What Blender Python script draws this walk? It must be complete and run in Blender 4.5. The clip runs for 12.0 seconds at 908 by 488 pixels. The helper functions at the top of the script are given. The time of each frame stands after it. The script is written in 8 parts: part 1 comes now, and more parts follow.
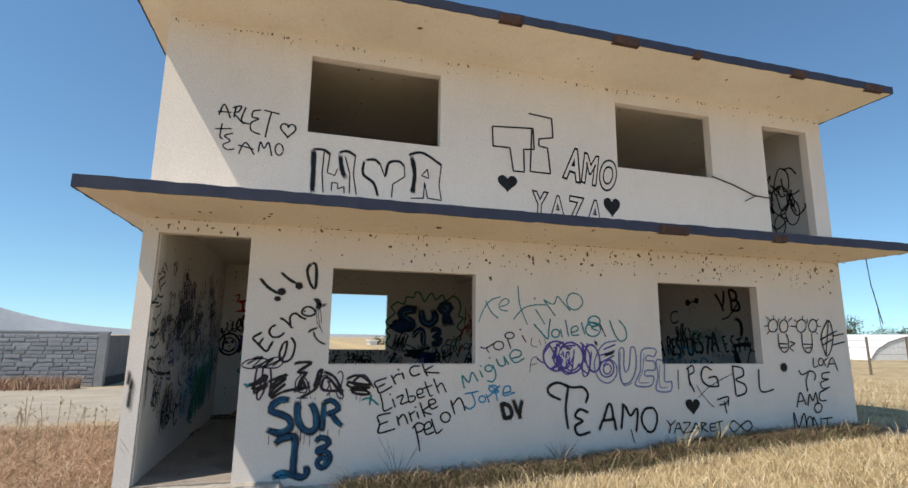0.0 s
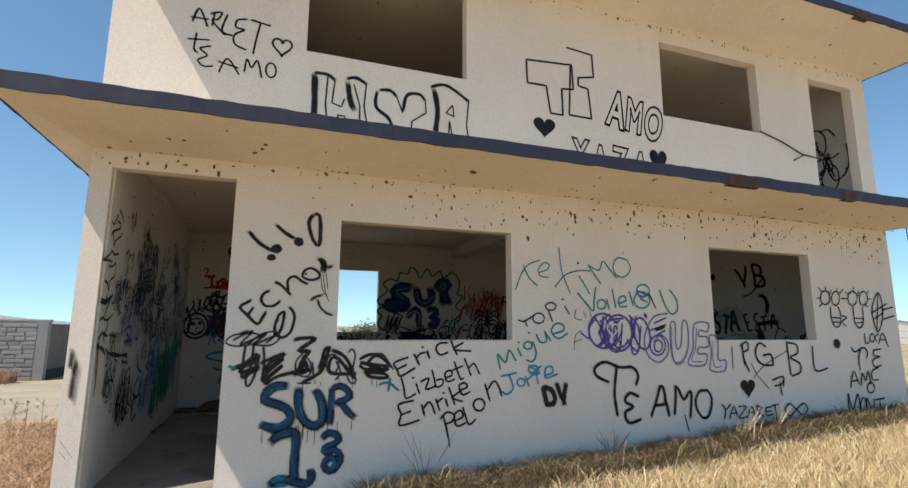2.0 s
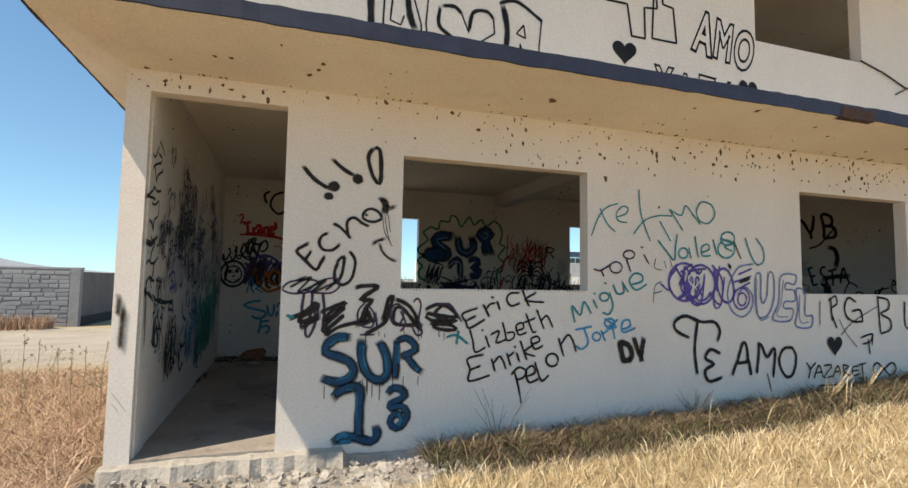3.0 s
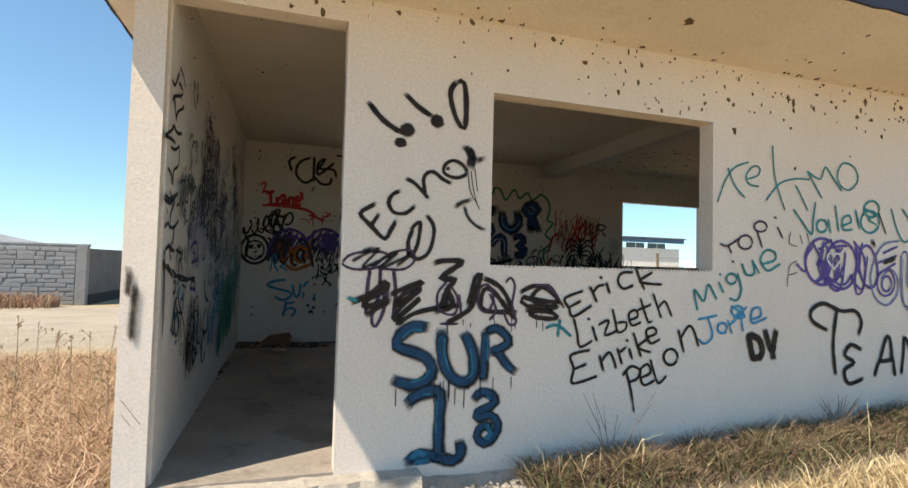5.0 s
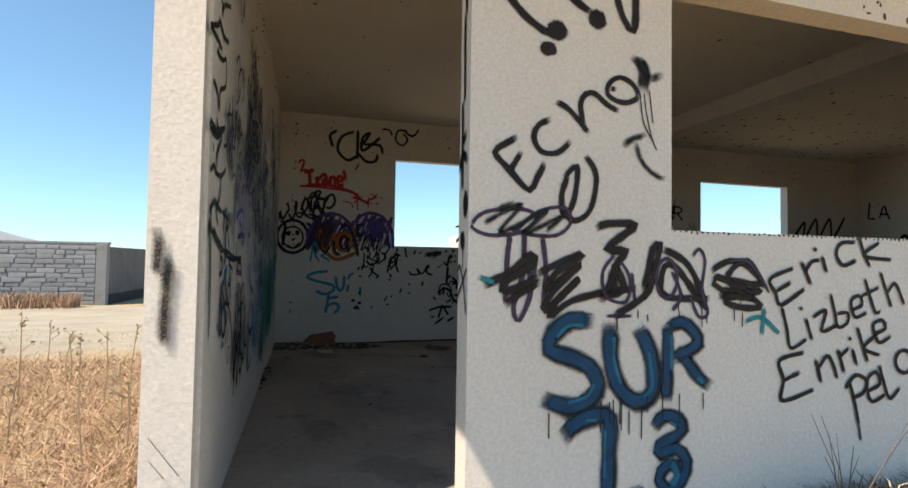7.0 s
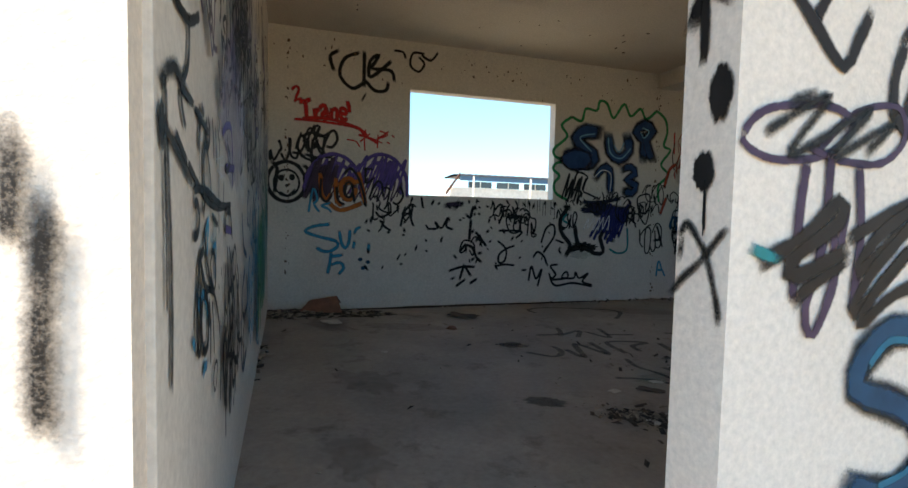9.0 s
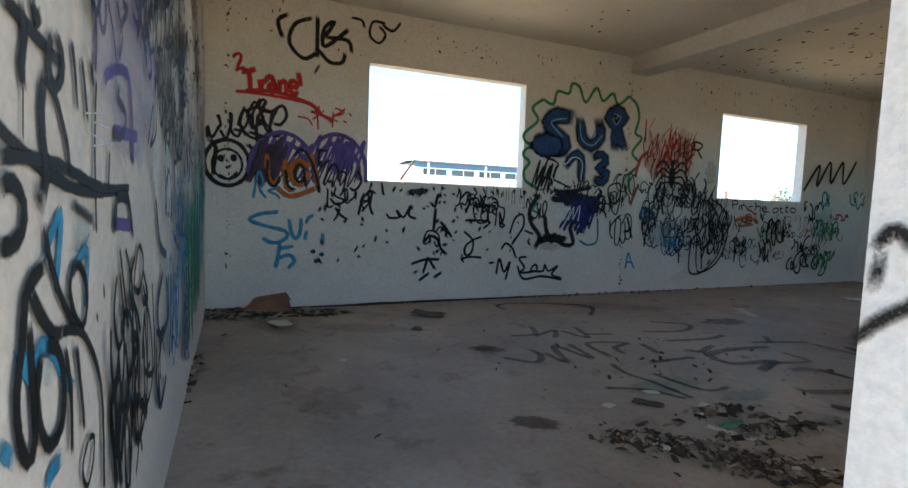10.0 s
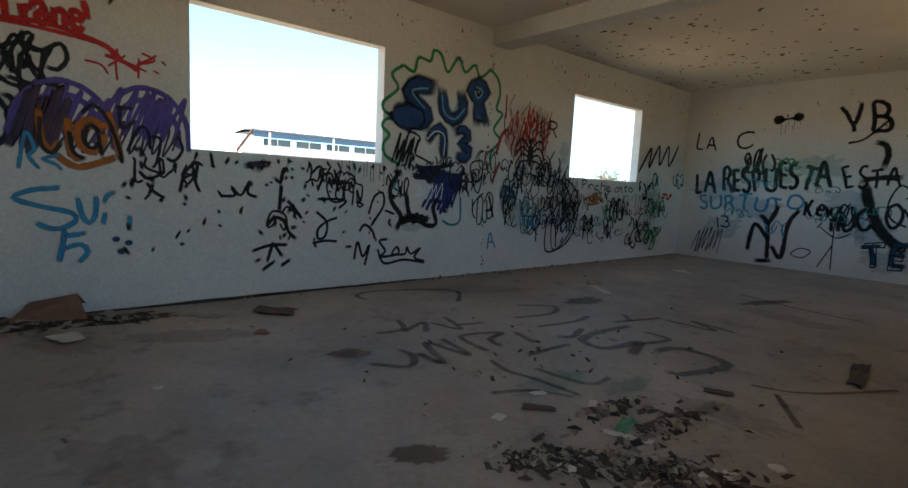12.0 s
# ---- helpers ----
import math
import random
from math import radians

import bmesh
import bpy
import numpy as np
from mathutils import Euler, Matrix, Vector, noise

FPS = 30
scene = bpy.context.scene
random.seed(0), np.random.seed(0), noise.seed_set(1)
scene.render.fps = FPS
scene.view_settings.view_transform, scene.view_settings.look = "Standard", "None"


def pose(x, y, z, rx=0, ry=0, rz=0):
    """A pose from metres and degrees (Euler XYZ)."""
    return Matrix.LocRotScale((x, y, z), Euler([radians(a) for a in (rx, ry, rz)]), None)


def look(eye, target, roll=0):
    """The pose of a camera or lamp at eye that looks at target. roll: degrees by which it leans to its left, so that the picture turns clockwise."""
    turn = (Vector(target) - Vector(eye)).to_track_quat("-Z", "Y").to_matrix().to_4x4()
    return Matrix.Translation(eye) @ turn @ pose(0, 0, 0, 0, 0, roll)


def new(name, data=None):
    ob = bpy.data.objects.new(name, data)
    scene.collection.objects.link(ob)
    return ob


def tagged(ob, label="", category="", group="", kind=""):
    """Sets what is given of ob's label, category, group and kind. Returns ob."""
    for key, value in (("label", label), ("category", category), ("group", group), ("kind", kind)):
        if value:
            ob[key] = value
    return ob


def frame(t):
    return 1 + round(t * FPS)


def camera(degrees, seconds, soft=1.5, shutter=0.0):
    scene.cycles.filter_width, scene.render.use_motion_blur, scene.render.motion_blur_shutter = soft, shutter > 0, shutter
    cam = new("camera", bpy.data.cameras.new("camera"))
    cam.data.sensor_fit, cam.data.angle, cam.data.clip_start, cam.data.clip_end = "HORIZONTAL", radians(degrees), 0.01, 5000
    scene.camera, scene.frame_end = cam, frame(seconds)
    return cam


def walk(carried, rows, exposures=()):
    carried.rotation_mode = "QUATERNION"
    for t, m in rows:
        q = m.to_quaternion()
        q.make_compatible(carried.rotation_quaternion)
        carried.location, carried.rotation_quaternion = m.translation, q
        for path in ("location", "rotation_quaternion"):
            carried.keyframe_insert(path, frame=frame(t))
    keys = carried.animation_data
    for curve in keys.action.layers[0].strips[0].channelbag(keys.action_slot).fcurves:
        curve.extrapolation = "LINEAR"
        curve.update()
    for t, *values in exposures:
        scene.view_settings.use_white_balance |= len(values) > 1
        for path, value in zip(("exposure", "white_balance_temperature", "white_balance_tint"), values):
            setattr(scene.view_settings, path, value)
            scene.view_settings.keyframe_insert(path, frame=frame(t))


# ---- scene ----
cam = camera(83.1, 12.0)
PATH = [
    (0, (-0.012, -0.015, 1.695), (0.521, 1.879, 2.055), 0.7),
    (0.5, (-0.106, 0.36, 1.658), (0.437, 2.25, 2.022), 0.4),
    (1, (-0.225, 0.719, 1.598), (0.315, 2.608, 1.972), -0.2),
    (1.5, (-0.351, 1.124, 1.528), (0.294, 2.98, 1.904), -0.5),
    (2, (-0.415, 1.526, 1.462), (0.26, 3.38, 1.79), 0.3),
    (2.5, (-0.538, 1.916, 1.413), (0.085, 3.796, 1.694), 1.3),
    (3, (-0.739, 2.259, 1.415), (-0.116, 4.154, 1.562), 0.9),
    (5, (-1.079, 3.506, 1.344), (-0.472, 5.41, 1.422), 1.5),
    (5.5, (-1.133, 3.834, 1.319), (-0.559, 5.747, 1.416), 0.5),
    (6, (-1.234, 4.147, 1.232), (-0.687, 6.067, 1.354), 0.9),
    (6.5, (-1.35, 4.444, 1.19), (-0.792, 6.362, 1.3), 1.6),
    (7, (-1.44, 4.794, 1.171), (-0.886, 6.715, 1.242), 0.9),
    (7.5, (-1.528, 5.123, 1.142), (-0.989, 7.048, 1.162), 1.5),
    (9.5, (-1.625, 6.383, 1.167), (-0.925, 8.251, 1.027), 1.5),
    (10, (-1.577, 6.635, 1.169), (-0.783, 8.464, 1.011), 2.0),
    (10.5, (-1.458, 6.854, 1.191), (-0.627, 8.662, 0.99), 2.2),
    (11, (-1.423, 7.034, 1.2), (-0.506, 8.795, 0.964), 2.4),
    (11.5, (-1.413, 7.165, 1.21), (-0.293, 8.806, 0.98), 2.4),
    (12, (-1.375, 7.223, 1.189), (-0.088, 8.737, 0.959), 2.8),
]
EXPOSURES = ((0.0, -0.04, 6550, 10), (1.5, 0.03, 6850, 10), (2.5, 0.15, 7050, 10), (5.0, 0.42, 7200, 10), (7.5, 0.56, 7200, 10), (9.5, 1.72, 7000, 9),
             (10.0, 2.12, 6750, 9), (10.5, 2.38, 6950, 10), (11.2, 2.16, 6950, 10), (12.0, 1.86, 7000, 9))
walk(cam, [(t, look(eye, target, roll)) for t, eye, target, roll in PATH], EXPOSURES)

# ---- daylight ----
sky_world = bpy.data.worlds.new("clear_sky")
scene.world = sky_world
sky_world.use_nodes = True
wn = sky_world.node_tree
sky = wn.nodes.new("ShaderNodeTexSky")
sky.sky_type, sky.sun_disc = "NISHITA", False
SUN = Vector((-0.60, -0.27, 1.0)).normalized()
sky.sun_elevation = math.asin(SUN.z)
sky.sun_rotation = math.atan2(SUN.x, SUN.y)
sky.altitude, sky.air_density, sky.dust_density, sky.ozone_density = 2300, 1.42, 0.2, 0.7
wn.nodes["Background"].inputs[1].default_value = 0.145
tint = wn.nodes.new("ShaderNodeMixRGB")
tint.blend_type = "MULTIPLY"
tint.inputs[0].default_value, tint.inputs[2].default_value = 1.0, (0.75, 1.0, 1.10, 1)
lift = wn.nodes.new("ShaderNodeMapping")
lift.inputs["Location"].default_value = (0, 0, 0.06)
wn.links.new(wn.nodes.new("ShaderNodeTexCoord").outputs["Generated"], lift.inputs[0])
wn.links.new(lift.outputs[0], sky.inputs[0])
wn.links.new(sky.outputs[0], tint.inputs[1])
wn.links.new(tint.outputs[0], wn.nodes["Background"].inputs[0])
sun = new("sun", bpy.data.lights.new("sun", "SUN"))
sun.data.energy, sun.data.angle, sun.data.color = 5.0, radians(0.53), (1.0, 0.93, 0.83)
sun.matrix_world = look(SUN * 30, (0, 0, 0))

# ---- materials ----
def nodes_of(name):
    m = bpy.data.materials.new(name)
    m.use_nodes = True
    t = m.node_tree
    return m, t, t.nodes, t.links, t.nodes["Principled BSDF"]


def noise_tex(t, scale, detail=4, rough=0.6, coord="Object", stretch=None):
    co = t.nodes.new("ShaderNodeTexCoord")
    n = t.nodes.new("ShaderNodeTexNoise")
    n.inputs["Scale"].default_value, n.inputs["Detail"].default_value, n.inputs["Roughness"].default_value = scale, detail, rough
    src = co.outputs[coord]
    if stretch:
        mp = t.nodes.new("ShaderNodeMapping")
        mp.inputs["Scale"].default_value = stretch
        t.links.new(src, mp.inputs[0])
        src = mp.outputs[0]
    t.links.new(src, n.inputs["Vector"])
    return n


def ramp(t, src, *stops):
    r = t.nodes.new("ShaderNodeValToRGB")
    e = r.color_ramp.elements
    while len(e) < len(stops):
        e.new(0.5)
    for el, (p, c) in zip(e, stops):
        el.position, el.color = p, (*c, 1)
    t.links.new(src, r.inputs[0])
    return r.outputs[0]


def mixed(t, fac, a, b, mode="MIX"):
    m = t.nodes.new("ShaderNodeMixRGB")
    m.blend_type = mode
    for s, v in zip(m.inputs, (fac, a, b)):
        if isinstance(v, (int, float)):
            s.default_value = v
        elif isinstance(v, tuple):
            s.default_value = (*v, 1)
        else:
            t.links.new(v, s)
    return m.outputs[0]


def bumped(t, bsdf, src, strength, dist=0.01):
    b = t.nodes.new("ShaderNodeBump")
    b.inputs["Strength"].default_value, b.inputs["Distance"].default_value = strength, dist
    t.links.new(src, b.inputs["Height"])
    t.links.new(b.outputs[0], bsdf.inputs["Normal"])
    return b


def rough_surface(name, c0, c1, c2, big=1.2, fine=40, bump=0.35, dist=0.008, rough=0.85, stretch=None, stain=0.5, vary=0.0):
    """Two scales of colour and a fine relief."""
    m, t, n, l, b = nodes_of(name)
    large = noise_tex(t, big, 5, 0.65, stretch=stretch)
    small = noise_tex(t, fine, 4, 0.6)
    base = ramp(t, large.outputs[0], (0.35, c0), (0.65, c1))
    spots = ramp(t, noise_tex(t, big * 4.3, 6, 0.7, stretch=stretch).outputs[0], (0.56, (0, 0, 0)), (0.75, (1, 1, 1)))
    fac = t.nodes.new("ShaderNodeMath")
    fac.operation = "MULTIPLY"
    fac.inputs[1].default_value = stain
    l.new(spots, fac.inputs[0])
    col = mixed(t, fac.outputs[0], base, c2)
    grain = ramp(t, small.outputs[0], (0.3, (0.86, 0.86, 0.86)), (0.7, (1.06, 1.06, 1.06)))
    out = mixed(t, 1.0, col, grain, "MULTIPLY")
    if vary:
        info = t.nodes.new("ShaderNodeObjectInfo")
        out = mixed(t, 1.0, out, ramp(t, info.outputs["Random"], (0.0, (1 - vary,) * 3), (1.0, (1 + vary,) * 3)), "MULTIPLY")
    l.new(out, b.inputs["Base Color"])
    b.inputs["Roughness"].default_value = rough
    trowel = noise_tex(t, fine * 0.28, 5, 0.62)
    bumped(t, b, mixed(t, 0.62, small.outputs[0], trowel.outputs[0]), bump, dist * 1.5)
    return m


plaster = rough_surface("cream_plaster", (0.83, 0.735, 0.645), (0.77, 0.675, 0.585), (0.65, 0.55, 0.455), 0.7, 55, 0.5, 0.006, 0.9, (1, 1, 0.45), 0.35)
inner_plaster = rough_surface("inside_plaster", (0.73, 0.685, 0.625), (0.66, 0.615, 0.56), (0.48, 0.43, 0.38), 0.9, 45, 0.3, 0.004, 0.85, None, 0.3)
soffit_paint = rough_surface("soffit_paint", (0.80, 0.72, 0.61), (0.73, 0.64, 0.53), (0.55, 0.46, 0.36), 0.8, 50, 0.3, 0.004, 0.9, None, 0.3)
floor_concrete = rough_surface("floor_concrete", (0.42, 0.36, 0.30), (0.275, 0.235, 0.195), (0.125, 0.10, 0.08), 0.75, 30, 0.3, 0.004, 0.62, None, 0.95)
footing_concrete = rough_surface("footing_concrete", (0.50, 0.45, 0.38), (0.36, 0.315, 0.26), (0.12, 0.10, 0.075), 2.5, 35, 0.9, 0.02, 0.95, None, 0.7)
fascia_paint = rough_surface("navy_fascia_paint", (0.012, 0.016, 0.038), (0.02, 0.025, 0.052), (0.075, 0.045, 0.04), 3, 30, 0.3, 0.01, 0.7, None, 0.35)
rust = rough_surface("broken_brown_edge", (0.085, 0.038, 0.026), (0.05, 0.026, 0.02), (0.05, 0.03, 0.02), 6, 40, 0.8, 0.01, 0.95)
chip_mud = rough_surface("brown_chip", (0.17, 0.105, 0.055), (0.10, 0.06, 0.032), (0.04, 0.025, 0.015), 8, 50, 0.6, 0.005, 0.95)
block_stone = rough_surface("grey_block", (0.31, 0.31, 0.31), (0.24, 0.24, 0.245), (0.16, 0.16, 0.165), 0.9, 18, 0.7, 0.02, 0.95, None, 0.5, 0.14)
# darker copy of the block grey; the return wall's shade is in the colour
shade_block = rough_surface("shaded_grey_block", (0.16, 0.15, 0.15), (0.12, 0.115, 0.115), (0.07, 0.065, 0.06), 1.2, 18, 0.7, 0.02, 0.95)
tar = rough_surface("tarred_base", (0.02, 0.02, 0.02), (0.03, 0.028, 0.026), (0.06, 0.05, 0.045), 2.0, 18, 0.7, 0.02, 0.9)
mortar = rough_surface("mortar", (0.29, 0.285, 0.28), (0.23, 0.225, 0.22), (0.16, 0.15, 0.145), 1.5, 20, 0.6, 0.02, 0.95)
far_white = rough_surface("far_white_wall", (0.80, 0.78, 0.74), (0.72, 0.70, 0.66), (0.6, 0.57, 0.52), 0.3, 4, 0.1, 0.01, 0.8)
far_blue = rough_surface("far_blue_paint", (0.07, 0.16, 0.28), (0.06, 0.13, 0.24), (0.03, 0.08, 0.2), 0.5, 4, 0.1, 0.01, 0.6)
roof_sheet = rough_surface("dark_roof_sheet", (0.06, 0.07, 0.10), (0.09, 0.09, 0.11), (0.12, 0.08, 0.07), 0.8, 6, 0.3, 0.02, 0.6)
dark_glass = rough_surface("far_window_glass", (0.05, 0.07, 0.09), (0.08, 0.10, 0.12), (0.1, 0.12, 0.14), 0.4, 3, 0.02, 0.01, 0.15)
bark = rough_surface("bark", (0.10, 0.075, 0.05), (0.07, 0.05, 0.035), (0.04, 0.03, 0.02), 4, 30, 0.8, 0.02, 0.95)
weed_stem = rough_surface("dried_weed_stem", (0.40, 0.30, 0.19), (0.30, 0.22, 0.13), (0.20, 0.14, 0.08), 5, 40, 0.4, 0.005, 0.9)
wood_post = rough_surface("weathered_post", (0.20, 0.15, 0.11), (0.15, 0.11, 0.08), (0.09, 0.07, 0.05), 5, 40, 0.5, 0.01, 0.9)
# the haze of distance is put into this pale grey-blue
hill_cover = rough_surface("hazed_hill_scrub", (0.33, 0.345, 0.36), (0.27, 0.29, 0.31), (0.22, 0.24, 0.26), 0.02, 0.4, 0.1, 0.5, 1.0)
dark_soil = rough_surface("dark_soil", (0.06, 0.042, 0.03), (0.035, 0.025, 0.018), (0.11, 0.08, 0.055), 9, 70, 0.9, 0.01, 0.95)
cardboard = rough_surface("brown_cardboard", (0.27, 0.13, 0.085), (0.20, 0.095, 0.062), (0.10, 0.06, 0.04), 6, 60, 0.3, 0.003, 0.85)
paper = rough_surface("dirty_paper", (0.66, 0.62, 0.55), (0.52, 0.48, 0.42), (0.3, 0.26, 0.22), 12, 80, 0.3, 0.002, 0.8)
rubble_stone = rough_surface("rubble", (0.42, 0.38, 0.33), (0.30, 0.26, 0.22), (0.17, 0.14, 0.11), 9, 60, 0.7, 0.006, 0.95)
cable_black = rough_surface("black_cable", (0.02, 0.02, 0.022), (0.03, 0.03, 0.03), (0.05, 0.05, 0.05), 9, 60, 0.1, 0.002, 0.55)
green_plastic = rough_surface("green_plastic", (0.03, 0.22, 0.10), (0.02, 0.17, 0.08), (0.06, 0.12, 0.07), 12, 60, 0.1, 0.002, 0.35)


def ground_material():
    """Straw-coloured earth with paler bare dirt along the track."""
    m, t, n, l, b = nodes_of("dry_earth")
    straw = ramp(t, noise_tex(t, 1.4, 6, 0.7).outputs[0], (0.3, (0.34, 0.23, 0.11)), (0.55, (0.52, 0.39, 0.21)), (0.8, (0.62, 0.50, 0.31)))
    dirt = ramp(t, noise_tex(t, 0.6, 6, 0.65).outputs[0], (0.3, (0.40, 0.33, 0.24)), (0.7, (0.56, 0.48, 0.37)))
    co = t.nodes.new("ShaderNodeTexCoord")
    sep = t.nodes.new("ShaderNodeSeparateXYZ")
    l.new(co.outputs["Object"], sep.inputs[0])
    band = t.nodes.new("ShaderNodeMapRange")
    band.interpolation_type = "SMOOTHSTEP"
    wob = t.nodes.new("ShaderNodeMath")
    wob.operation = "MULTIPLY_ADD"
    l.new(noise_tex(t, 0.35, 3).outputs[0], wob.inputs[0])
    wob.inputs[1].default_value = 5.0
    l.new(sep.outputs[1], wob.inputs[2])
    l.new(wob.outputs[0], band.inputs[0])
    band.inputs[1].default_value, band.inputs[2].default_value = 15.5, 17.5
    far = t.nodes.new("ShaderNodeMapRange")
    far.interpolation_type = "SMOOTHSTEP"
    l.new(wob.outputs[0], far.inputs[0])
    far.inputs[1].default_value, far.inputs[2].default_value, far.inputs[3].default_value, far.inputs[4].default_value = 31.0, 33.0, 1.0, 0.0
    both = t.nodes.new("ShaderNodeMath")
    both.operation = "MULTIPLY"
    l.new(band.outputs[0], both.inputs[0])
    l.new(far.outputs[0], both.inputs[1])
    side = t.nodes.new("ShaderNodeMapRange")
    l.new(sep.outputs[0], side.inputs[0])
    side.inputs[1].default_value, side.inputs[2].default_value, side.inputs[3].default_value, side.inputs[4].default_value = 2.0, 6.0, 1.0, 0.0
    here = t.nodes.new("ShaderNodeMath")
    here.operation = "MULTIPLY"
    l.new(both.outputs[0], here.inputs[0])
    l.new(side.outputs[0], here.inputs[1])
    both = here
    col = mixed(t, both.outputs[0], straw, dirt)
    # soil band along the wall's foot, its dark tone also carrying canopy shade
    edge = t.nodes.new("ShaderNodeMath")
    edge.operation = "MULTIPLY_ADD"
    l.new(noise_tex(t, 2.2, 4).outputs[0], edge.inputs[0])
    edge.inputs[1].default_value = 0.7
    l.new(sep.outputs[1], edge.inputs[2])
    foot = t.nodes.new("ShaderNodeMapRange")
    foot.interpolation_type = "SMOOTHSTEP"
    l.new(edge.outputs[0], foot.inputs[0])
    foot.inputs[1].default_value, foot.inputs[2].default_value = 6.45, 6.75
    stop = t.nodes.new("ShaderNodeMapRange")
    l.new(sep.outputs[1], stop.inputs[0])
    stop.inputs[1].default_value, stop.inputs[2].default_value, stop.inputs[3].default_value, stop.inputs[4].default_value = 7.0, 7.6, 1.0, 0.0
    near = t.nodes.new("ShaderNodeMapRange")
    l.new(sep.outputs[0], near.inputs[0])
    near.inputs[1].default_value, near.inputs[2].default_value = -2.6, -2.0
    strip = t.nodes.new("ShaderNodeMath")
    strip.operation = "MULTIPLY"
    l.new(foot.outputs[0], strip.inputs[0])
    l.new(stop.outputs[0], strip.inputs[1])
    strip2 = t.nodes.new("ShaderNodeMath")
    strip2.operation = "MULTIPLY"
    l.new(strip.outputs[0], strip2.inputs[0])
    l.new(near.outputs[0], strip2.inputs[1])
    soil = ramp(t, noise_tex(t, 6, 5, 0.7).outputs[0], (0.3, (0.13, 0.095, 0.065)), (0.7, (0.30, 0.24, 0.18)))
    door = t.nodes.new("ShaderNodeMapRange")
    l.new(sep.outputs[0], door.inputs[0])
    door.inputs[1].default_value, door.inputs[2].default_value = 0.0, 0.9
    pale = ramp(t, noise_tex(t, 7, 5, 0.7).outputs[0], (0.3, (0.36, 0.31, 0.25)), (0.7, (0.56, 0.50, 0.42)))
    soil = mixed(t, door.outputs[0], pale, soil)
    col = mixed(t, strip2.outputs[0], col, soil)
    fine = noise_tex(t, 30, 5, 0.7)
    l.new(mixed(t, 1.0, col, ramp(t, fine.outputs[0], (0.3, (0.7, 0.7, 0.7)), (0.7, (1.15, 1.15, 1.15))), "MULTIPLY"), b.inputs["Base Color"])
    b.inputs["Roughness"].default_value = 1.0
    bumped(t, b, fine.outputs[0], 0.9, 0.04)
    return m


def leaf_material(name, a, b_, c):
    """Blades that differ one from another."""
    m, t, n, l, b = nodes_of(name)
    g = t.nodes.new("ShaderNodeNewGeometry")
    l.new(ramp(t, g.outputs["Random Per Island"], (0.0, a), (0.5, b_), (1.0, c)), b.inputs["Base Color"])
    b.inputs["Roughness"].default_value = 0.8
    return m


def spray_paint(name, c, thin=0.0):
    """Paint whose mist thins out at the rim of the stroke."""
    m, t, n, l, b = nodes_of(name)
    tone = ramp(t, noise_tex(t, 9, 4, 0.6).outputs[0], (0.3, tuple(v * 0.75 for v in c)), (0.7, tuple(min(1, v * 1.25 + 0.006) for v in c)))
    l.new(tone, b.inputs["Base Color"])
    b.inputs["Roughness"].default_value = 0.6
    b.inputs["Specular IOR Level"].default_value = 0.2
    at = t.nodes.new("ShaderNodeAttribute")
    at.attribute_name = "cover"
    speck = noise_tex(t, 160, 3, 0.7)
    blot = noise_tex(t, 14, 3, 0.6)
    sub = t.nodes.new("ShaderNodeMath")
    sub.operation = "MULTIPLY_ADD"
    l.new(speck.outputs[0], sub.inputs[0])
    sub.inputs[1].default_value = -0.75
    l.new(at.outputs["Fac"], sub.inputs[2])
    add = t.nodes.new("ShaderNodeMath")
    add.operation = "MULTIPLY_ADD"
    l.new(blot.outputs[0], add.inputs[0])
    add.inputs[1].default_value = 0.45
    l.new(sub.outputs[0], add.inputs[2])
    mr = t.nodes.new("ShaderNodeMapRange")
    l.new(add.outputs[0], mr.inputs[0])
    mr.inputs[1].default_value, mr.inputs[2].default_value = 0.0 + thin, 0.72 + thin * 1.5
    l.new(mr.outputs[0], b.inputs["Alpha"])
    return m


earth = ground_material()
straw_blades = leaf_material("straw_blades", (0.36, 0.26, 0.13), (0.58, 0.45, 0.25), (0.78, 0.65, 0.43))
brown_blades = leaf_material("brown_weed", (0.15, 0.08, 0.05), (0.40, 0.235, 0.145), (0.70, 0.50, 0.33))
green_blades = leaf_material("green_weed", (0.07, 0.09, 0.03), (0.12, 0.13, 0.05), (0.25, 0.21, 0.10))
# brown weeds with the canopy's shade put into their colour
shaded_blades = leaf_material("shaded_brown_weed", (0.05, 0.03, 0.02), (0.14, 0.085, 0.05), (0.36, 0.25, 0.16))
tree_leaves = leaf_material("tree_leaves", (0.035, 0.05, 0.025), (0.06, 0.08, 0.035), (0.09, 0.10, 0.05))
litter_leaves = leaf_material("litter_leaves", (0.022, 0.016, 0.012), (0.08, 0.055, 0.038), (0.40, 0.33, 0.26))
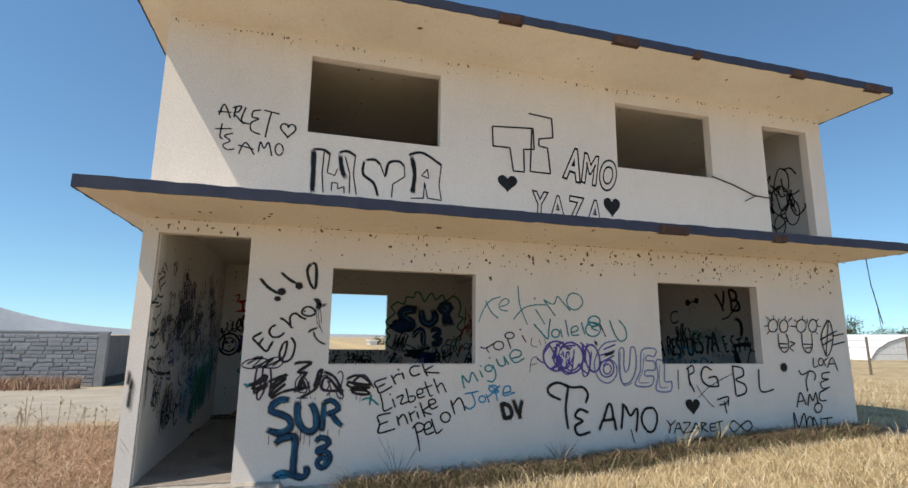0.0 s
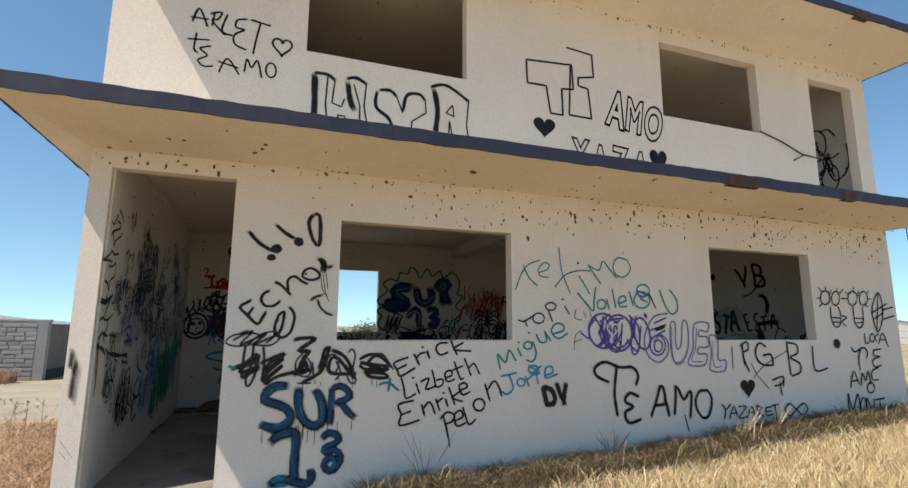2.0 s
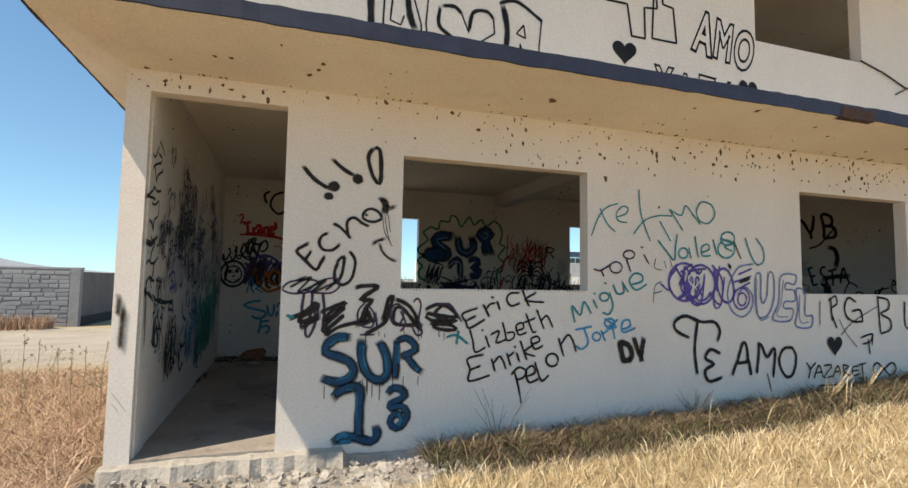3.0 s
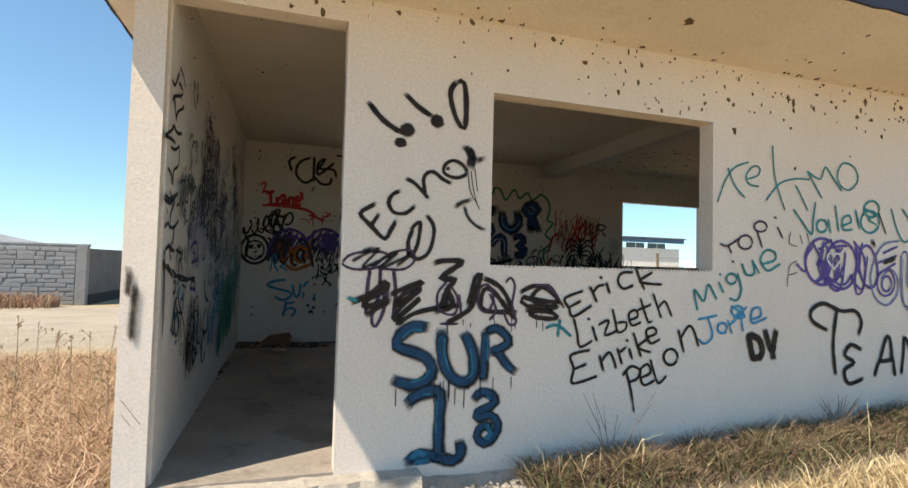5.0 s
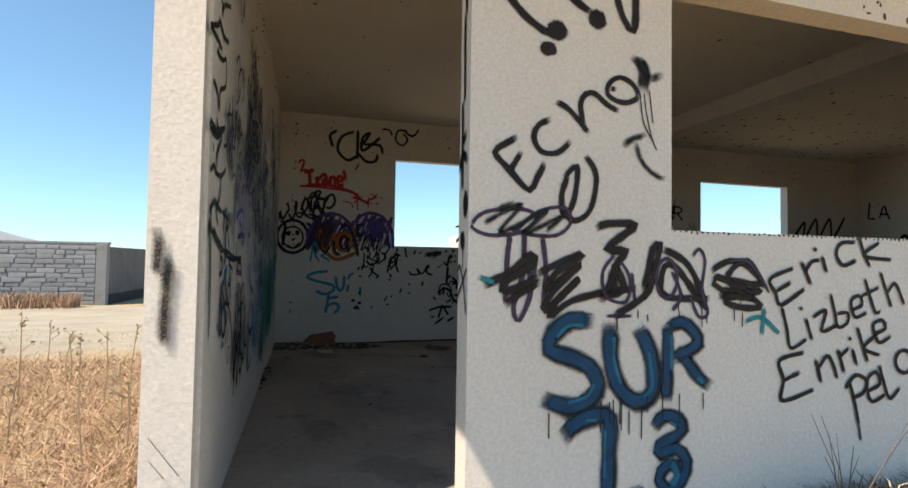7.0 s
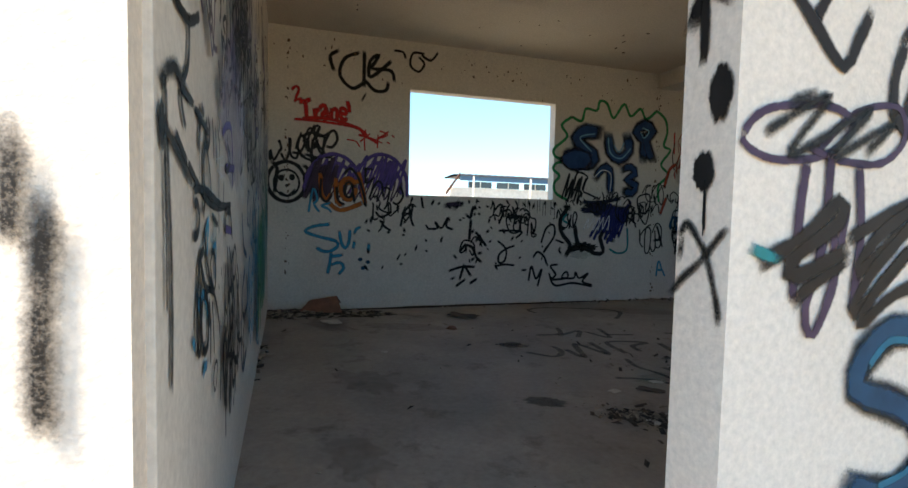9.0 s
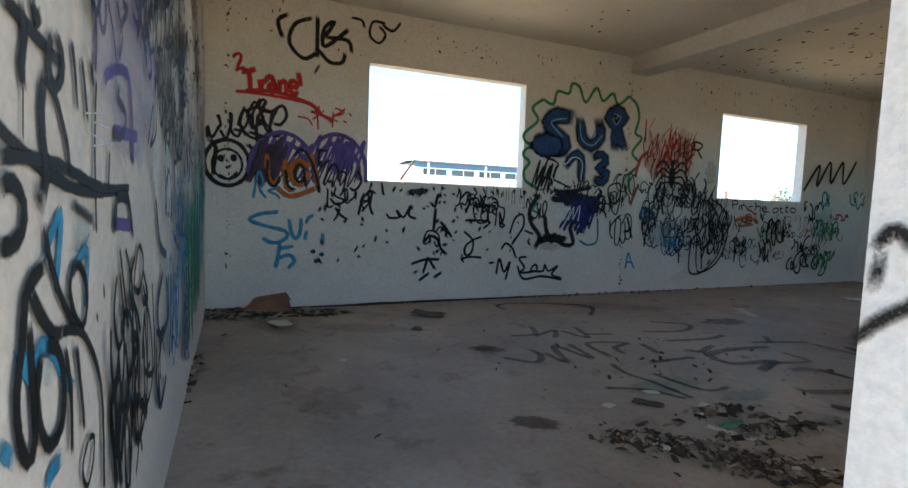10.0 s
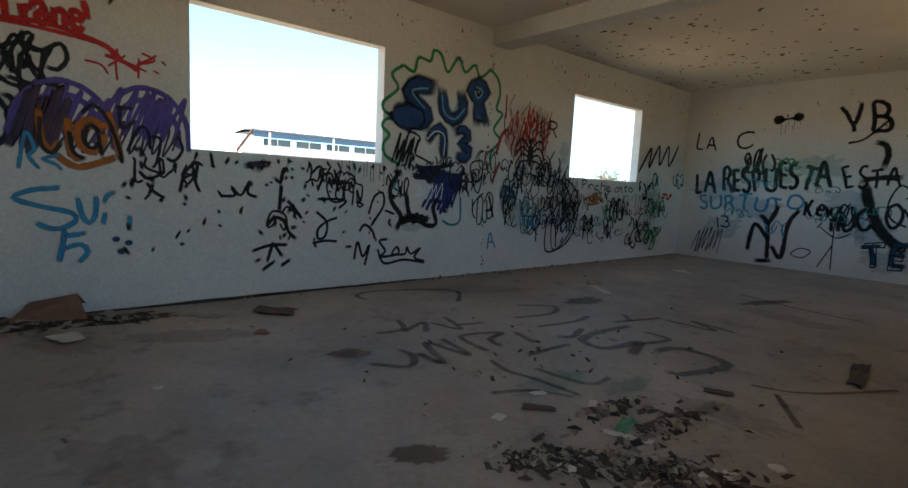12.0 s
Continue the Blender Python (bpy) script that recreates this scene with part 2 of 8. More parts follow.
PAINT = {
    "black": spray_paint("black_spray", (0.012, 0.011, 0.011)),
    "mist": spray_paint("thin_black_spray", (0.014, 0.012, 0.011), 0.12),
    "brown": spray_paint("brown_black_spray", (0.022, 0.015, 0.012)),
    "blue": spray_paint("blue_spray", (0.010, 0.055, 0.115)),
    "cyan": spray_paint("light_blue_spray", (0.03, 0.24, 0.42)),
    "teal": spray_paint("teal_spray", (0.02, 0.21, 0.22)),
    "purple": spray_paint("purple_spray", (0.10, 0.065, 0.27)),
    "plum": spray_paint("plum_spray", (0.06, 0.035, 0.065)),
    "navy": spray_paint("navy_spray", (0.02, 0.025, 0.13)),
    "red": spray_paint("red_spray", (0.50, 0.018, 0.018)),
    "orange": spray_paint("orange_spray", (0.42, 0.12, 0.02)),
    "green": spray_paint("green_spray", (0.015, 0.22, 0.075)),
    "ink": spray_paint("ink_blue_spray", (0.010, 0.013, 0.045)),
    "rust": spray_paint("thin_red_spray", (0.36, 0.055, 0.025), 0.12),
    "ember": spray_paint("faint_red_haze", (0.45, 0.07, 0.03), 0.6),
    "haze": spray_paint("faint_blue_haze", (0.08, 0.36, 0.50), 0.6),
    "moss": spray_paint("faint_green_haze", (0.05, 0.30, 0.24), 0.6),
    "veil": spray_paint("faint_violet_haze", (0.22, 0.18, 0.42), 0.6),
    "sea": spray_paint("sea_blue_spray", (0.015, 0.13, 0.21)),
    "slate": spray_paint("slate_blue_spray", (0.17, 0.19, 0.33)),
    "royal": spray_paint("royal_blue_spray", (0.014, 0.048, 0.13)),
    "pale": spray_paint("pale_blue_spray", (0.16, 0.36, 0.50)),
    "grime": spray_paint("faint_floor_grime", (0.11, 0.09, 0.07), 0.66),
    "mud": spray_paint("dried_mud_stain", (0.12, 0.075, 0.048), 0.34),
    "white": spray_paint("white_spray", (0.75, 0.76, 0.78)),
    "cream": spray_paint("cream_spray", (0.74, 0.68, 0.60)),
    "grey": spray_paint("grey_floor_paint", (0.12, 0.115, 0.115), 0.32),
}

# ---- helpers for meshes ----
def mesh_object(name, bm, material, parent=None, label="", smooth=False):
    me = bpy.data.meshes.new(name)
    bmesh.ops.recalc_face_normals(bm, faces=bm.faces)
    bm.to_mesh(me)
    bm.free()
    for mt in material if isinstance(material, (list, tuple)) else (material,):
        me.materials.append(mt)
    if smooth:
        for p in me.polygons:
            p.use_smooth = True
    ob = new(name, me)
    if parent:
        ob.parent = parent
    if label:
        tagged(ob, label=label)
    return ob


def part(name, bm, material, parent, label="", smooth=False):
    return mesh_object(name, bm, material, parent, label, smooth)


def add_box(bm, x0, x1, y0, y1, z0, z1, bevel=0.0):
    r = bmesh.ops.create_cube(bm, size=1, matrix=Matrix.LocRotScale(((x0 + x1) / 2, (y0 + y1) / 2, (z0 + z1) / 2), None, (abs(x1 - x0), abs(y1 - y0), abs(z1 - z0))))
    if bevel:
        edges = list({e for v in r["verts"] for e in v.link_edges})
        bmesh.ops.bevel(bm, geom=edges, offset=bevel, segments=2, affect="EDGES", profile=0.6)
    return bm


def box(x0, x1, y0, y1, z0, z1, bevel=0.0):
    return add_box(bmesh.new(), x0, x1, y0, y1, z0, z1, bevel)


def pierced(u0, u1, v0, v1, d0, d1, holes, place, step=0.6):
    """A wall slab with real openings; place(u, v, d) puts it into the world."""
    us = sorted({u0, u1, *[h[0] for h in holes], *[h[1] for h in holes]})
    vs = sorted({v0, v1, *[max(v0, h[2]) for h in holes], *[min(v1, h[3]) for h in holes]})
    solid = {}
    for i in range(len(us) - 1):
        for j in range(len(vs) - 1):
            u, v = (us[i] + us[i + 1]) / 2, (vs[j] + vs[j + 1]) / 2
            solid[i, j] = not any(a < u < b and c < v < d for a, b, c, d in holes)
    bm, known = bmesh.new(), {}

    def vert(i, j, d):
        if (i, j, d) not in known:
            known[i, j, d] = bm.verts.new(place(us[i], vs[j], d))
        return known[i, j, d]
    for (i, j), full in solid.items():
        if not full:
            continue
        for d in (d0, d1):
            bm.faces.new([vert(i, j, d), vert(i + 1, j, d), vert(i + 1, j + 1, d), vert(i, j + 1, d)])
        for di, dj, a, b in ((-1, 0, (i, j), (i, j + 1)), (1, 0, (i + 1, j), (i + 1, j + 1)), (0, -1, (i, j), (i + 1, j)), (0, 1, (i, j + 1), (i + 1, j + 1))):
            if not solid.get((i + di, j + dj), False):
                bm.faces.new([vert(*a, d0), vert(*b, d0), vert(*b, d1), vert(*a, d1)])
    return bm


def along_x(u, v, d):
    return (u, d, v)


def along_y(u, v, d):
    return (d, u, v)


def smooth_line(pts, step, straight=False):
    """Catmull-Rom curve through a few control points."""
    if straight:
        out = []
        for (a, b), (c, d) in zip(pts, pts[1:]):
            n = max(2, int(math.hypot(c - a, d - b) / step))
            out += [(a + (c - a) * i / n, b + (d - b) * i / n) for i in range(n)]
        return out + [pts[-1]]
    if len(pts) < 3:
        (a, b), (c, d) = pts
        n = max(2, int(math.hypot(c - a, d - b) / step))
        return [(a + (c - a) * i / n, b + (d - b) * i / n) for i in range(n + 1)]
    closed = pts[0] == pts[-1]
    out = []
    for i in range(len(pts) - 1):
        p1, p2 = pts[i], pts[i + 1]
        p0 = pts[i - 1] if i else (pts[-2] if closed else p1)
        p3 = pts[i + 2] if i + 2 < len(pts) else (pts[1] if closed else p2)
        n = max(2, min(14, int(math.hypot(p2[0] - p1[0], p2[1] - p1[1]) / step)))
        for k in range(n):
            s = k / n
            out.append(tuple(0.5 * (2 * p1[a] + (p2[a] - p0[a]) * s + (2 * p0[a] - 5 * p1[a] + 4 * p2[a] - p3[a]) * s * s + (3 * p1[a] - p0[a] - 3 * p2[a] + p3[a]) * s ** 3) for a in (0, 1)))
    out.append(pts[-1])
    return out


RND = random.Random(7)


class Face:
    """A painted face of the setting: its owner and the way from (u, v, lift) into the world."""

    def __init__(self, owner, put):
        self.owner, self.put, self.coats = owner, put, 0


def link_paint(name, face, verts, faces, cover, colour, label):
    me = bpy.data.meshes.new(name)
    me.from_pydata([face.put(*v) for v in verts], [], faces)
    at = me.attributes.new("cover", "FLOAT", "POINT")
    at.data.foreach_set("value", cover)
    me.materials.append(PAINT[colour])
    ob = new(name, me)
    ob.parent = face.owner
    if label:
        tagged(ob, label=label)
    return ob


def ribbon(verts, faces, cover, pts, width, lift, wobble=0.12, sharp=0.55, straight=False):
    line = smooth_line(list(pts), width * 0.7, straight)
    n = len(line)
    first = len(verts)
    for i, (u, v) in enumerate(line):
        a, b = line[max(0, i - 1)], line[min(n - 1, i + 1)]
        du, dv = b[0] - a[0], b[1] - a[1]
        d = math.hypot(du, dv) or 1
        du, dv = du / d, dv / d
        w = width * (1 + wobble * (RND.random() - 0.5) * 2) / 2
        end = 0.0 if i in (0, n - 1) else 1.0
        push = -0.45 * width if i == 0 else 0.45 * width if i == n - 1 else 0
        h = lift + 0.00004 * i / n
        for s, c in ((-1.15, 0), (-sharp, 1), (sharp, 1), (1.15, 0)):
            verts.append((u - dv * w * s + du * push, v + du * w * s + dv * push, h))
            cover.append(c * end)
    for i in range(n - 1):
        for k in range(3):
            a = first + i * 4 + k
            faces.append((a, a + 1, a + 5, a + 4))


def next_lift(face):
    face.coats += 1
    return 0.0045 + 0.00008 * face.coats


def strokes(face, colour, width, *lines, name="graffiti_line", label="", wobble=0.12, sharp=0.55, straight=False):
    verts, faces, cover = [], [], []
    lift = next_lift(face)
    sharp = 0.2 if colour == "mist" else sharp
    for k, ln in enumerate(lines):
        ribbon(verts, faces, cover, ln, width, lift + 0.000006 * (k % 5), wobble, sharp, straight)
    return link_paint(name, face, verts, faces, cover, colour, label)


def blob(face, colour, u, v, ru, rv, name="graffiti_blot", label="", rough=0.12, tilt=0.0):
    """A filled patch of spray with an uneven rim."""
    verts, faces, cover = [(u, v, 0)], [], [1.0]
    lift, n = next_lift(face), 26
    for ring, c in ((0.8, 1.0), (1.1, 0.0)):
        for i in range(n):
            a = 2 * math.pi * i / n
            r = ring * (1 + rough * (RND.random() - 0.5) * 2)
            x, y = ru * r * math.cos(a), rv * r * math.sin(a)
            verts.append((u + x * math.cos(tilt) - y * math.sin(tilt), v + x * math.sin(tilt) + y * math.cos(tilt), 0))
            cover.append(c)
    for i in range(n):
        j = (i + 1) % n
        faces.append((0, 1 + i, 1 + j))
        faces.append((1 + i, 1 + n + i, 1 + n + j, 1 + j))
    return link_paint(name, face, [(a, b, lift) for a, b, _ in verts], faces, cover, colour, label)


def heart_line(u, v, w, h, n=18):
    pts = []
    for i in range(n + 1):
        a = 2 * math.pi * i / n
        pts.append((u + w * math.sin(a) ** 3 * 0.5, v + h * (13 * math.cos(a) - 5 * math.cos(2 * a) - 2 * math.cos(3 * a) - math.cos(4 * a)) / 32))
    return pts


def heart(face, colour, u, v, w, h):
    rim = heart_line(u, v, w, h, 30)[:-1]
    lift = next_lift(face)
    verts = [(u, v, lift)] + [(a, b, lift) for a, b in rim]
    n = len(rim)
    return link_paint("graffiti_heart", face, verts, [(0, 1 + i, 1 + (i + 1) % n) for i in range(n)], [1.0] * len(verts), colour, "sprayed filled black heart")


def drips(face, colour, u0, u1, v, n, long, width=0.008):
    lines = []
    for _ in range(n):
        u = RND.uniform(u0, u1)
        top = v + RND.uniform(-0.03, 0.05)
        lines.append([(u, top), (u + RND.uniform(-0.003, 0.003), top - long * RND.uniform(0.3, 1))])
    return strokes(face, colour, width, *lines, name="graffiti_drip")


GLYPHS = {}


def glyph(ch, weight, outline):
    key = ch, weight, outline
    if key not in GLYPHS:
        cu = bpy.data.curves.new("letter", "FONT")
        cu.body, cu.size, cu.offset, cu.resolution_u = ch, 1.0, weight, 4
        if outline:
            cu.fill_mode, cu.bevel_depth, cu.bevel_resolution = "NONE", outline, 0
        ob = bpy.data.objects.new("letter", cu)
        me = bpy.data.meshes.new_from_object(ob)
        vs = [tuple(v.co) for v in me.vertices]
        fs = [tuple(p.vertices) for p in me.polygons]
        bpy.data.objects.remove(ob)
        bpy.data.curves.remove(cu)
        bpy.data.meshes.remove(me)
        xs = [v[0] for v in vs] or [0, 0.3]
        GLYPHS[key] = vs, fs, min(xs), max(xs)
    return GLYPHS[key]


SPINES = {}


def thinned(grid):
    """Wears a filled shape down to its middle lines."""
    g = np.pad(grid, 1).astype(int)
    while True:
        gone = 0
        for half in (0, 1):
            p = [g[:-2, 1:-1], g[:-2, 2:], g[1:-1, 2:], g[2:, 2:], g[2:, 1:-1], g[2:, :-2], g[1:-1, :-2], g[:-2, :-2]]
            count = sum(p)
            flips = sum((p[i] == 0) & (p[(i + 1) % 8] == 1) for i in range(8))
            if half == 0:
                ok = (p[0] * p[2] * p[4] == 0) & (p[2] * p[4] * p[6] == 0)
            else:
                ok = (p[0] * p[2] * p[6] == 0) & (p[0] * p[4] * p[6] == 0)
            kill = (g[1:-1, 1:-1] == 1) & (count >= 2) & (count <= 6) & (flips == 1) & ok
            gone += int(kill.sum())
            g[1:-1, 1:-1][kill] = 0
        if not gone:
            return g[1:-1, 1:-1]


def spine(ch):
    """The middle lines of a letter of the built-in font, as a hand would spray it."""
    if ch in SPINES:
        return SPINES[ch]
    vs, fs, x0, x1 = glyph(ch, 0.0, 0.0)
    y0, y1 = min(v[1] for v in vs), max(v[1] for v in vs)
    cell = 0.016
    w, h = int((x1 - x0) / cell) + 5, int((y1 - y0) / cell) + 5
    gx, gy = np.meshgrid((np.arange(w) - 2) * cell + x0, (np.arange(h) - 2) * cell + y0)
    grid = np.zeros((h, w), bool)
    for f in fs:
        for k in range(1, len(f) - 1):
            (ax, ay, _), (bx, by, _), (cx, cy, _) = vs[f[0]], vs[f[k]], vs[f[k + 1]]
            d1 = (gx - bx) * (ay - by) - (ax - bx) * (gy - by)
            d2 = (gx - cx) * (by - cy) - (bx - cx) * (gy - cy)
            d3 = (gx - ax) * (cy - ay) - (cx - ax) * (gy - ay)
            neg = (d1 < -1e-9) | (d2 < -1e-9) | (d3 < -1e-9)
            pos = (d1 > 1e-9) | (d2 > 1e-9) | (d3 > 1e-9)
            grid |= ~(neg & pos)
    thin = thinned(grid)
    left = {(int(i), int(j)) for j, i in zip(*np.nonzero(thin))}

    def near(p):
        return [(p[0] + a, p[1] + b) for a, b in ((1, 0), (-1, 0), (0, 1), (0, -1), (1, 1), (1, -1), (-1, 1), (-1, -1)) if (p[0] + a, p[1] + b) in left]
    degree = {p: len(near(p)) for p in left}
    lines = []
    while left:
        ends = sorted(p for p in left if degree[p] == 1) or sorted(p for p in left if degree[p] > 2) or sorted(left)
        p = ends[0]
        run = [p]
        left.discard(p)
        while True:
            step = near(run[-1])
            if not step:
                break
            if len(run) > 3:
                dx, dy = run[-1][0] - run[-4][0], run[-1][1] - run[-4][1]
                step.sort(key=lambda q: -((q[0] - run[-1][0]) * dx + (q[1] - run[-1][1]) * dy))
            run.append(step[0])
            left.discard(step[0])
        if len(run) > 4 or not lines:
            if len(run) > 12 and abs(run[0][0] - run[-1][0]) < 4 and abs(run[0][1] - run[-1][1]) < 4:
                run.append(run[0])
            keep = run[::5]
            if keep[-1] != run[-1]:
                keep.append(run[-1])
            lines.append([((i - 2) * cell + x0, (j - 2) * cell + y0) for i, j in keep])
    SPINES[ch] = lines, x0, x1
    return SPINES[ch]


def word(face, colour, text, p0, p1, height, weight=0.0, outline=0.0, loose=1.0, gap=0.10, label="", name="graffiti_word"):
    """Letters of the built-in font along the line from p0 to p1, each a little off, as by hand."""
    run, total = [], 0.0
    for ch in text:
        if ch == " ":
            total += 0.28
            continue
        if outline:
            vs, fs, a, b = glyph(ch, weight, outline)
            run.append((vs, fs, a, total))
        else:
            lines, a, b = spine(ch)
            run.append((lines, None, a, total))
        total += b - a + gap
    total -= gap
    du, dv = p1[0] - p0[0], p1[1] - p0[1]
    length = math.hypot(du, dv)
    du, dv = du / length, dv / length
    sx, sy = length / total, height / 0.73
    if len(run) == 1:
        sx = min(sx, 1.5 * sy)
    verts, faces, cover, lift = [], [], [], next_lift(face)
    wide = height * min(0.42, max(0.075, 0.155 + 2.2 * weight))
    for k, (shape, fs, a, at) in enumerate(run):
        turn = radians(RND.uniform(-7, 7)) * loose
        grow = 1 + RND.uniform(-0.12, 0.12) * loose
        drop = RND.uniform(-0.08, 0.08) * height * loose
        lean = RND.uniform(-0.12, 0.12) * loose
        f1, f2 = RND.uniform(0, 6.28), RND.uniform(0, 6.28)

        def put(x, y):
            wx, wy = 0.028 * loose * math.sin(6 * y + f1), 0.024 * loose * math.sin(7 * x + f2)
            x, y = (x - a + lean * y + wx) * sx * grow, (y + wy) * sy * grow
            x, y = x * math.cos(turn) - y * math.sin(turn) + at * sx, x * math.sin(turn) + y * math.cos(turn) + drop
            return p0[0] + x * du - y * dv, p0[1] + x * dv + y * du
        if outline:
            first = len(verts)
            for x, y, z in shape:
                u, v = put(x, y)
                verts.append((u, v, lift + 0.00001 * (k % 3) + z * 0.002))
                cover.append(1.0)
            faces += [tuple(first + i for i in f) for f in fs]
        else:
            for j, ln in enumerate(shape):
                pts = [put(x, y) for x, y in ln]
                if len(pts) > 1:
                    ribbon(verts, faces, cover, pts, wide * RND.uniform(0.9, 1.1), lift + 0.00001 * ((k + j) % 5))
    return link_paint(name, face, verts, faces, cover, colour, label or "hand-sprayed " + colour + " lettering on the wall")


def tag(face, colour, width, u0, v0, u1, v1, loops, seed, label=""):
    """A flowing signature of loops between two corners."""
    r = random.Random(seed)
    lines, pts = [], []
    n = loops * 6
    a, turn = r.uniform(0, 6.28), r.choice((-1, 1))
    mid, half = (v0 + v1) / 2, abs(v1 - v0) / 2
    reach = max(abs(u1 - u0) / loops * 0.62, half * r.uniform(0.3, 0.7))
    size = r.uniform(0.5, 1.0)
    for i in range(n + 1):
        a += turn * r.uniform(0.7, 1.5)
        if r.random() < 0.18:
            turn = -turn
            size = r.uniform(0.35, 1.1)
        pts.append((u0 + (u1 - u0) * i / n + reach * size * math.cos(a), mid + half * size * math.sin(a) + half * 0.25 * r.uniform(-1, 1)))
        if r.random() < 0.3 and len(pts) > 2:
            lines.append(pts)
            pts = []
    if len(pts) > 2:
        lines.append(pts)
    return strokes(face, colour, width, *lines, name="graffiti_tag", label=label or "scrawled " + colour + " spray signature")


def scribble(face, colour, width, u0, v0, u1, v1, turns, seed, slant=0.3, label=""):
    r = random.Random(seed)
    pts = []
    for i in range(turns * 2 + 1):
        s = i / (turns * 2)
        u = u0 + (u1 - u0) * s + r.uniform(-0.03, 0.03) * (u1 - u0)
        up = i % 2
        pts.append((u + (slant if up else -slant) * (v1 - v0) * 0.5, (v1 if up else v0) + r.uniform(-0.15, 0.15) * (v1 - v0)))
    return strokes(face, colour, width, pts, name="graffiti_scribble", label=label or "dense " + colour + " spray scribble")


def ring(u, v, ru, rv, tilt=0.0, n=10, a0=0.3):
    pts = []
    for i in range(n + 1):
        a = a0 + 2 * math.pi * i / n
        x, y = ru * math.cos(a), rv * math.sin(a)
        pts.append((u + x * math.cos(tilt) - y * math.sin(tilt), v + x * math.sin(tilt) + y * math.cos(tilt)))
    return pts

# ---- the house: walls, floors, slabs ----
F, FI = 6.91, 7.06            # front wall, outer and inner face
FU = 6.96                     # front wall of the upper storey
B, BO = 12.34, 12.49          # back wall, inner and outer face
XL, XLI, XRI, XR = -2.005, -1.83, 9.04, 9.15
FLOOR, CEIL, UP, TOP = -0.012, 3.26, 3.42, 5.90
DOOR = (-1.83, -0.765, -1.0, 2.93)


def structure(ob, label, category):
    return tagged(ob, label=label, category=category, kind="structure")


wall_front = structure(mesh_object("wall_front", pierced(XL, XR, -0.14, CEIL, F, FI, [DOOR, (0.28, 2.265, 1.345, 2.59), (5.30, 7.25, 1.335, 2.6)], along_x), plaster),
                       "cream plastered front wall covered in sprayed graffiti", "wall")
wall_front_upper = structure(mesh_object("wall_front_upper", pierced(XL, XR, 3.302, TOP, FU, FU + 0.15, [(-0.167, 1.717, 4.465, 5.607), (4.712, 6.60, 4.467, 5.603), (7.77, 8.80, 3.0, 5.58)], along_x), plaster),
                             "cream plastered upper front wall with sprayed lettering", "wall")
wall_back = structure(mesh_object("wall_back", pierced(XL, XR, -0.14, CEIL, B, BO, [(-0.187, 1.82, 1.397, 2.685), (5.313, 7.30, 1.397, 2.69)], along_x), inner_plaster),
                      "dirty white back wall with dense graffiti", "wall")
wall_left = structure(mesh_object("wall_left", box(XL, XLI, FI, B, -0.14, CEIL), inner_plaster), "white side wall tangled with sprayed signatures", "wall")
wall_right = structure(mesh_object("wall_right", box(XRI, XR, FI, B, -0.14, CEIL), inner_plaster), "dirty white end wall with sprayed words", "wall")
wall_back_upper = structure(mesh_object("wall_back_upper", box(XL, XR, B, BO, UP, TOP), inner_plaster), "plain plastered upper back wall", "wall")
wall_left_upper = structure(mesh_object("wall_left_upper", box(XL, XLI, FU + 0.15, B, UP, TOP), plaster), "plain plastered upper side wall", "wall")
wall_right_upper = structure(mesh_object("wall_right_upper", box(XRI, XR, FU + 0.15, B, UP, TOP), inner_plaster), "upper end wall with black graffiti inside", "wall")
structure(mesh_object("column_door", box(XLI - 0.01, XLI + 0.014, F + 0.075, 7.275, FLOOR, CEIL, 0.004), inner_plaster), "plastered door column flush with the side wall", "column")
structure(mesh_object("column_corner", box(XLI, XLI + 0.14, B - 0.004, B + 0.01, FLOOR, CEIL, 0.001), inner_plaster), "plastered corner column in the back wall", "column")
structure(mesh_object("column_middle", box(3.50, 3.76, B - 0.004, B + 0.01, FLOOR, CEIL - 0.22, 0.001), inner_plaster), "plastered column under the ceiling beam", "column")
structure(mesh_object("beam", box(3.48, 3.80, FI, B, 3.04, CEIL + 0.02, 0.012), inner_plaster), "plastered concrete beam across the ceiling", "beam")
floor = structure(mesh_object("floor", box(XLI, XRI, F + 0.01, B, -0.30, FLOOR), floor_concrete), "stained bare concrete floor with faded paint", "floor")
structure(mesh_object("ceiling", box(XL, XR, FI, BO, CEIL, UP), soffit_paint), "cream ceiling slab with dark spots", "ceiling")
structure(mesh_object("ceiling_upper", box(XL, XR, FU + 0.152, BO, TOP, TOP + 0.15), soffit_paint), "plain cream ceiling of the upper storey", "ceiling")


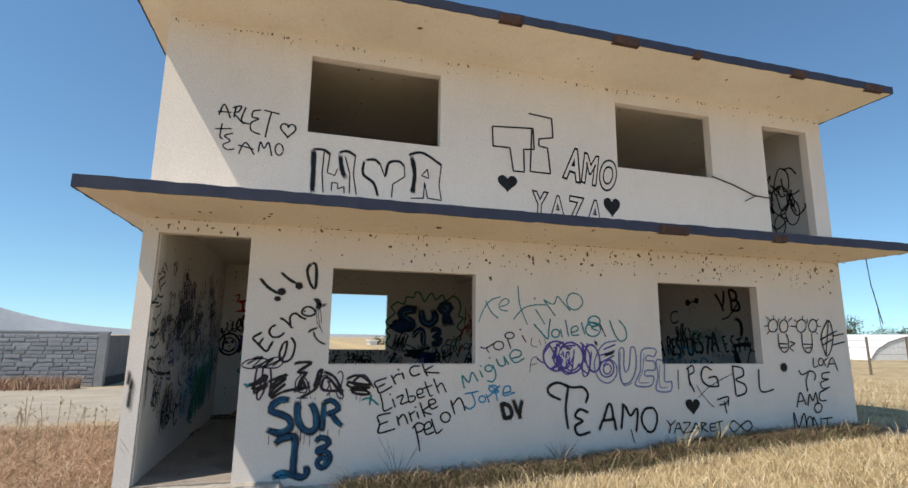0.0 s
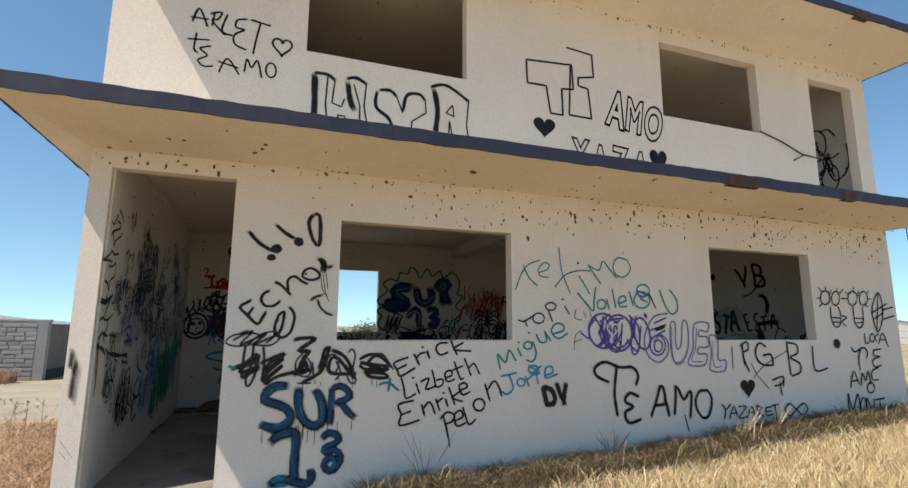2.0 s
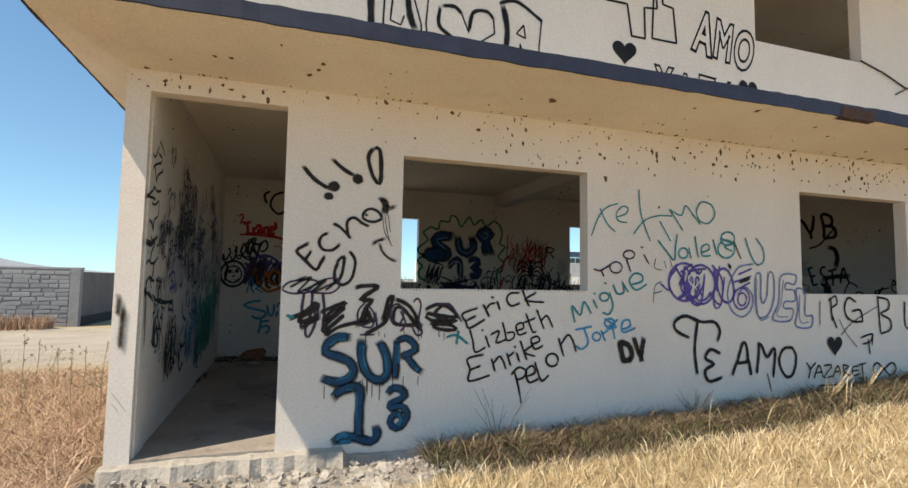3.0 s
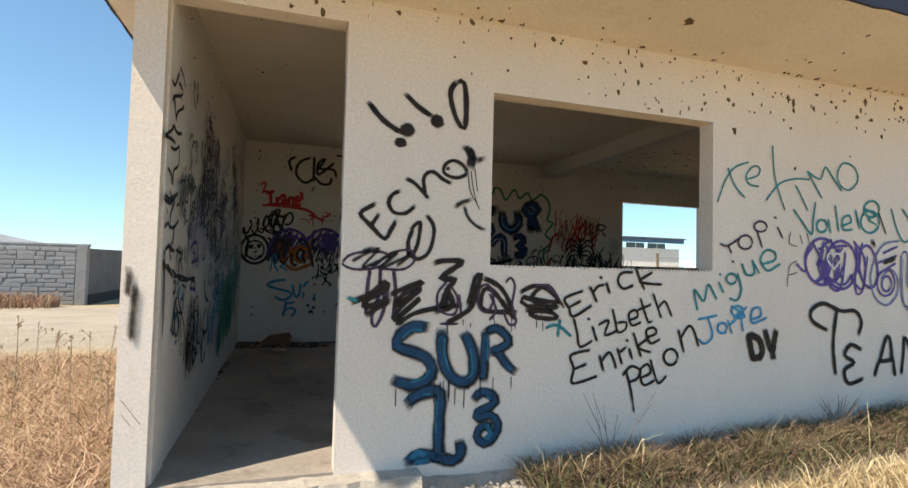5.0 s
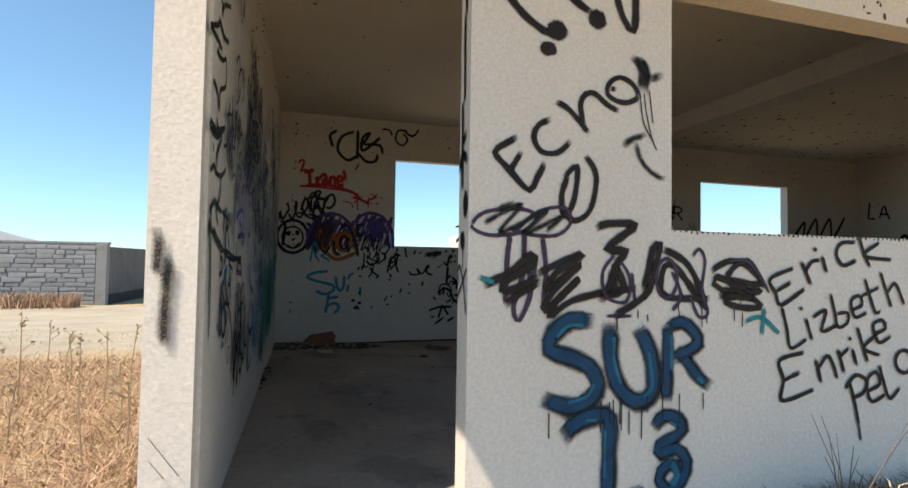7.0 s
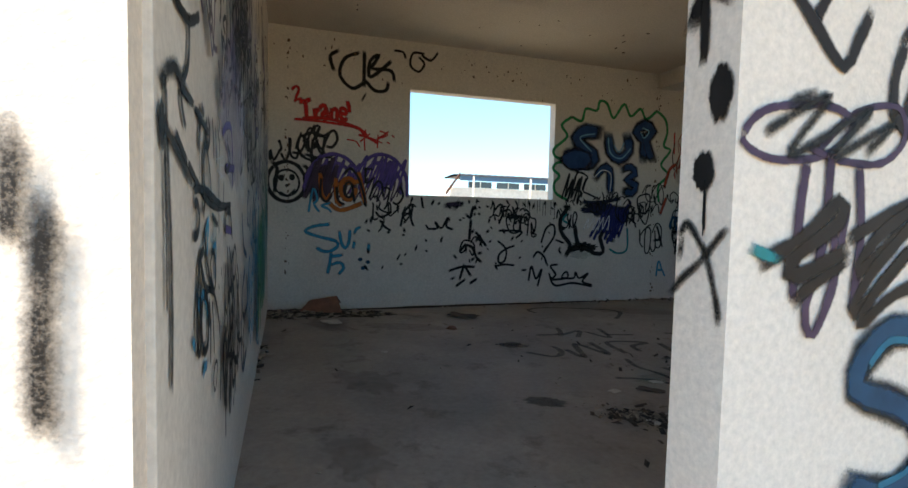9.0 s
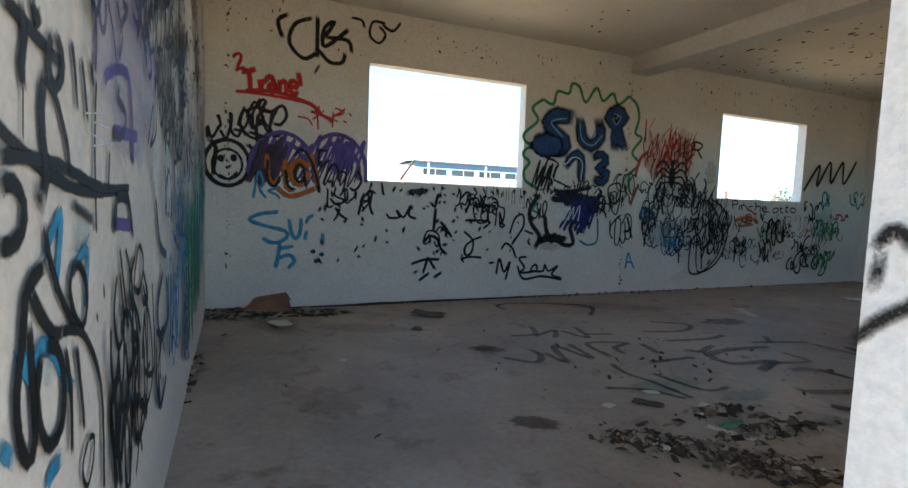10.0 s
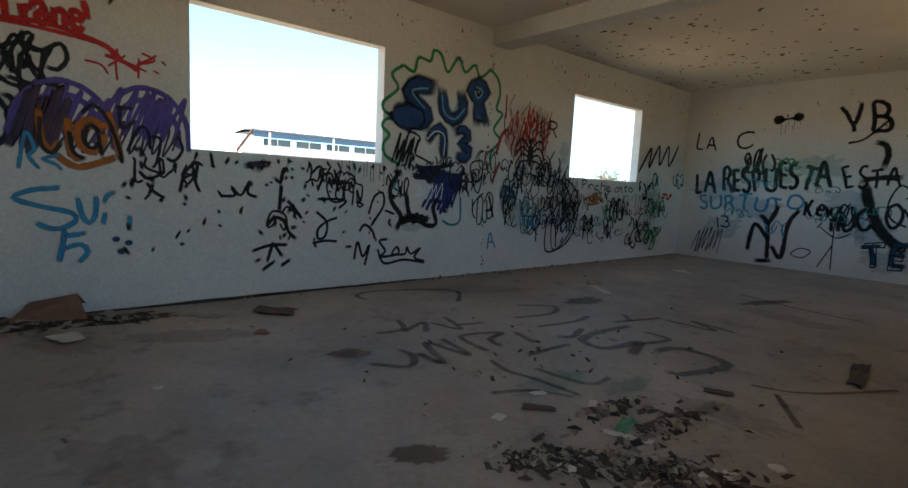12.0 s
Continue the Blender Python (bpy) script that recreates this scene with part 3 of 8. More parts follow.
def eaves(x0, x1, y0, y1, back, z_in, z_out, z_top):
    """A slab that juts out all round, thinner at its rim."""
    bm = bmesh.new()
    outer = [(x0, y0), (x1, y0), (x1, y1), (x0, y1)]
    inner = [(XL - 0.0, back), (XR + 0.0, back), (XR + 0.0, BO), (XL - 0.0, BO)]
    ro = [bm.verts.new((x, y, z_out)) for x, y in outer]
    ri = [bm.verts.new((x, y, z_in)) for x, y in inner]
    to = [bm.verts.new((x, y, z_top)) for x, y in outer]
    ti = [bm.verts.new((x, y, z_top)) for x, y in inner]
    for i in range(4):
        j = (i + 1) % 4
        bm.faces.new((ro[i], ro[j], ri[j], ri[i]))
        bm.faces.new((ro[i], to[i], to[j], ro[j]))
        bm.faces.new((to[i], ti[i], ti[j], to[j]))
        bm.faces.new((ri[i], ri[j], ti[j], ti[i]))
    return bm


canopy = structure(mesh_object("canopy", eaves(-2.40, 9.55, 5.92, 13.0, F, 3.10, 3.175, 3.30), soffit_paint), "cream concrete canopy slab with chipped soffit", "canopy")
roof = structure(mesh_object("roof", eaves(-2.36, 9.52, 5.90, 13.1, FU, 5.89, 5.955, 6.07), soffit_paint), "cream concrete roof slab with broken edges", "roof")
structure(mesh_object("roof_deck", box(XL, XR, FU, BO, 6.051, 6.069), footing_concrete), "bare concrete roof deck", "roof")


def ragged_strip(p0, p1, z0, z1, thick, seed, side):
    """A painted edge band with nicks along its lower rim."""
    r = random.Random(seed)
    bm = bmesh.new()
    a, b = Vector(p0), Vector(p1)
    n = max(4, int((b - a).length / 0.12))
    rows = []
    for i in range(n + 1):
        p = a.lerp(b, i / n)
        lo = z0 + r.uniform(-0.006, 0.008)
        hi = z1 + r.uniform(-0.006, 0.006)
        o = Vector(side) * (thick + r.uniform(-0.003, 0.004))
        rows.append([bm.verts.new((p.x, p.y, lo)), bm.verts.new((p.x + o.x, p.y + o.y, lo)), bm.verts.new((p.x + o.x, p.y + o.y, hi)), bm.verts.new((p.x, p.y, hi))])
    for q, s in zip(rows, rows[1:]):
        for k in range(4):
            bm.faces.new((q[k], q[(k + 1) % 4], s[(k + 1) % 4], s[k]))
    bm.faces.new(rows[0])
    bm.faces.new(rows[-1])
    return bm


def edge_chips(parent, spots, y, z0, z1, seed):
    r = random.Random(seed)
    for x, w in spots:
        bm = bmesh.new()
        n = max(5, int(w / 0.05))
        top = [bm.verts.new((x + w * i / n, y - 0.028 - r.uniform(0, 0.012), z1 - r.uniform(0.01, 0.05))) for i in range(n + 1)]
        low = [bm.verts.new((x + w * i / n, y - 0.022, z0 - r.uniform(0.0, 0.02))) for i in range(n + 1)]
        back = [bm.verts.new((x + w * i / n, y + 0.05, z0 - 0.012)) for i in range(n + 1)]
        for i in range(n):
            bm.faces.new((top[i], top[i + 1], low[i + 1], low[i]))
            bm.faces.new((low[i], low[i + 1], back[i + 1], back[i]))
        part("broken_edge", bm, rust, parent, "brown broken concrete edge")


for owner, x0, x1, y0, y1, z0, z1, s in ((canopy, -2.40, 9.55, 5.92, 13.0, 3.17, 3.305, 3), (roof, -2.36, 9.52, 5.90, 13.1, 5.95, 6.078, 5)):
    part("fascia", ragged_strip((x0 - 0.02, y0, 0), (x1 + 0.02, y0, 0), z0, z1, 0.02, s, (0, -1, 0)), fascia_paint, owner, "navy-blue painted edge band")
    part("fascia", ragged_strip((x0, y0, 0), (x0, y1, 0), z0, z1, 0.02, s + 1, (-1, 0, 0)), fascia_paint, owner, "navy-blue painted edge band")
    part("fascia", ragged_strip((x1, y0, 0), (x1, y1, 0), z0, z1, 0.02, s + 2, (1, 0, 0)), fascia_paint, owner, "navy-blue painted edge band")
edge_chips(roof, ((2.25, 0.35), (4.0, 0.45), (7.3, 0.3), (8.9, 0.4), (5.4, 0.15)), 5.90, 5.95, 6.07, 1)
edge_chips(canopy, ((4.6, 0.5), (6.6, 0.25)), 5.92, 3.17, 3.30, 2)

# rough footing and the door sill
def footing():
    r = random.Random(4)
    bm = bmesh.new()
    n = 260
    rows = []
    for i in range(n + 1):
        x = XL - 0.02 + (XR - XL + 0.04) * i / n
        wave = noise.noise((x * 3.1, 0, 2)) + 0.5 * noise.noise((x * 11, 0, 5)) + 0.3 * noise.noise((x * 31, 0, 8))
        out = 0.04 + 0.03 * wave
        top = -0.10 + 0.24 * min(1, max(0, (x - 0.5) / 8.5)) + 0.03 * wave
        if x < -0.2:
            top, out = FLOOR - 0.018 + 0.012 * wave, 0.11 + 0.07 * wave
        rows.append([bm.verts.new(p) for p in ((x, F + 0.02, top), (x, F - out, top - 0.01 + 0.012 * noise.noise((x * 23, 0, 14))), (x, F - out - 0.05 - 0.04 * noise.noise((x * 7, 0, 11)), top - 0.16), (x, F - out - 0.08, -0.7), (x, F + 0.02, -0.7))])
    for a, b in zip(rows, rows[1:]):
        for k in range(5):
            bm.faces.new((a[k], a[(k + 1) % 5], b[(k + 1) % 5], b[k]))
    return bm


structure(mesh_object("footing", footing(), footing_concrete), "crumbling concrete footing along the front wall", "footing")


# chips and mud spots: small raised crusts
def crusts(name, face, spots, label):
    bm = bmesh.new()
    r = random.Random(len(spots))
    for u, v, s in spots:
        n = r.choice((5, 6, 7, 8))
        su, sv = s * r.uniform(0.4, 1.3), s * r.uniform(0.5, 1.9)
        rim, top = [], []
        for i in range(n):
            a = 2 * math.pi * i / n + r.uniform(-0.3, 0.3)
            k = r.uniform(0.35, 1.15)
            rim.append(bm.verts.new(face.put(u + su * k * math.cos(a), v + sv * k * math.sin(a), 0.0005)))
            top.append(bm.verts.new(face.put(u + 0.7 * su * k * math.cos(a), v + 0.7 * sv * k * math.sin(a), 0.004 + r.uniform(0, 0.005))))
        bm.faces.new(top)
        for i in range(n):
            j = (i + 1) % n
            bm.faces.new((rim[i], rim[j], top[j], top[i]))
    ob = mesh_object(name, bm, chip_mud, face.owner, label)
    return tagged(ob, kind="stuff")


front = Face(wall_front, lambda u, v, h: (u, F - h, v))
upper = Face(wall_front_upper, lambda u, v, h: (u, FU - h, v))
back = Face(wall_back, lambda u, v, h: (u, B - h, v))
left = Face(wall_left, lambda u, v, h: (XLI + h, u, v))
pier = Face(wall_left, lambda u, v, h: (XLI + 0.014 + h, u, v))
right = Face(wall_right, lambda u, v, h: (XRI - h, -u, v))
jamb = Face(wall_front, lambda u, v, h: (DOOR[1] - h, u, v))
ground_slab = Face(floor, lambda u, v, h: (u, v, FLOOR + h))
soffit = Face(canopy, lambda u, v, h: (u, v, 3.10 + 0.075 * (F - v) / 0.99 - h))
roof_soffit = Face(roof, lambda u, v, h: (u, v, 5.89 + 0.065 * (FU - v) / 1.06 - h))
inside_top = Face(bpy.data.objects["ceiling"], lambda u, v, h: (u, v, CEIL - h))
up_top = Face(bpy.data.objects["ceiling_upper"], lambda u, v, h: (u, v, TOP - h))
up_right = Face(wall_right_upper, lambda u, v, h: (XRI - h, u, v))
up_back = Face(wall_back_upper, lambda u, v, h: (u, B - h, v))

r = random.Random(21)
spots = [(r.uniform(XL, XR), 3.05 + r.gauss(0, 0.03), 0.007 + 0.02 * r.random() ** 2) for _ in range(95)]
for _ in range(210):
    x = 9.0 - 8.0 * r.random() ** 1.25
    spots.append((x, 3.02 - abs(r.gauss(0, 0.22)), 0.007 + 0.026 * r.random() ** 2.2))
spots += [(r.uniform(-1.0, 3), r.uniform(2.62, 3.0), r.uniform(0.008, 0.02)) for _ in range(18)]
spots += [(r.uniform(-1.9, -0.6), 2.99 + r.uniform(-0.05, 0.04), r.uniform(0.015, 0.03)) for _ in range(8)]
spots += [(2.28, 2.60, 0.035), (0.27, 2.60, 0.012), (7.27, 2.60, 0.03), (0.27, 1.5, 0.012), (0.265, 1.7, 0.015)]
spots = [s for s in spots if s[1] < 3.08 and not (0.25 < s[0] < 2.3 and 1.3 < s[1] < 2.62) and not (5.27 < s[0] < 7.28 and 1.3 < s[1] < 2.63) and not (-1.86 < s[0] < -0.74 and s[1] < 2.955)]
crusts("mud_spots", front, spots, "small brown mud spots and chips in the plaster")
crusts("sill_crust", front, [(0.3 + 1.95 * i / 60, 1.340 + r.uniform(-0.004, 0.003), r.uniform(0.004, 0.008)) for i in range(60)], "dark crust along the window sill")
crusts("mud_spots", upper, [(r.uniform(XL, XR), 5.84 - abs(r.gauss(0, 0.03)), r.uniform(0.008, 0.02)) for _ in range(110)] + [(r.uniform(XL, XR), r.uniform(5.65, 5.8), r.uniform(0.006, 0.016)) for _ in range(16)], "small brown mud spots under the roof")
crusts("mud_spots", soffit, [(r.uniform(-2, 9.3), r.uniform(6.05, 6.88), r.uniform(0.008, 0.025)) for _ in range(46)] + [(r.uniform(-2, 9.3), 6.87, r.uniform(0.01, 0.025)) for _ in range(60)] + [(1.6, 6.45, 0.05), (6.5, 6.4, 0.045), (-1.2, 6.5, 0.03)], "brown chips in the soffit")
crusts("mud_spots", roof_soffit, [(r.uniform(-2, 9.3), r.uniform(6.0, 6.9), r.uniform(0.008, 0.02)) for _ in range(26)] + [(1.25, 6.35, 0.045), (6.4, 6.3, 0.05), (7.7, 6.5, 0.03)], "brown chips in the roof soffit")
crusts("ceiling_spots", inside_top, [(r.uniform(-1.7, 8.9), r.uniform(7.2, 12.2), r.uniform(0.008, 0.024)) for _ in range(150)] + [(r.uniform(3.9, 8.8), r.uniform(9.2, 12.2), r.uniform(0.014, 0.042)) for _ in range(130)], "dark spots spread over the ceiling")
crusts("ceiling_spots", up_top, [(r.uniform(-1.7, 8.9), r.uniform(7.2, 12.2), r.uniform(0.01, 0.03)) for _ in range(60)], "dark spots on the upper ceiling")
crusts("mud_spots", back, [(r.uniform(-1.8, 9), 3.0 + r.gauss(0, 0.12), r.uniform(0.006, 0.018)) for _ in range(80)] + [(-1.62 + r.gauss(0, 0.015), r.uniform(0.4, 3.2), r.uniform(0.008, 0.018)) for _ in range(50)] + [(3.5 + r.gauss(0, 0.02), r.uniform(0.1, 3.0), r.uniform(0.008, 0.022)) for _ in range(45)] + [(r.uniform(-1.8, 9), r.uniform(2.7, 3.1), r.uniform(0.008, 0.018)) for _ in range(40)], "small dark chips in the plaster")
crusts("mud_spots", right, [(-r.uniform(7.2, 12.2), r.uniform(2.2, 3.2), r.uniform(0.008, 0.02)) for _ in range(45)], "small dark chips in the plaster")
crusts("mud_spots", left, [(r.uniform(7.2, 12.2), r.uniform(2.0, 3.2), r.uniform(0.008, 0.02)) for _ in range(35)], "small dark chips in the plaster")

# ---- writing on the front wall, ground floor ----
strokes(front, "brown", 0.045, [(-0.619, 2.41), (-0.521, 2.302), (-0.396, 2.227)], [(-0.37, 2.498), (-0.278, 2.418), (-0.175, 2.36)], label="brown-black sprayed arrow strokes")
blob(front, "brown", *(-0.351, 2.249), 0.055, 0.05)
blob(front, "brown", *(-0.395, 2.159), 0.045, 0.035)
blob(front, "brown", *(-0.14, 2.333), 0.05, 0.05)
strokes(front, "brown", 0.045, [(-0.005, 2.625), (-0.05, 2.536), (-0.001, 2.364), (0.061, 2.307), (0.069, 2.489), (0.049, 2.625), (-0.005, 2.625)], label="brown-black sprayed zero")
strokes(front, "brown", 0.034, [(-0.545, 1.734), (-0.605, 1.699), (-0.649, 1.658), (-0.578, 1.585), (-0.483, 1.500), (-0.445, 1.556), (-0.408, 1.625)], [(-0.578, 1.581), (-0.523, 1.669)], label="brown-black sprayed letter")
strokes(front, "brown", 0.032, [(-0.382, 1.827), (-0.437, 1.803), (-0.463, 1.743), (-0.426, 1.682), (-0.346, 1.679), (-0.279, 1.734)], label="brown-black sprayed letter")
strokes(front, "brown", 0.032, [(-0.345, 1.916), (-0.279, 1.881), (-0.187, 1.788)], [(-0.212, 1.826), (-0.227, 1.917), (-0.200, 1.967), (-0.151, 1.975), (-0.091, 1.932), (-0.027, 1.904)], label="brown-black sprayed letter")
strokes(front, "brown", 0.03, [(0.087, 1.990), (0.051, 2.045), (-0.018, 2.068), (-0.077, 2.030), (-0.084, 1.981), (-0.032, 1.952), (0.036, 1.953), (0.087, 1.990)], [(-0.068, 2.011), (-0.042, 2.004)], label="brown-black sprayed letter")
strokes(front, "brown", 0.075, [(0.100, 2.157), (0.123, 2.101), (0.107, 2.033)], label="smudged brown-black spray blot")
strokes(front, "mist", 0.06, [(0.056, 2.177), (0.109, 2.141), (0.137, 2.077)], [(0.145, 2.086), (0.224, 2.097)])
strokes(front, "brown", 0.008, [(0.095, 2.003), (0.116, 1.861), (0.171, 1.774)], [(0.117, 2.005), (0.133, 1.903), (0.162, 1.789), (0.190, 1.733)], [(0.147, 2.020), (0.169, 1.864)], name="graffiti_drip")
strokes(front, "mist", 0.045, [(-0.001, 1.739), (0.058, 1.779), (0.131, 1.800)], [(0.075, 1.768), (0.095, 1.687), (0.157, 1.624), (0.237, 1.587)], label="faded brown spray tail")
strokes(front, "brown", 0.034, [(-0.308, 1.572), (-0.243, 1.623), (-0.257, 1.469), (-0.304, 1.39), (-0.322, 1.48), (-0.292, 1.573)], [(-0.194, 1.673), (-0.142, 1.584), (-0.172, 1.427), (-0.254, 1.371), (-0.321, 1.419)], label="brown-black sprayed loops")
strokes(front, "plum", 0.02, [(-0.750, 1.342), (-0.684, 1.395), (-0.519, 1.413), (-0.445, 1.379), (-0.518, 1.311), (-0.655, 1.292), (-0.736, 1.312), (-0.750, 1.342)], [(-0.546, 1.316), (-0.434, 1.406), (-0.303, 1.428), (-0.276, 1.359), (-0.346, 1.301), (-0.475, 1.300), (-0.574, 1.325)], label="plum sprayed loops")
strokes(front, "mist", 0.036, [(-0.697, 1.344), (-0.519, 1.436), (-0.623, 1.303), (-0.391, 1.416), (-0.512, 1.299), (-0.312, 1.393), (-0.404, 1.315)], [(-0.643, 1.410), (-0.547, 1.440)], label="rubbed-out brown spray")
strokes(front, "plum", 0.029, [(-0.573, 1.289), (-0.586, 1.181), (-0.592, 0.997)], [(-0.504, 1.307), (-0.510, 1.130), (-0.553, 0.976), (-0.524, 0.919), (-0.470, 1.053), (-0.500, 1.208)], [(-0.415, 1.288), (-0.397, 1.131), (-0.412, 0.970)], [(-0.446, 1.209), (-0.459, 1.105)], label="plum sprayed strokes under the black")
strokes(front, "brown", 0.044, [(-0.685, 1.078), (-0.571, 1.130), (-0.472, 1.209), (-0.465, 1.167), (-0.604, 1.078), (-0.581, 1.048), (-0.436, 1.105)], [(-0.591, 0.992), (-0.498, 1.053), (-0.430, 1.084)], label="heavy black crossing-out strokes")
strokes(front, "brown", 0.039, [(-0.431, 1.131), (-0.272, 1.199), (-0.209, 1.214), (-0.344, 1.132), (-0.396, 1.053), (-0.221, 1.171), (-0.358, 1.048), (-0.401, 0.959), (-0.226, 1.106), (-0.343, 1.000), (-0.380, 0.933), (-0.270, 1.000), (-0.104, 1.040), (0.072, 1.059)], label="heavy black crossing-out strokes")
strokes(front, "brown", 0.047, [(-0.137, 1.345), (-0.075, 1.364), (0.071, 1.363), (-0.012, 1.300), (-0.087, 1.243), (0.023, 1.235), (-0.024, 1.184), (-0.067, 1.080), (-0.116, 0.999)], [(-0.043, 1.176), (0.008, 1.053), (-0.110, 1.021)], [(-0.055, 1.135), (-0.036, 1.031)], label="heavy black sprayed numeral")
strokes(front, "plum", 0.02, [(-0.043, 1.217), (-0.105, 1.134), (-0.086, 1.021), (0.021, 0.998), (0.040, 1.108), (-0.012, 1.190)], [(-0.085, 0.931), (0.053, 0.929)], [(0.052, 1.136), (0.069, 0.998)], label="plum sprayed loops")
strokes(front, "brown", 0.042, [(0.117, 1.053), (0.149, 1.165), (0.168, 1.249), (0.211, 1.278), (0.185, 1.165), (0.149, 1.053), (0.085, 0.998), (-0.042, 0.931)], [(0.235, 1.250), (0.349, 1.196), (0.418, 1.111), (0.474, 0.967), (0.401, 1.053), (0.298, 1.166), (0.235, 1.166), (0.215, 1.081), (0.248, 1.019), (0.495, 1.007)], label="heavy black zigzag letters")
strokes(front, "plum", 0.022, [(0.401, 1.219), (0.439, 1.255), (0.474, 1.198), (0.456, 1.053), (0.491, 0.938), (0.435, 0.921), (0.384, 1.025)], [(0.282, 1.138), (0.332, 1.025), (0.282, 0.954)], [(0.306, 1.081), (0.281, 1.029), (0.241, 1.015), (0.204, 1.044), (0.189, 1.104), (0.200, 1.167), (0.235, 1.203), (0.276, 1.195), (0.304, 1.147), (0.306, 1.081)], label="plum sprayed loops")
strokes(front, "brown", 0.039, [(0.516, 1.152), (0.631, 1.200), (0.741, 1.172), (0.823, 1.083), (0.541, 1.111), (0.576, 1.053), (0.823, 1.047), (0.594, 1.006), (0.685, 0.965), (0.822, 0.975), (0.613, 1.106), (0.741, 1.202), (0.846, 1.065)], [(0.530, 1.126), (0.740, 1.053)], [(0.559, 1.024), (0.777, 1.009)], label="heavy black crossing-out scribble")
strokes(front, "plum", 0.02, [(0.624, 1.194), (0.727, 1.205), (0.816, 1.128), (0.876, 1.038)])
strokes(front, "teal", 0.03, [(0.727, 0.893), (0.826, 0.91), (0.94, 0.826)], [(0.847, 0.96), (0.827, 0.827)], [(-0.716, 1.11), (-0.64, 1.082)], label="small teal spray marks")
drips(front, "plum", (-0.062, 0.956)[0], (0.786, 0.959)[0], (0.076, 0.962)[1], 12, 0.12)
# blue shadowed letters
strokes(front, "black", 0.104, [(-0.177, 0.903), (-0.267, 0.912), (-0.353, 0.859), (-0.374, 0.782), (-0.286, 0.749), (-0.175, 0.703), (-0.124, 0.619), (-0.167, 0.546), (-0.279, 0.516), (-0.379, 0.563)], label="black shading of a blue sprayed character")
strokes(front, "blue", 0.071, [(-0.183, 0.907), (-0.273, 0.916), (-0.359, 0.863), (-0.380, 0.786), (-0.292, 0.753), (-0.182, 0.707), (-0.130, 0.623), (-0.173, 0.550), (-0.285, 0.520), (-0.385, 0.567)], label="blue sprayed character with black shading")
strokes(front, "black", 0.102, [(-0.057, 0.877), (-0.061, 0.747), (-0.029, 0.623), (0.041, 0.541), (0.117, 0.521), (0.176, 0.579), (0.173, 0.700), (0.140, 0.794), (0.104, 0.855)], label="black shading of a blue sprayed character")
strokes(front, "blue", 0.069, [(-0.063, 0.881), (-0.068, 0.751), (-0.035, 0.627), (0.034, 0.545), (0.111, 0.526), (0.169, 0.583), (0.166, 0.704), (0.134, 0.798), (0.098, 0.859)], label="blue sprayed character with black shading")
strokes(front, "black", 0.082, [(0.256, 0.869), (0.255, 0.738), (0.254, 0.596), (0.242, 0.536)], [(0.256, 0.873), (0.339, 0.892), (0.412, 0.846), (0.436, 0.787), (0.365, 0.748), (0.303, 0.733)], [(0.348, 0.732), (0.412, 0.648), (0.491, 0.575)], label="black shading of a blue sprayed character")
strokes(front, "blue", 0.052, [(0.249, 0.873), (0.248, 0.743), (0.247, 0.601), (0.236, 0.540)], [(0.249, 0.877), (0.332, 0.896), (0.405, 0.850), (0.429, 0.792), (0.358, 0.752), (0.296, 0.737)], [(0.341, 0.736), (0.405, 0.652), (0.484, 0.579)], label="blue sprayed character with black shading")
strokes(front, "black", 0.102, [(-0.291, 0.409), (-0.221, 0.451), (-0.128, 0.474), (-0.062, 0.455), (-0.065, 0.294), (-0.069, 0.130), (-0.066, 0.028)], [(-0.288, 0.021), (-0.185, 0.054), (-0.070, 0.025), (0.047, -0.009), (0.096, 0.038), (0.090, 0.110)], label="black shading of a blue sprayed character")
strokes(front, "blue", 0.069, [(-0.297, 0.413), (-0.227, 0.455), (-0.134, 0.478), (-0.068, 0.459), (-0.072, 0.298), (-0.075, 0.134), (-0.072, 0.033)], [(-0.294, 0.025), (-0.191, 0.059), (-0.076, 0.029), (0.041, -0.005), (0.090, 0.042), (0.084, 0.114)], label="blue sprayed character with black shading")
strokes(front, "black", 0.082, [(0.180, 0.410), (0.240, 0.447), (0.315, 0.427), (0.343, 0.377), (0.287, 0.336), (0.209, 0.308), (0.219, 0.267), (0.306, 0.286), (0.369, 0.221), (0.340, 0.130), (0.267, 0.087), (0.209, 0.148), (0.255, 0.213), (0.325, 0.196)], label="black shading of a blue sprayed character")
strokes(front, "blue", 0.052, [(0.174, 0.415), (0.234, 0.452), (0.308, 0.432), (0.336, 0.381), (0.280, 0.340), (0.202, 0.313), (0.212, 0.272), (0.299, 0.290), (0.362, 0.226), (0.334, 0.135), (0.260, 0.092), (0.202, 0.152), (0.248, 0.217), (0.319, 0.200)], label="blue sprayed character with black shading")
strokes(front, "sea", 0.022, [(-0.201, 0.887), (-0.282, 0.889), (-0.344, 0.835)], [(-0.145, 0.627), (-0.184, 0.566), (-0.287, 0.540)], [(-0.043, 0.837), (-0.044, 0.726), (-0.008, 0.614)], [(0.145, 0.761), (0.167, 0.600), (0.117, 0.541)], [(0.274, 0.840), (0.274, 0.657)], [(0.422, 0.631), (0.468, 0.588)], label="lighter blue streaks in the letters", name="graffiti_highlight")
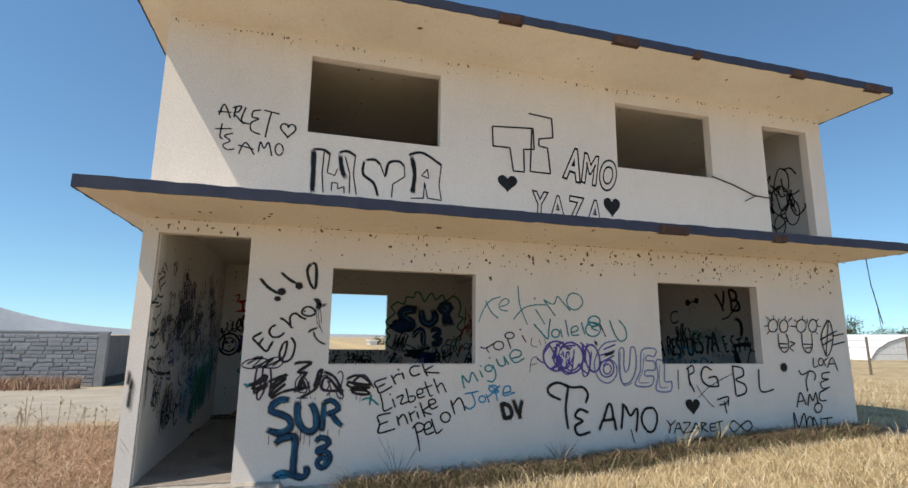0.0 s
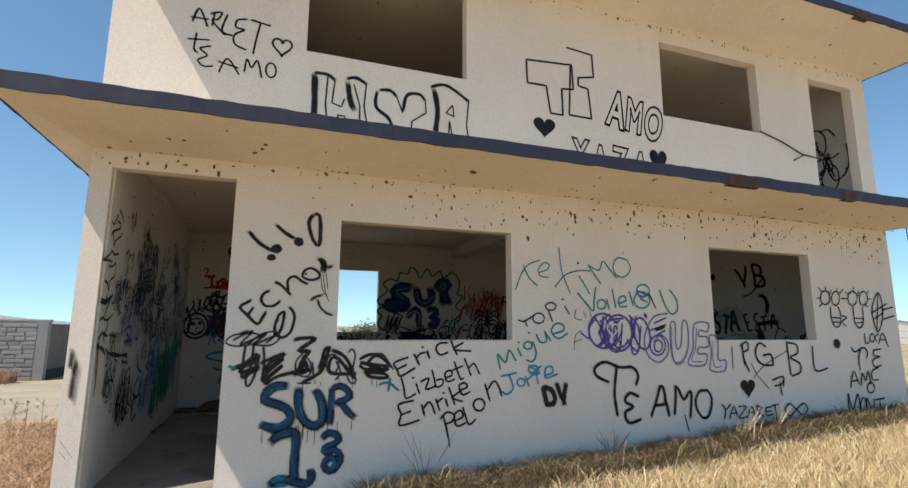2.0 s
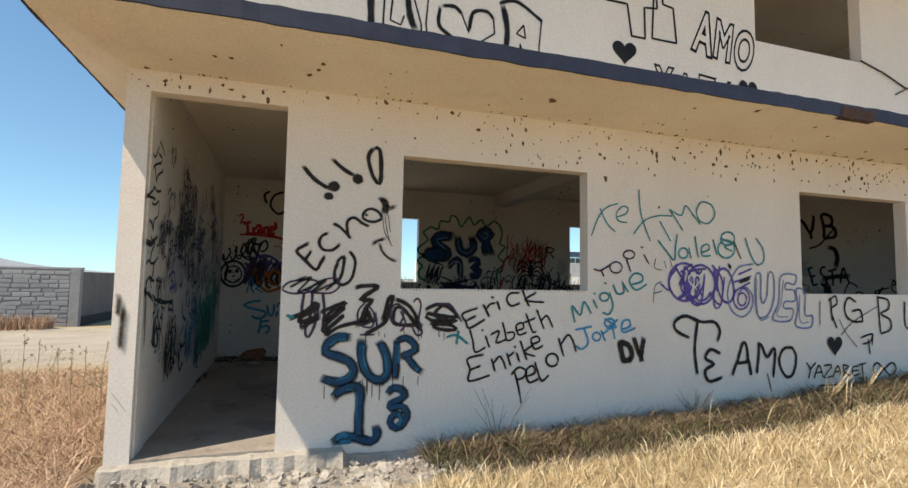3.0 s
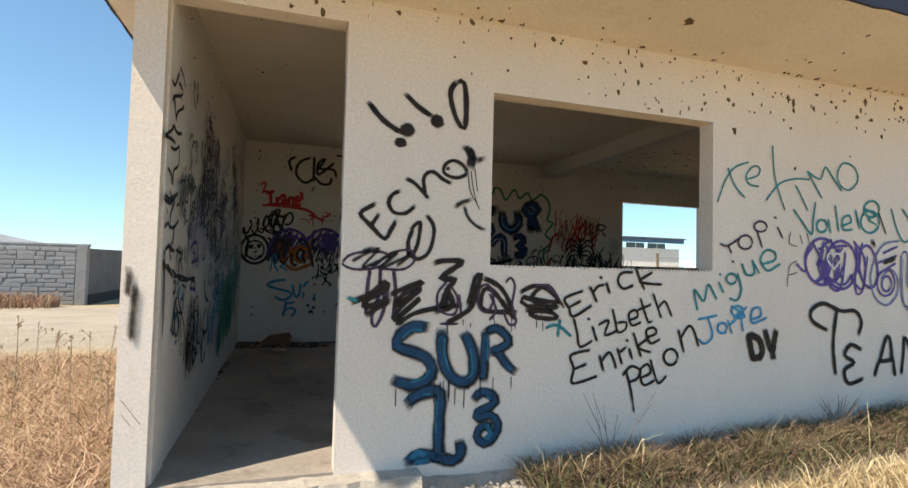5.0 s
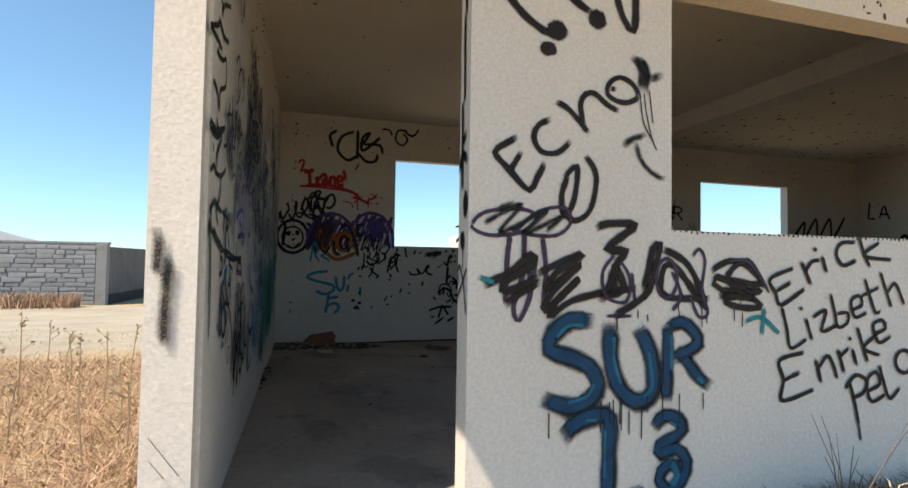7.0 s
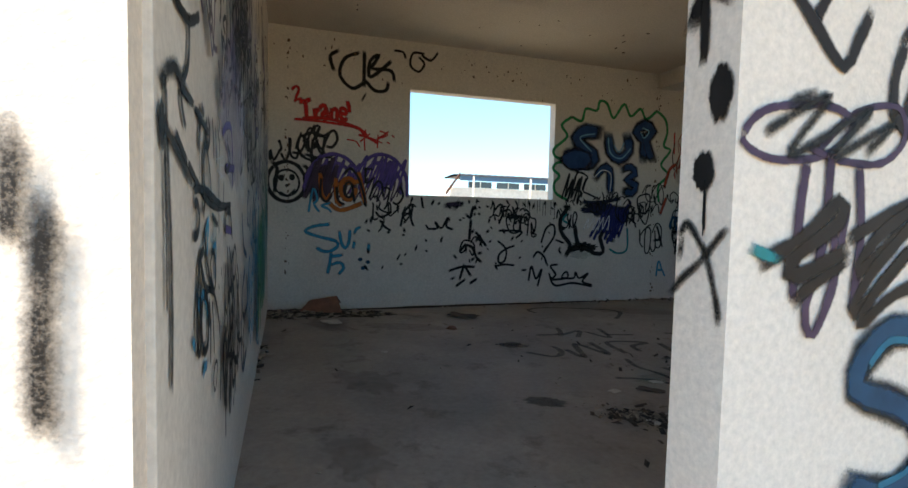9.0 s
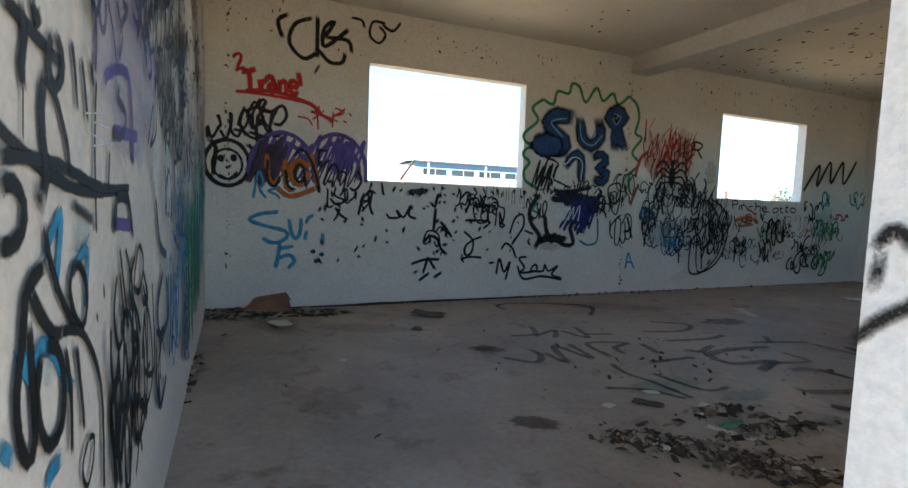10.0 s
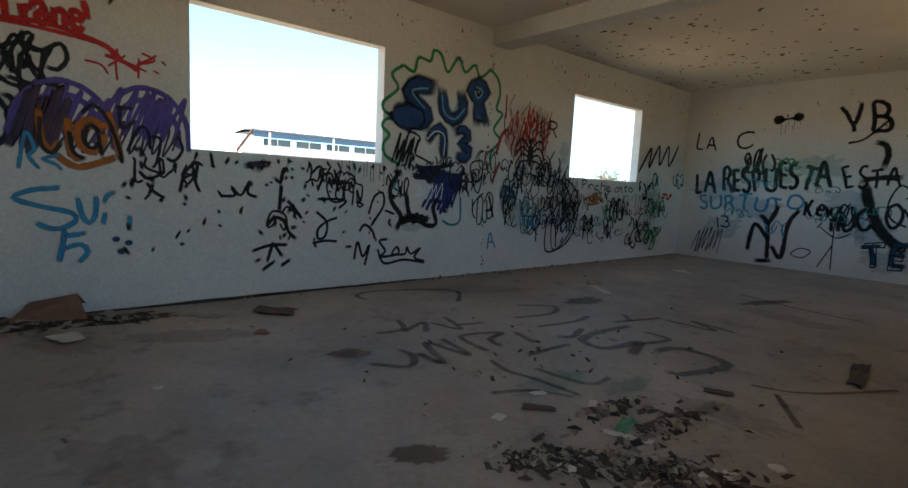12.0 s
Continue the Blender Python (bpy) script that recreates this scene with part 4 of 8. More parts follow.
strokes(front, "sea", 0.05, [(-0.272, 0.027), (-0.209, 0.072), (-0.156, 0.036)], [(-0.247, 0.006), (-0.114, 0.006)], [(0.272, 0.240), (0.309, 0.157), (0.266, 0.112)], label="lighter blue patches in the numerals", name="graffiti_highlight")
strokes(front, "sea", 0.02, [(-0.089, 0.413), (-0.091, 0.179)], [(0.267, 0.418), (0.312, 0.391)], [(-0.197, 0.458), (-0.127, 0.454)], name="graffiti_highlight")
drips(front, "black", (-0.378, 0.502)[0], (0.479, 0.464)[0], (-0.251, 0.511)[1], 12, 0.16)
# names
strokes(front, "brown", 0.027, [(1.037, 1.166), (0.884, 1.109), (0.920, 1.035), (0.956, 0.975), (1.114, 1.057)], [(0.920, 1.044), (1.023, 1.092)], [(1.096, 1.202), (1.128, 1.141), (1.159, 1.079)], [(1.117, 1.145), (1.167, 1.203), (1.224, 1.212)], [(1.239, 1.235), (1.271, 1.146)], [(1.186, 1.278), (1.197, 1.261)], [(1.479, 1.315), (1.378, 1.308), (1.343, 1.249), (1.391, 1.187), (1.486, 1.215)], [(1.511, 1.347), (1.545, 1.262), (1.590, 1.180)], [(1.664, 1.319), (1.545, 1.243), (1.754, 1.223)], label="brown-black sprayed first name")
strokes(front, "brown", 0.024, [(0.961, 0.962), (0.993, 0.849), (1.019, 0.749), (1.124, 0.790)], [(1.122, 0.904), (1.164, 0.785)], [(1.085, 0.961), (1.096, 0.948)], [(1.172, 0.907), (1.264, 0.942), (1.235, 0.832), (1.349, 0.865)], [(1.299, 1.030), (1.327, 0.932), (1.349, 0.852), (1.417, 0.873), (1.421, 0.927), (1.343, 0.923)], [(1.442, 0.940), (1.528, 0.971), (1.505, 1.021), (1.447, 0.990), (1.475, 0.904), (1.561, 0.926)], [(1.552, 1.116), (1.592, 1.007), (1.631, 0.925), (1.669, 0.938)], [(1.516, 1.016), (1.657, 1.066)], [(1.672, 1.149), (1.712, 1.053), (1.752, 0.956)], [(1.723, 1.039), (1.778, 1.090), (1.812, 1.053), (1.853, 0.969)], label="brown-black sprayed first name")
strokes(front, "brown", 0.027, [(1.105, 0.721), (0.942, 0.686), (0.968, 0.586), (0.960, 0.479), (1.169, 0.522)], [(0.968, 0.582), (1.077, 0.617)], [(1.187, 0.683), (1.225, 0.555)], [(1.208, 0.635), (1.268, 0.699), (1.310, 0.653), (1.338, 0.573)], [(1.346, 0.732), (1.390, 0.602)], [(1.362, 0.692), (1.430, 0.739)], [(1.451, 0.734), (1.484, 0.635)], [(1.429, 0.793), (1.440, 0.779)], [(1.492, 0.845), (1.525, 0.755), (1.564, 0.655)], [(1.627, 0.798), (1.536, 0.732), (1.656, 0.688)], [(1.616, 0.807), (1.704, 0.837), (1.681, 0.883), (1.610, 0.857), (1.650, 0.761), (1.743, 0.791)], label="brown-black sprayed first name")
strokes(front, "brown", 0.027, [(1.427, 0.552), (1.460, 0.452), (1.489, 0.326)], [(1.396, 0.517), (1.474, 0.586), (1.561, 0.547), (1.524, 0.485), (1.450, 0.466)], [(1.556, 0.493), (1.653, 0.530), (1.625, 0.598), (1.555, 0.547), (1.589, 0.438), (1.698, 0.469)], [(1.652, 0.634), (1.686, 0.533), (1.731, 0.445), (1.808, 0.501)], [(1.910, 0.625), (1.883, 0.591), (1.838, 0.583), (1.797, 0.604), (1.778, 0.645), (1.791, 0.687), (1.830, 0.709), (1.876, 0.703), (1.908, 0.669), (1.910, 0.625)], [(1.917, 0.867), (1.946, 0.773), (1.976, 0.679)], [(1.940, 0.792), (2.025, 0.893), (2.084, 0.831), (2.120, 0.722)], label="brown-black sprayed nickname")
strokes(front, "mist", 0.03, [(1.466, 0.439), (1.489, 0.326), (1.506, 0.227)], name="graffiti_drip")
strokes(front, "teal", 0.017, [(2.307, 1.918), (2.392, 2.114), (2.490, 2.226), (2.636, 2.283)], [(2.416, 2.215), (2.491, 2.072), (2.599, 1.976)], [(2.624, 2.137), (2.739, 2.176), (2.765, 2.239), (2.694, 2.253), (2.617, 2.171), (2.643, 2.098), (2.753, 2.081)], label="thin teal sprayed letters")
strokes(front, "teal", 0.018, [(2.909, 2.455), (2.930, 2.206), (2.984, 2.046), (3.051, 1.897)], [(2.838, 1.966), (2.983, 2.118), (3.160, 2.178), (3.347, 2.186)], [(3.180, 2.122), (3.256, 2.013), (3.326, 1.902)], label="thin teal sprayed letters")
strokes(front, "teal", 0.02, [(3.319, 2.258), (3.404, 2.149), (3.496, 2.028)], [(3.319, 2.258), (3.475, 2.201), (3.540, 2.313), (3.641, 2.219), (3.744, 2.109)], [(3.767, 2.369), (3.910, 2.343), (3.955, 2.227), (3.848, 2.127), (3.729, 2.161), (3.693, 2.266), (3.767, 2.369)], label="thin teal sprayed letters")
strokes(front, "plum", 0.022, [(2.334, 1.574), (2.414, 1.557), (2.544, 1.626)], [(2.420, 1.567), (2.458, 1.495)], [(2.680, 1.579), (2.649, 1.546), (2.598, 1.535), (2.552, 1.552), (2.532, 1.588), (2.547, 1.628), (2.590, 1.651), (2.642, 1.648), (2.678, 1.620), (2.680, 1.579)], [(2.842, 1.725), (2.812, 1.699), (2.765, 1.690), (2.721, 1.703), (2.703, 1.730), (2.717, 1.760), (2.757, 1.779), (2.806, 1.777), (2.839, 1.756), (2.842, 1.725)], [(2.741, 1.684), (2.794, 1.551)], [(2.964, 1.745), (3.031, 1.641)], [(2.924, 1.829), (2.957, 1.815)], [(2.464, 1.432), (2.483, 1.418)], label="plum sprayed nickname")
strokes(front, "teal", 0.024, [(3.153, 1.908), (3.256, 1.800), (3.368, 1.696), (3.389, 1.833), (3.418, 1.986)], [(3.557, 1.761), (3.530, 1.728), (3.487, 1.717), (3.448, 1.733), (3.431, 1.769), (3.444, 1.807), (3.481, 1.831), (3.525, 1.828), (3.555, 1.800), (3.557, 1.761)], [(3.575, 1.842), (3.603, 1.716)], [(3.662, 1.975), (3.705, 1.732)], [(3.742, 1.787), (3.862, 1.830), (3.840, 1.888), (3.758, 1.852), (3.765, 1.756), (3.884, 1.761)], [(3.923, 1.947), (3.975, 1.765)], label="teal sprayed first name")
strokes(front, "teal", 0.024, [(4.234, 1.947), (4.192, 1.903), (4.124, 1.888), (4.063, 1.908), (4.037, 1.955), (4.058, 2.007), (4.116, 2.039), (4.184, 2.036), (4.232, 2.000), (4.234, 1.947)], [(4.232, 1.818), (4.180, 1.758), (4.097, 1.739), (4.022, 1.768), (3.990, 1.831), (4.016, 1.900), (4.087, 1.943), (4.171, 1.939), (4.229, 1.889), (4.232, 1.818)], [(4.045, 1.965), (4.184, 1.907), (4.090, 1.869), (4.199, 1.819)], label="teal sprayed round scribble")
strokes(front, "teal", 0.024, [(4.403, 1.985), (4.482, 1.783), (4.577, 1.672), (4.678, 1.726), (4.670, 1.863), (4.565, 1.989)], label="thin teal sprayed letters")
strokes(front, "brown", 0.02, [(4.231, 1.934), (4.328, 1.735)])
strokes(front, "teal", 0.024, [(2.106, 1.020), (2.075, 1.185), (2.170, 1.095), (2.216, 1.229), (2.301, 1.110)], [(2.324, 1.255), (2.374, 1.159)], [(2.330, 1.322), (2.348, 1.308)], [(2.512, 1.269), (2.489, 1.245), (2.452, 1.237), (2.419, 1.251), (2.404, 1.278), (2.415, 1.307), (2.446, 1.323), (2.484, 1.320), (2.510, 1.299), (2.512, 1.269)], [(2.521, 1.331), (2.565, 1.190), (2.516, 1.101), (2.435, 1.120)], [(2.571, 1.410), (2.621, 1.318), (2.704, 1.334), (2.684, 1.448)], [(2.691, 1.428), (2.762, 1.331)], [(2.788, 1.411), (2.932, 1.450), (2.938, 1.516), (2.839, 1.533), (2.775, 1.450), (2.859, 1.358), (2.998, 1.421)], label="teal sprayed first name")
strokes(front, "mist", 0.016, [(3.119, 1.706), (3.105, 1.603), (3.201, 1.580)], [(3.228, 1.685), (3.263, 1.598)], [(3.312, 1.704), (3.340, 1.611)], [(3.079, 1.220), (3.106, 1.398), (3.194, 1.452)], [(3.092, 1.322), (3.201, 1.349)], label="faint grey scrawl")
strokes(front, "cyan", 0.024, [(2.112, 0.944), (2.207, 0.958), (2.308, 0.976)], [(2.213, 0.957), (2.262, 0.814), (2.185, 0.745), (2.114, 0.784)], [(2.410, 0.857), (2.390, 0.833), (2.358, 0.827), (2.328, 0.841), (2.315, 0.869), (2.325, 0.897), (2.353, 0.912), (2.386, 0.908), (2.409, 0.886), (2.410, 0.857)], [(2.418, 0.937), (2.468, 0.820)], [(2.437, 0.893), (2.511, 0.941)], [(2.668, 0.940), (2.776, 0.969), (2.763, 1.038), (2.686, 1.018), (2.687, 0.910), (2.848, 0.953)], [(2.583, 0.996), (2.557, 0.972), (2.515, 0.966), (2.477, 0.979), (2.461, 1.007), (2.473, 1.035), (2.509, 1.052), (2.551, 1.048), (2.580, 1.026), (2.583, 0.996)], [(2.460, 1.053), (2.604, 0.970), (2.498, 0.956), (2.623, 1.043)], [(2.560, 0.970), (2.586, 0.838)], label="light blue sprayed first name")
# purple bubble letters
tag(front, "purple", 0.026, *(3.359, 1.223), *(3.886, 1.655), 5, 41)
tag(front, "purple", 0.026, *(3.313, 1.199), *(3.982, 1.673), 4, 42)
strokes(front, "purple", 0.03, ring(*(3.503, 1.452), 0.21, 0.21), ring(*(3.736, 1.428), 0.20, 0.22), ring(*(4.088, 1.42), 0.12, 0.20, 0.2), label="purple bubble letter outlines")
strokes(front, "cream", 0.022, heart_line(*(3.643, 1.469), 0.17, 0.17), name="graffiti_line", label="pale heart left in the purple")
strokes(front, "slate", 0.024, [(4.511, 1.678), (4.302, 1.638), (4.173, 1.497), (4.115, 1.315), (4.175, 1.135), (4.333, 1.061), (4.471, 1.161), (4.483, 1.314), (4.378, 1.403), (4.261, 1.315)], label="grey-blue bubble letter in outline")
strokes(front, "slate", 0.024, [(4.547, 1.537), (4.533, 1.241), (4.584, 1.057), (4.729, 1.091), (4.822, 1.276), (4.826, 1.539), (4.752, 1.576), (4.710, 1.313), (4.645, 1.218), (4.615, 1.314), (4.625, 1.552), (4.547, 1.537)], label="grey-blue bubble letter in outline")
strokes(front, "slate", 0.024, [(4.944, 1.540), (4.897, 1.238), (4.801, 1.031), (5.062, 1.012), (5.124, 1.146), (4.978, 1.162), (4.995, 1.237), (5.155, 1.251), (5.147, 1.373), (5.009, 1.388), (5.036, 1.464), (5.154, 1.449), (5.185, 1.557), (4.944, 1.540)], label="grey-blue bubble letter in outline")
strokes(front, "slate", 0.024, [(5.188, 1.388), (5.206, 1.160), (5.165, 0.950), (5.405, 0.930), (5.440, 1.066), (5.319, 1.083), (5.326, 1.350), (5.188, 1.388)], label="grey-blue bubble letter in outline")
strokes(front, "purple", 0.024, [(4.434, 1.234), (4.379, 1.167), (4.298, 1.149), (4.228, 1.188), (4.202, 1.266), (4.232, 1.346), (4.304, 1.392), (4.385, 1.381), (4.436, 1.319), (4.434, 1.234)], [(4.390, 1.242), (4.361, 1.202), (4.317, 1.192), (4.279, 1.215), (4.266, 1.261), (4.282, 1.308), (4.321, 1.335), (4.365, 1.329), (4.392, 1.292), (4.390, 1.242)], [(4.011, 1.641), (3.923, 1.388), (3.928, 1.174), (4.019, 1.216), (4.075, 1.518)], [(4.488, 1.625), (4.278, 1.549)], [(4.216, 1.461), (4.481, 1.536)], [(4.208, 1.351), (4.457, 1.462)], label="purple sprayed filling")
strokes(front, "slate", 0.014, [(4.564, 1.507), (4.550, 1.211), (4.600, 1.027), (4.746, 1.062)], [(4.979, 1.494), (4.936, 1.238), (4.862, 1.075), (5.037, 1.057)], [(5.243, 1.327), (5.231, 1.009), (5.370, 0.991)])
strokes(front, "black", 0.05, [(4.140, 1.680), (4.172, 1.607)], [(4.290, 1.461), (4.461, 1.514)])
# large black words
word(front, "brown", "DV", (2.67, 0.588), (2.991, 0.61), 0.25, 0.05, gap=0.0)
strokes(front, "black", 0.045, [(3.56, 0.834), (3.38, 0.917), (3.364, 1.013), (3.511, 1.076), (3.723, 1.009), (3.91, 1.006), (3.992, 0.907), (3.949, 0.786)], [(3.676, 1.009), (3.63, 0.712), (3.659, 0.434)], label="curly black sprayed capital")
strokes(front, "black", 0.045, [(3.991, 0.647), (3.852, 0.699), (3.775, 0.605), (3.893, 0.537), (3.77, 0.469), (3.822, 0.349), (4.009, 0.382)])
word(front, "black", "AMO", (4.141, 0.377), (5.202, 0.366), 0.46, -0.028, gap=0.12)
strokes(front, "black", 0.02, [(4.683, 0.4), (4.74, 0.194)], name="graffiti_drip")
strokes(front, "mist", 0.026, [(5.574, 1.256), (5.561, 0.949)])
strokes(front, "black", 0.03, [(5.757, 1.294), (5.776, 0.999)], [(5.721, 1.255), (5.844, 1.310), (5.865, 1.215), (5.760, 1.138), (5.850, 0.912)], label="thin black sprayed capital")
strokes(front, "black", 0.034, [(6.206, 1.237), (6.081, 1.293), (6.002, 1.191), (6.029, 1.057), (6.152, 0.992), (6.317, 0.989)], [(6.317, 0.989), (6.281, 1.132), (6.124, 1.118)], label="thin black sprayed capital")
strokes(front, "black", 0.032, [(6.611, 1.315), (6.624, 1.080), (6.637, 0.847)], [(6.609, 1.299), (6.801, 1.265), (6.808, 1.151), (6.660, 1.087), (6.833, 1.004), (6.827, 0.882), (6.646, 0.830)], label="thin black sprayed capital")
strokes(front, "black", 0.03, [(7.131, 1.247), (7.138, 0.908), (7.409, 0.927)], label="thin black sprayed capital")
strokes(front, "mist", 0.02, [(5.895, 1.020), (6.004, 0.854), (6.198, 0.670)], [(6.628, 1.193), (6.152, 0.992), (5.914, 0.818)], label="faint crossed strokes")
strokes(front, "black", 0.028, [(6.268, 0.785), (6.475, 0.827), (6.439, 0.733), (6.302, 0.706)], [(6.399, 0.766), (6.428, 0.569)], [(6.497, 0.826), (6.466, 0.685)])
strokes(front, "black", 0.024, [(5.309, 0.507), (5.371, 0.424), (5.339, 0.315)], [(5.470, 0.500), (5.371, 0.424)], [(5.429, 0.310), (5.517, 0.461), (5.582, 0.317)], [(5.466, 0.375), (5.580, 0.384)], [(5.598, 0.458), (5.733, 0.452), (5.603, 0.316), (5.760, 0.330)], [(5.747, 0.309), (5.837, 0.447), (5.895, 0.316)], [(5.776, 0.375), (5.881, 0.377)], [(5.934, 0.458), (5.937, 0.314)], [(5.923, 0.458), (6.026, 0.431), (5.945, 0.382), (6.054, 0.308)], [(6.210, 0.430), (6.100, 0.420), (6.109, 0.321), (6.231, 0.337)], [(6.094, 0.375), (6.203, 0.377)], [(6.202, 0.446), (6.347, 0.463)], [(6.268, 0.451), (6.277, 0.274), (6.247, 0.214)], label="black sprayed first name in capitals")
strokes(front, "black", 0.024, [(7.607, 1.929), (7.556, 1.871), (7.486, 1.854), (7.430, 1.885), (7.414, 1.950), (7.445, 2.019), (7.510, 2.060), (7.577, 2.053), (7.616, 2.001), (7.607, 1.929)], [(7.825, 1.926), (7.778, 1.867), (7.715, 1.850), (7.666, 1.882), (7.653, 1.948), (7.683, 2.017), (7.742, 2.058), (7.802, 2.051), (7.835, 1.999), (7.825, 1.926)], [(8.221, 1.935), (8.166, 1.875), (8.092, 1.857), (8.034, 1.890), (8.018, 1.957), (8.051, 2.028), (8.120, 2.069), (8.191, 2.062), (8.231, 2.009), (8.221, 1.935)], [(8.466, 1.941), (8.415, 1.881), (8.349, 1.863), (8.297, 1.895), (8.285, 1.963), (8.317, 2.035), (8.380, 2.077), (8.443, 2.070), (8.477, 2.016), (8.466, 1.941)], label="black sprayed doodle of round loops")
strokes(front, "black", 0.02, [(7.377, 2.111), (7.467, 2.044)], [(7.326, 1.945), (7.415, 1.955)], [(7.368, 1.816), (7.438, 1.869)], [(7.544, 2.134), (7.545, 2.064)], [(7.663, 2.085), (7.626, 2.014)], [(7.812, 2.125), (7.775, 2.062)], [(7.938, 2.103), (7.847, 2.029)], [(7.874, 1.958), (8.017, 1.953)], [(7.971, 2.068), (8.056, 2.025)], [(8.184, 2.146), (8.158, 2.073)], [(8.280, 2.086), (8.250, 1.995)], [(8.527, 2.093), (8.463, 2.046)], [(8.475, 1.964), (8.558, 1.966)], [(8.417, 1.872), (8.476, 1.828)])
strokes(front, "black", 0.024, [(7.608, 1.829), (7.603, 1.647), (7.671, 1.527), (7.780, 1.562), (7.808, 1.728), (7.775, 1.833)], [(7.606, 1.664), (7.796, 1.658)], [(7.607, 1.595), (7.773, 1.597)], [(8.115, 1.839), (8.113, 1.609), (8.215, 1.512), (8.313, 1.611), (8.330, 1.844)], [(8.123, 1.662), (8.322, 1.655)], [(8.150, 1.591), (8.298, 1.602)], [(7.829, 1.702), (7.940, 1.668), (7.826, 1.606), (7.904, 1.537)], label="black sprayed doodle of round loops")
strokes(front, "black", 0.026, [(8.745, 2.072), (8.561, 1.839), (8.558, 1.613), (8.624, 1.461), (8.752, 1.615), (8.812, 1.844), (8.745, 2.072)], [(8.743, 2.063), (8.599, 1.470)], [(8.514, 1.739), (8.922, 1.901)], [(8.536, 1.640), (8.807, 1.752)], [(8.788, 1.798), (9.068, 1.849)], [(8.787, 1.652), (9.068, 1.710)], label="black sprayed leaf-shaped doodle")
strokes(front, "black", 0.024, [(8.307, 1.433), (8.305, 1.284), (8.402, 1.301)], [(8.517, 1.344), (8.488, 1.311), (8.450, 1.301), (8.421, 1.321), (8.414, 1.360), (8.433, 1.400), (8.468, 1.423), (8.504, 1.418), (8.523, 1.387), (8.517, 1.344)], [(8.631, 1.425), (8.538, 1.372), (8.565, 1.300)], [(8.599, 1.265), (8.730, 1.434), (8.825, 1.219)], [(8.639, 1.327), (8.779, 1.336)], label="black sprayed small capitals")
strokes(front, "black", 0.028, [(7.967, 1.233), (8.031, 1.155), (8.226, 1.214), (8.320, 1.152), (8.276, 1.057)], [(8.168, 1.189), (8.101, 1.042), (8.110, 0.879)], [(8.640, 1.193), (8.471, 1.168), (8.470, 1.089), (8.590, 1.079), (8.416, 1.020), (8.451, 0.924), (8.605, 0.947)], [(7.846, 0.632), (7.952, 0.865), (8.045, 0.668)], [(7.888, 0.723), (8.019, 0.736)], [(8.081, 0.650), (8.142, 0.835), (8.201, 0.731), (8.278, 0.858), (8.308, 0.668)], [(8.530, 0.913), (8.370, 0.856), (8.360, 0.736), (8.494, 0.732)], [(8.369, 0.592), (8.328, 0.552), (8.273, 0.542), (8.230, 0.568), (8.218, 0.616), (8.244, 0.666), (8.295, 0.693), (8.347, 0.684), (8.377, 0.645), (8.369, 0.592)], label="thin black sprayed letters")
strokes(front, "black", 0.028, [(7.760, 0.222), (7.768, 0.552), (7.841, 0.325), (7.982, 0.535), (8.008, 0.259)], [(8.134, 0.327), (8.096, 0.265), (8.050, 0.250), (8.018, 0.288), (8.014, 0.361), (8.041, 0.436), (8.086, 0.478), (8.128, 0.466), (8.147, 0.407), (8.134, 0.327)], [(8.144, 0.227), (8.177, 0.469), (8.287, 0.220), (8.334, 0.463)], [(8.356, 0.437), (8.587, 0.453)], [(8.461, 0.432), (8.441, 0.196)], [(8.331, 0.176), (8.562, 0.198)], label="thin black sprayed capitals")
heart(front, "black", *(5.803, 0.705), 0.26, 0.27)
strokes(front, "black", 0.026, [(6.672, 0.377), (6.546, 0.46), (6.46, 0.384), (6.539, 0.295), (6.672, 0.377), (6.827, 0.452), (6.898, 0.37), (6.787, 0.295), (6.672, 0.377)], [(5.521, 0.221), (6.027, 0.21)], [(5.6, 0.168), (5.969, 0.161)], [(5.7, 0.114), (5.933, 0.112)], label="black sprayed infinity sign and underlines")
blob(front, "black", *(7.658, 1.276), 0.075, 0.075)
# soot and a grey smear on the corner, then two thin dark slanting lines
strokes(front, "mist", 0.06, [(-1.957, 1.28), (-1.963, 1.167), (-1.965, 1.112)], label="black spray smear")
strokes(front, "mist", 0.06, [(-1.921, 1.19), (-1.929, 1.077), (-1.934, 0.949), (-1.934, 0.84)])
strokes(front, "mist", 0.005, [(-1.973, 0.52), (-1.867, 0.372)], [(-1.967, 0.435), (-1.916, 0.367)])

# ---- writing on the upper front wall ----
strokes(upper, "black", 0.024, [(-1.301, 4.557), (-1.244, 4.713), (-1.157, 4.528)], [(-1.320, 4.604), (-1.149, 4.611)], [(-1.100, 4.709), (-1.115, 4.542)], [(-1.141, 4.678), (-1.036, 4.718), (-1.065, 4.631), (-1.120, 4.607), (-0.987, 4.468)], [(-0.977, 4.709), (-1.019, 4.513), (-0.915, 4.478)], [(-0.785, 4.695), (-0.879, 4.665), (-0.887, 4.581), (-0.805, 4.567), (-0.895, 4.497), (-0.887, 4.391), (-0.774, 4.347)], [(-0.749, 4.700), (-0.545, 4.669)], [(-0.651, 4.680), (-0.682, 4.500), (-0.705, 4.315)], label="thin black sprayed first name")
strokes(upper, "black", 0.026, heart_line(*(-0.42, 4.458), 0.20, 0.22), label="black heart outline")
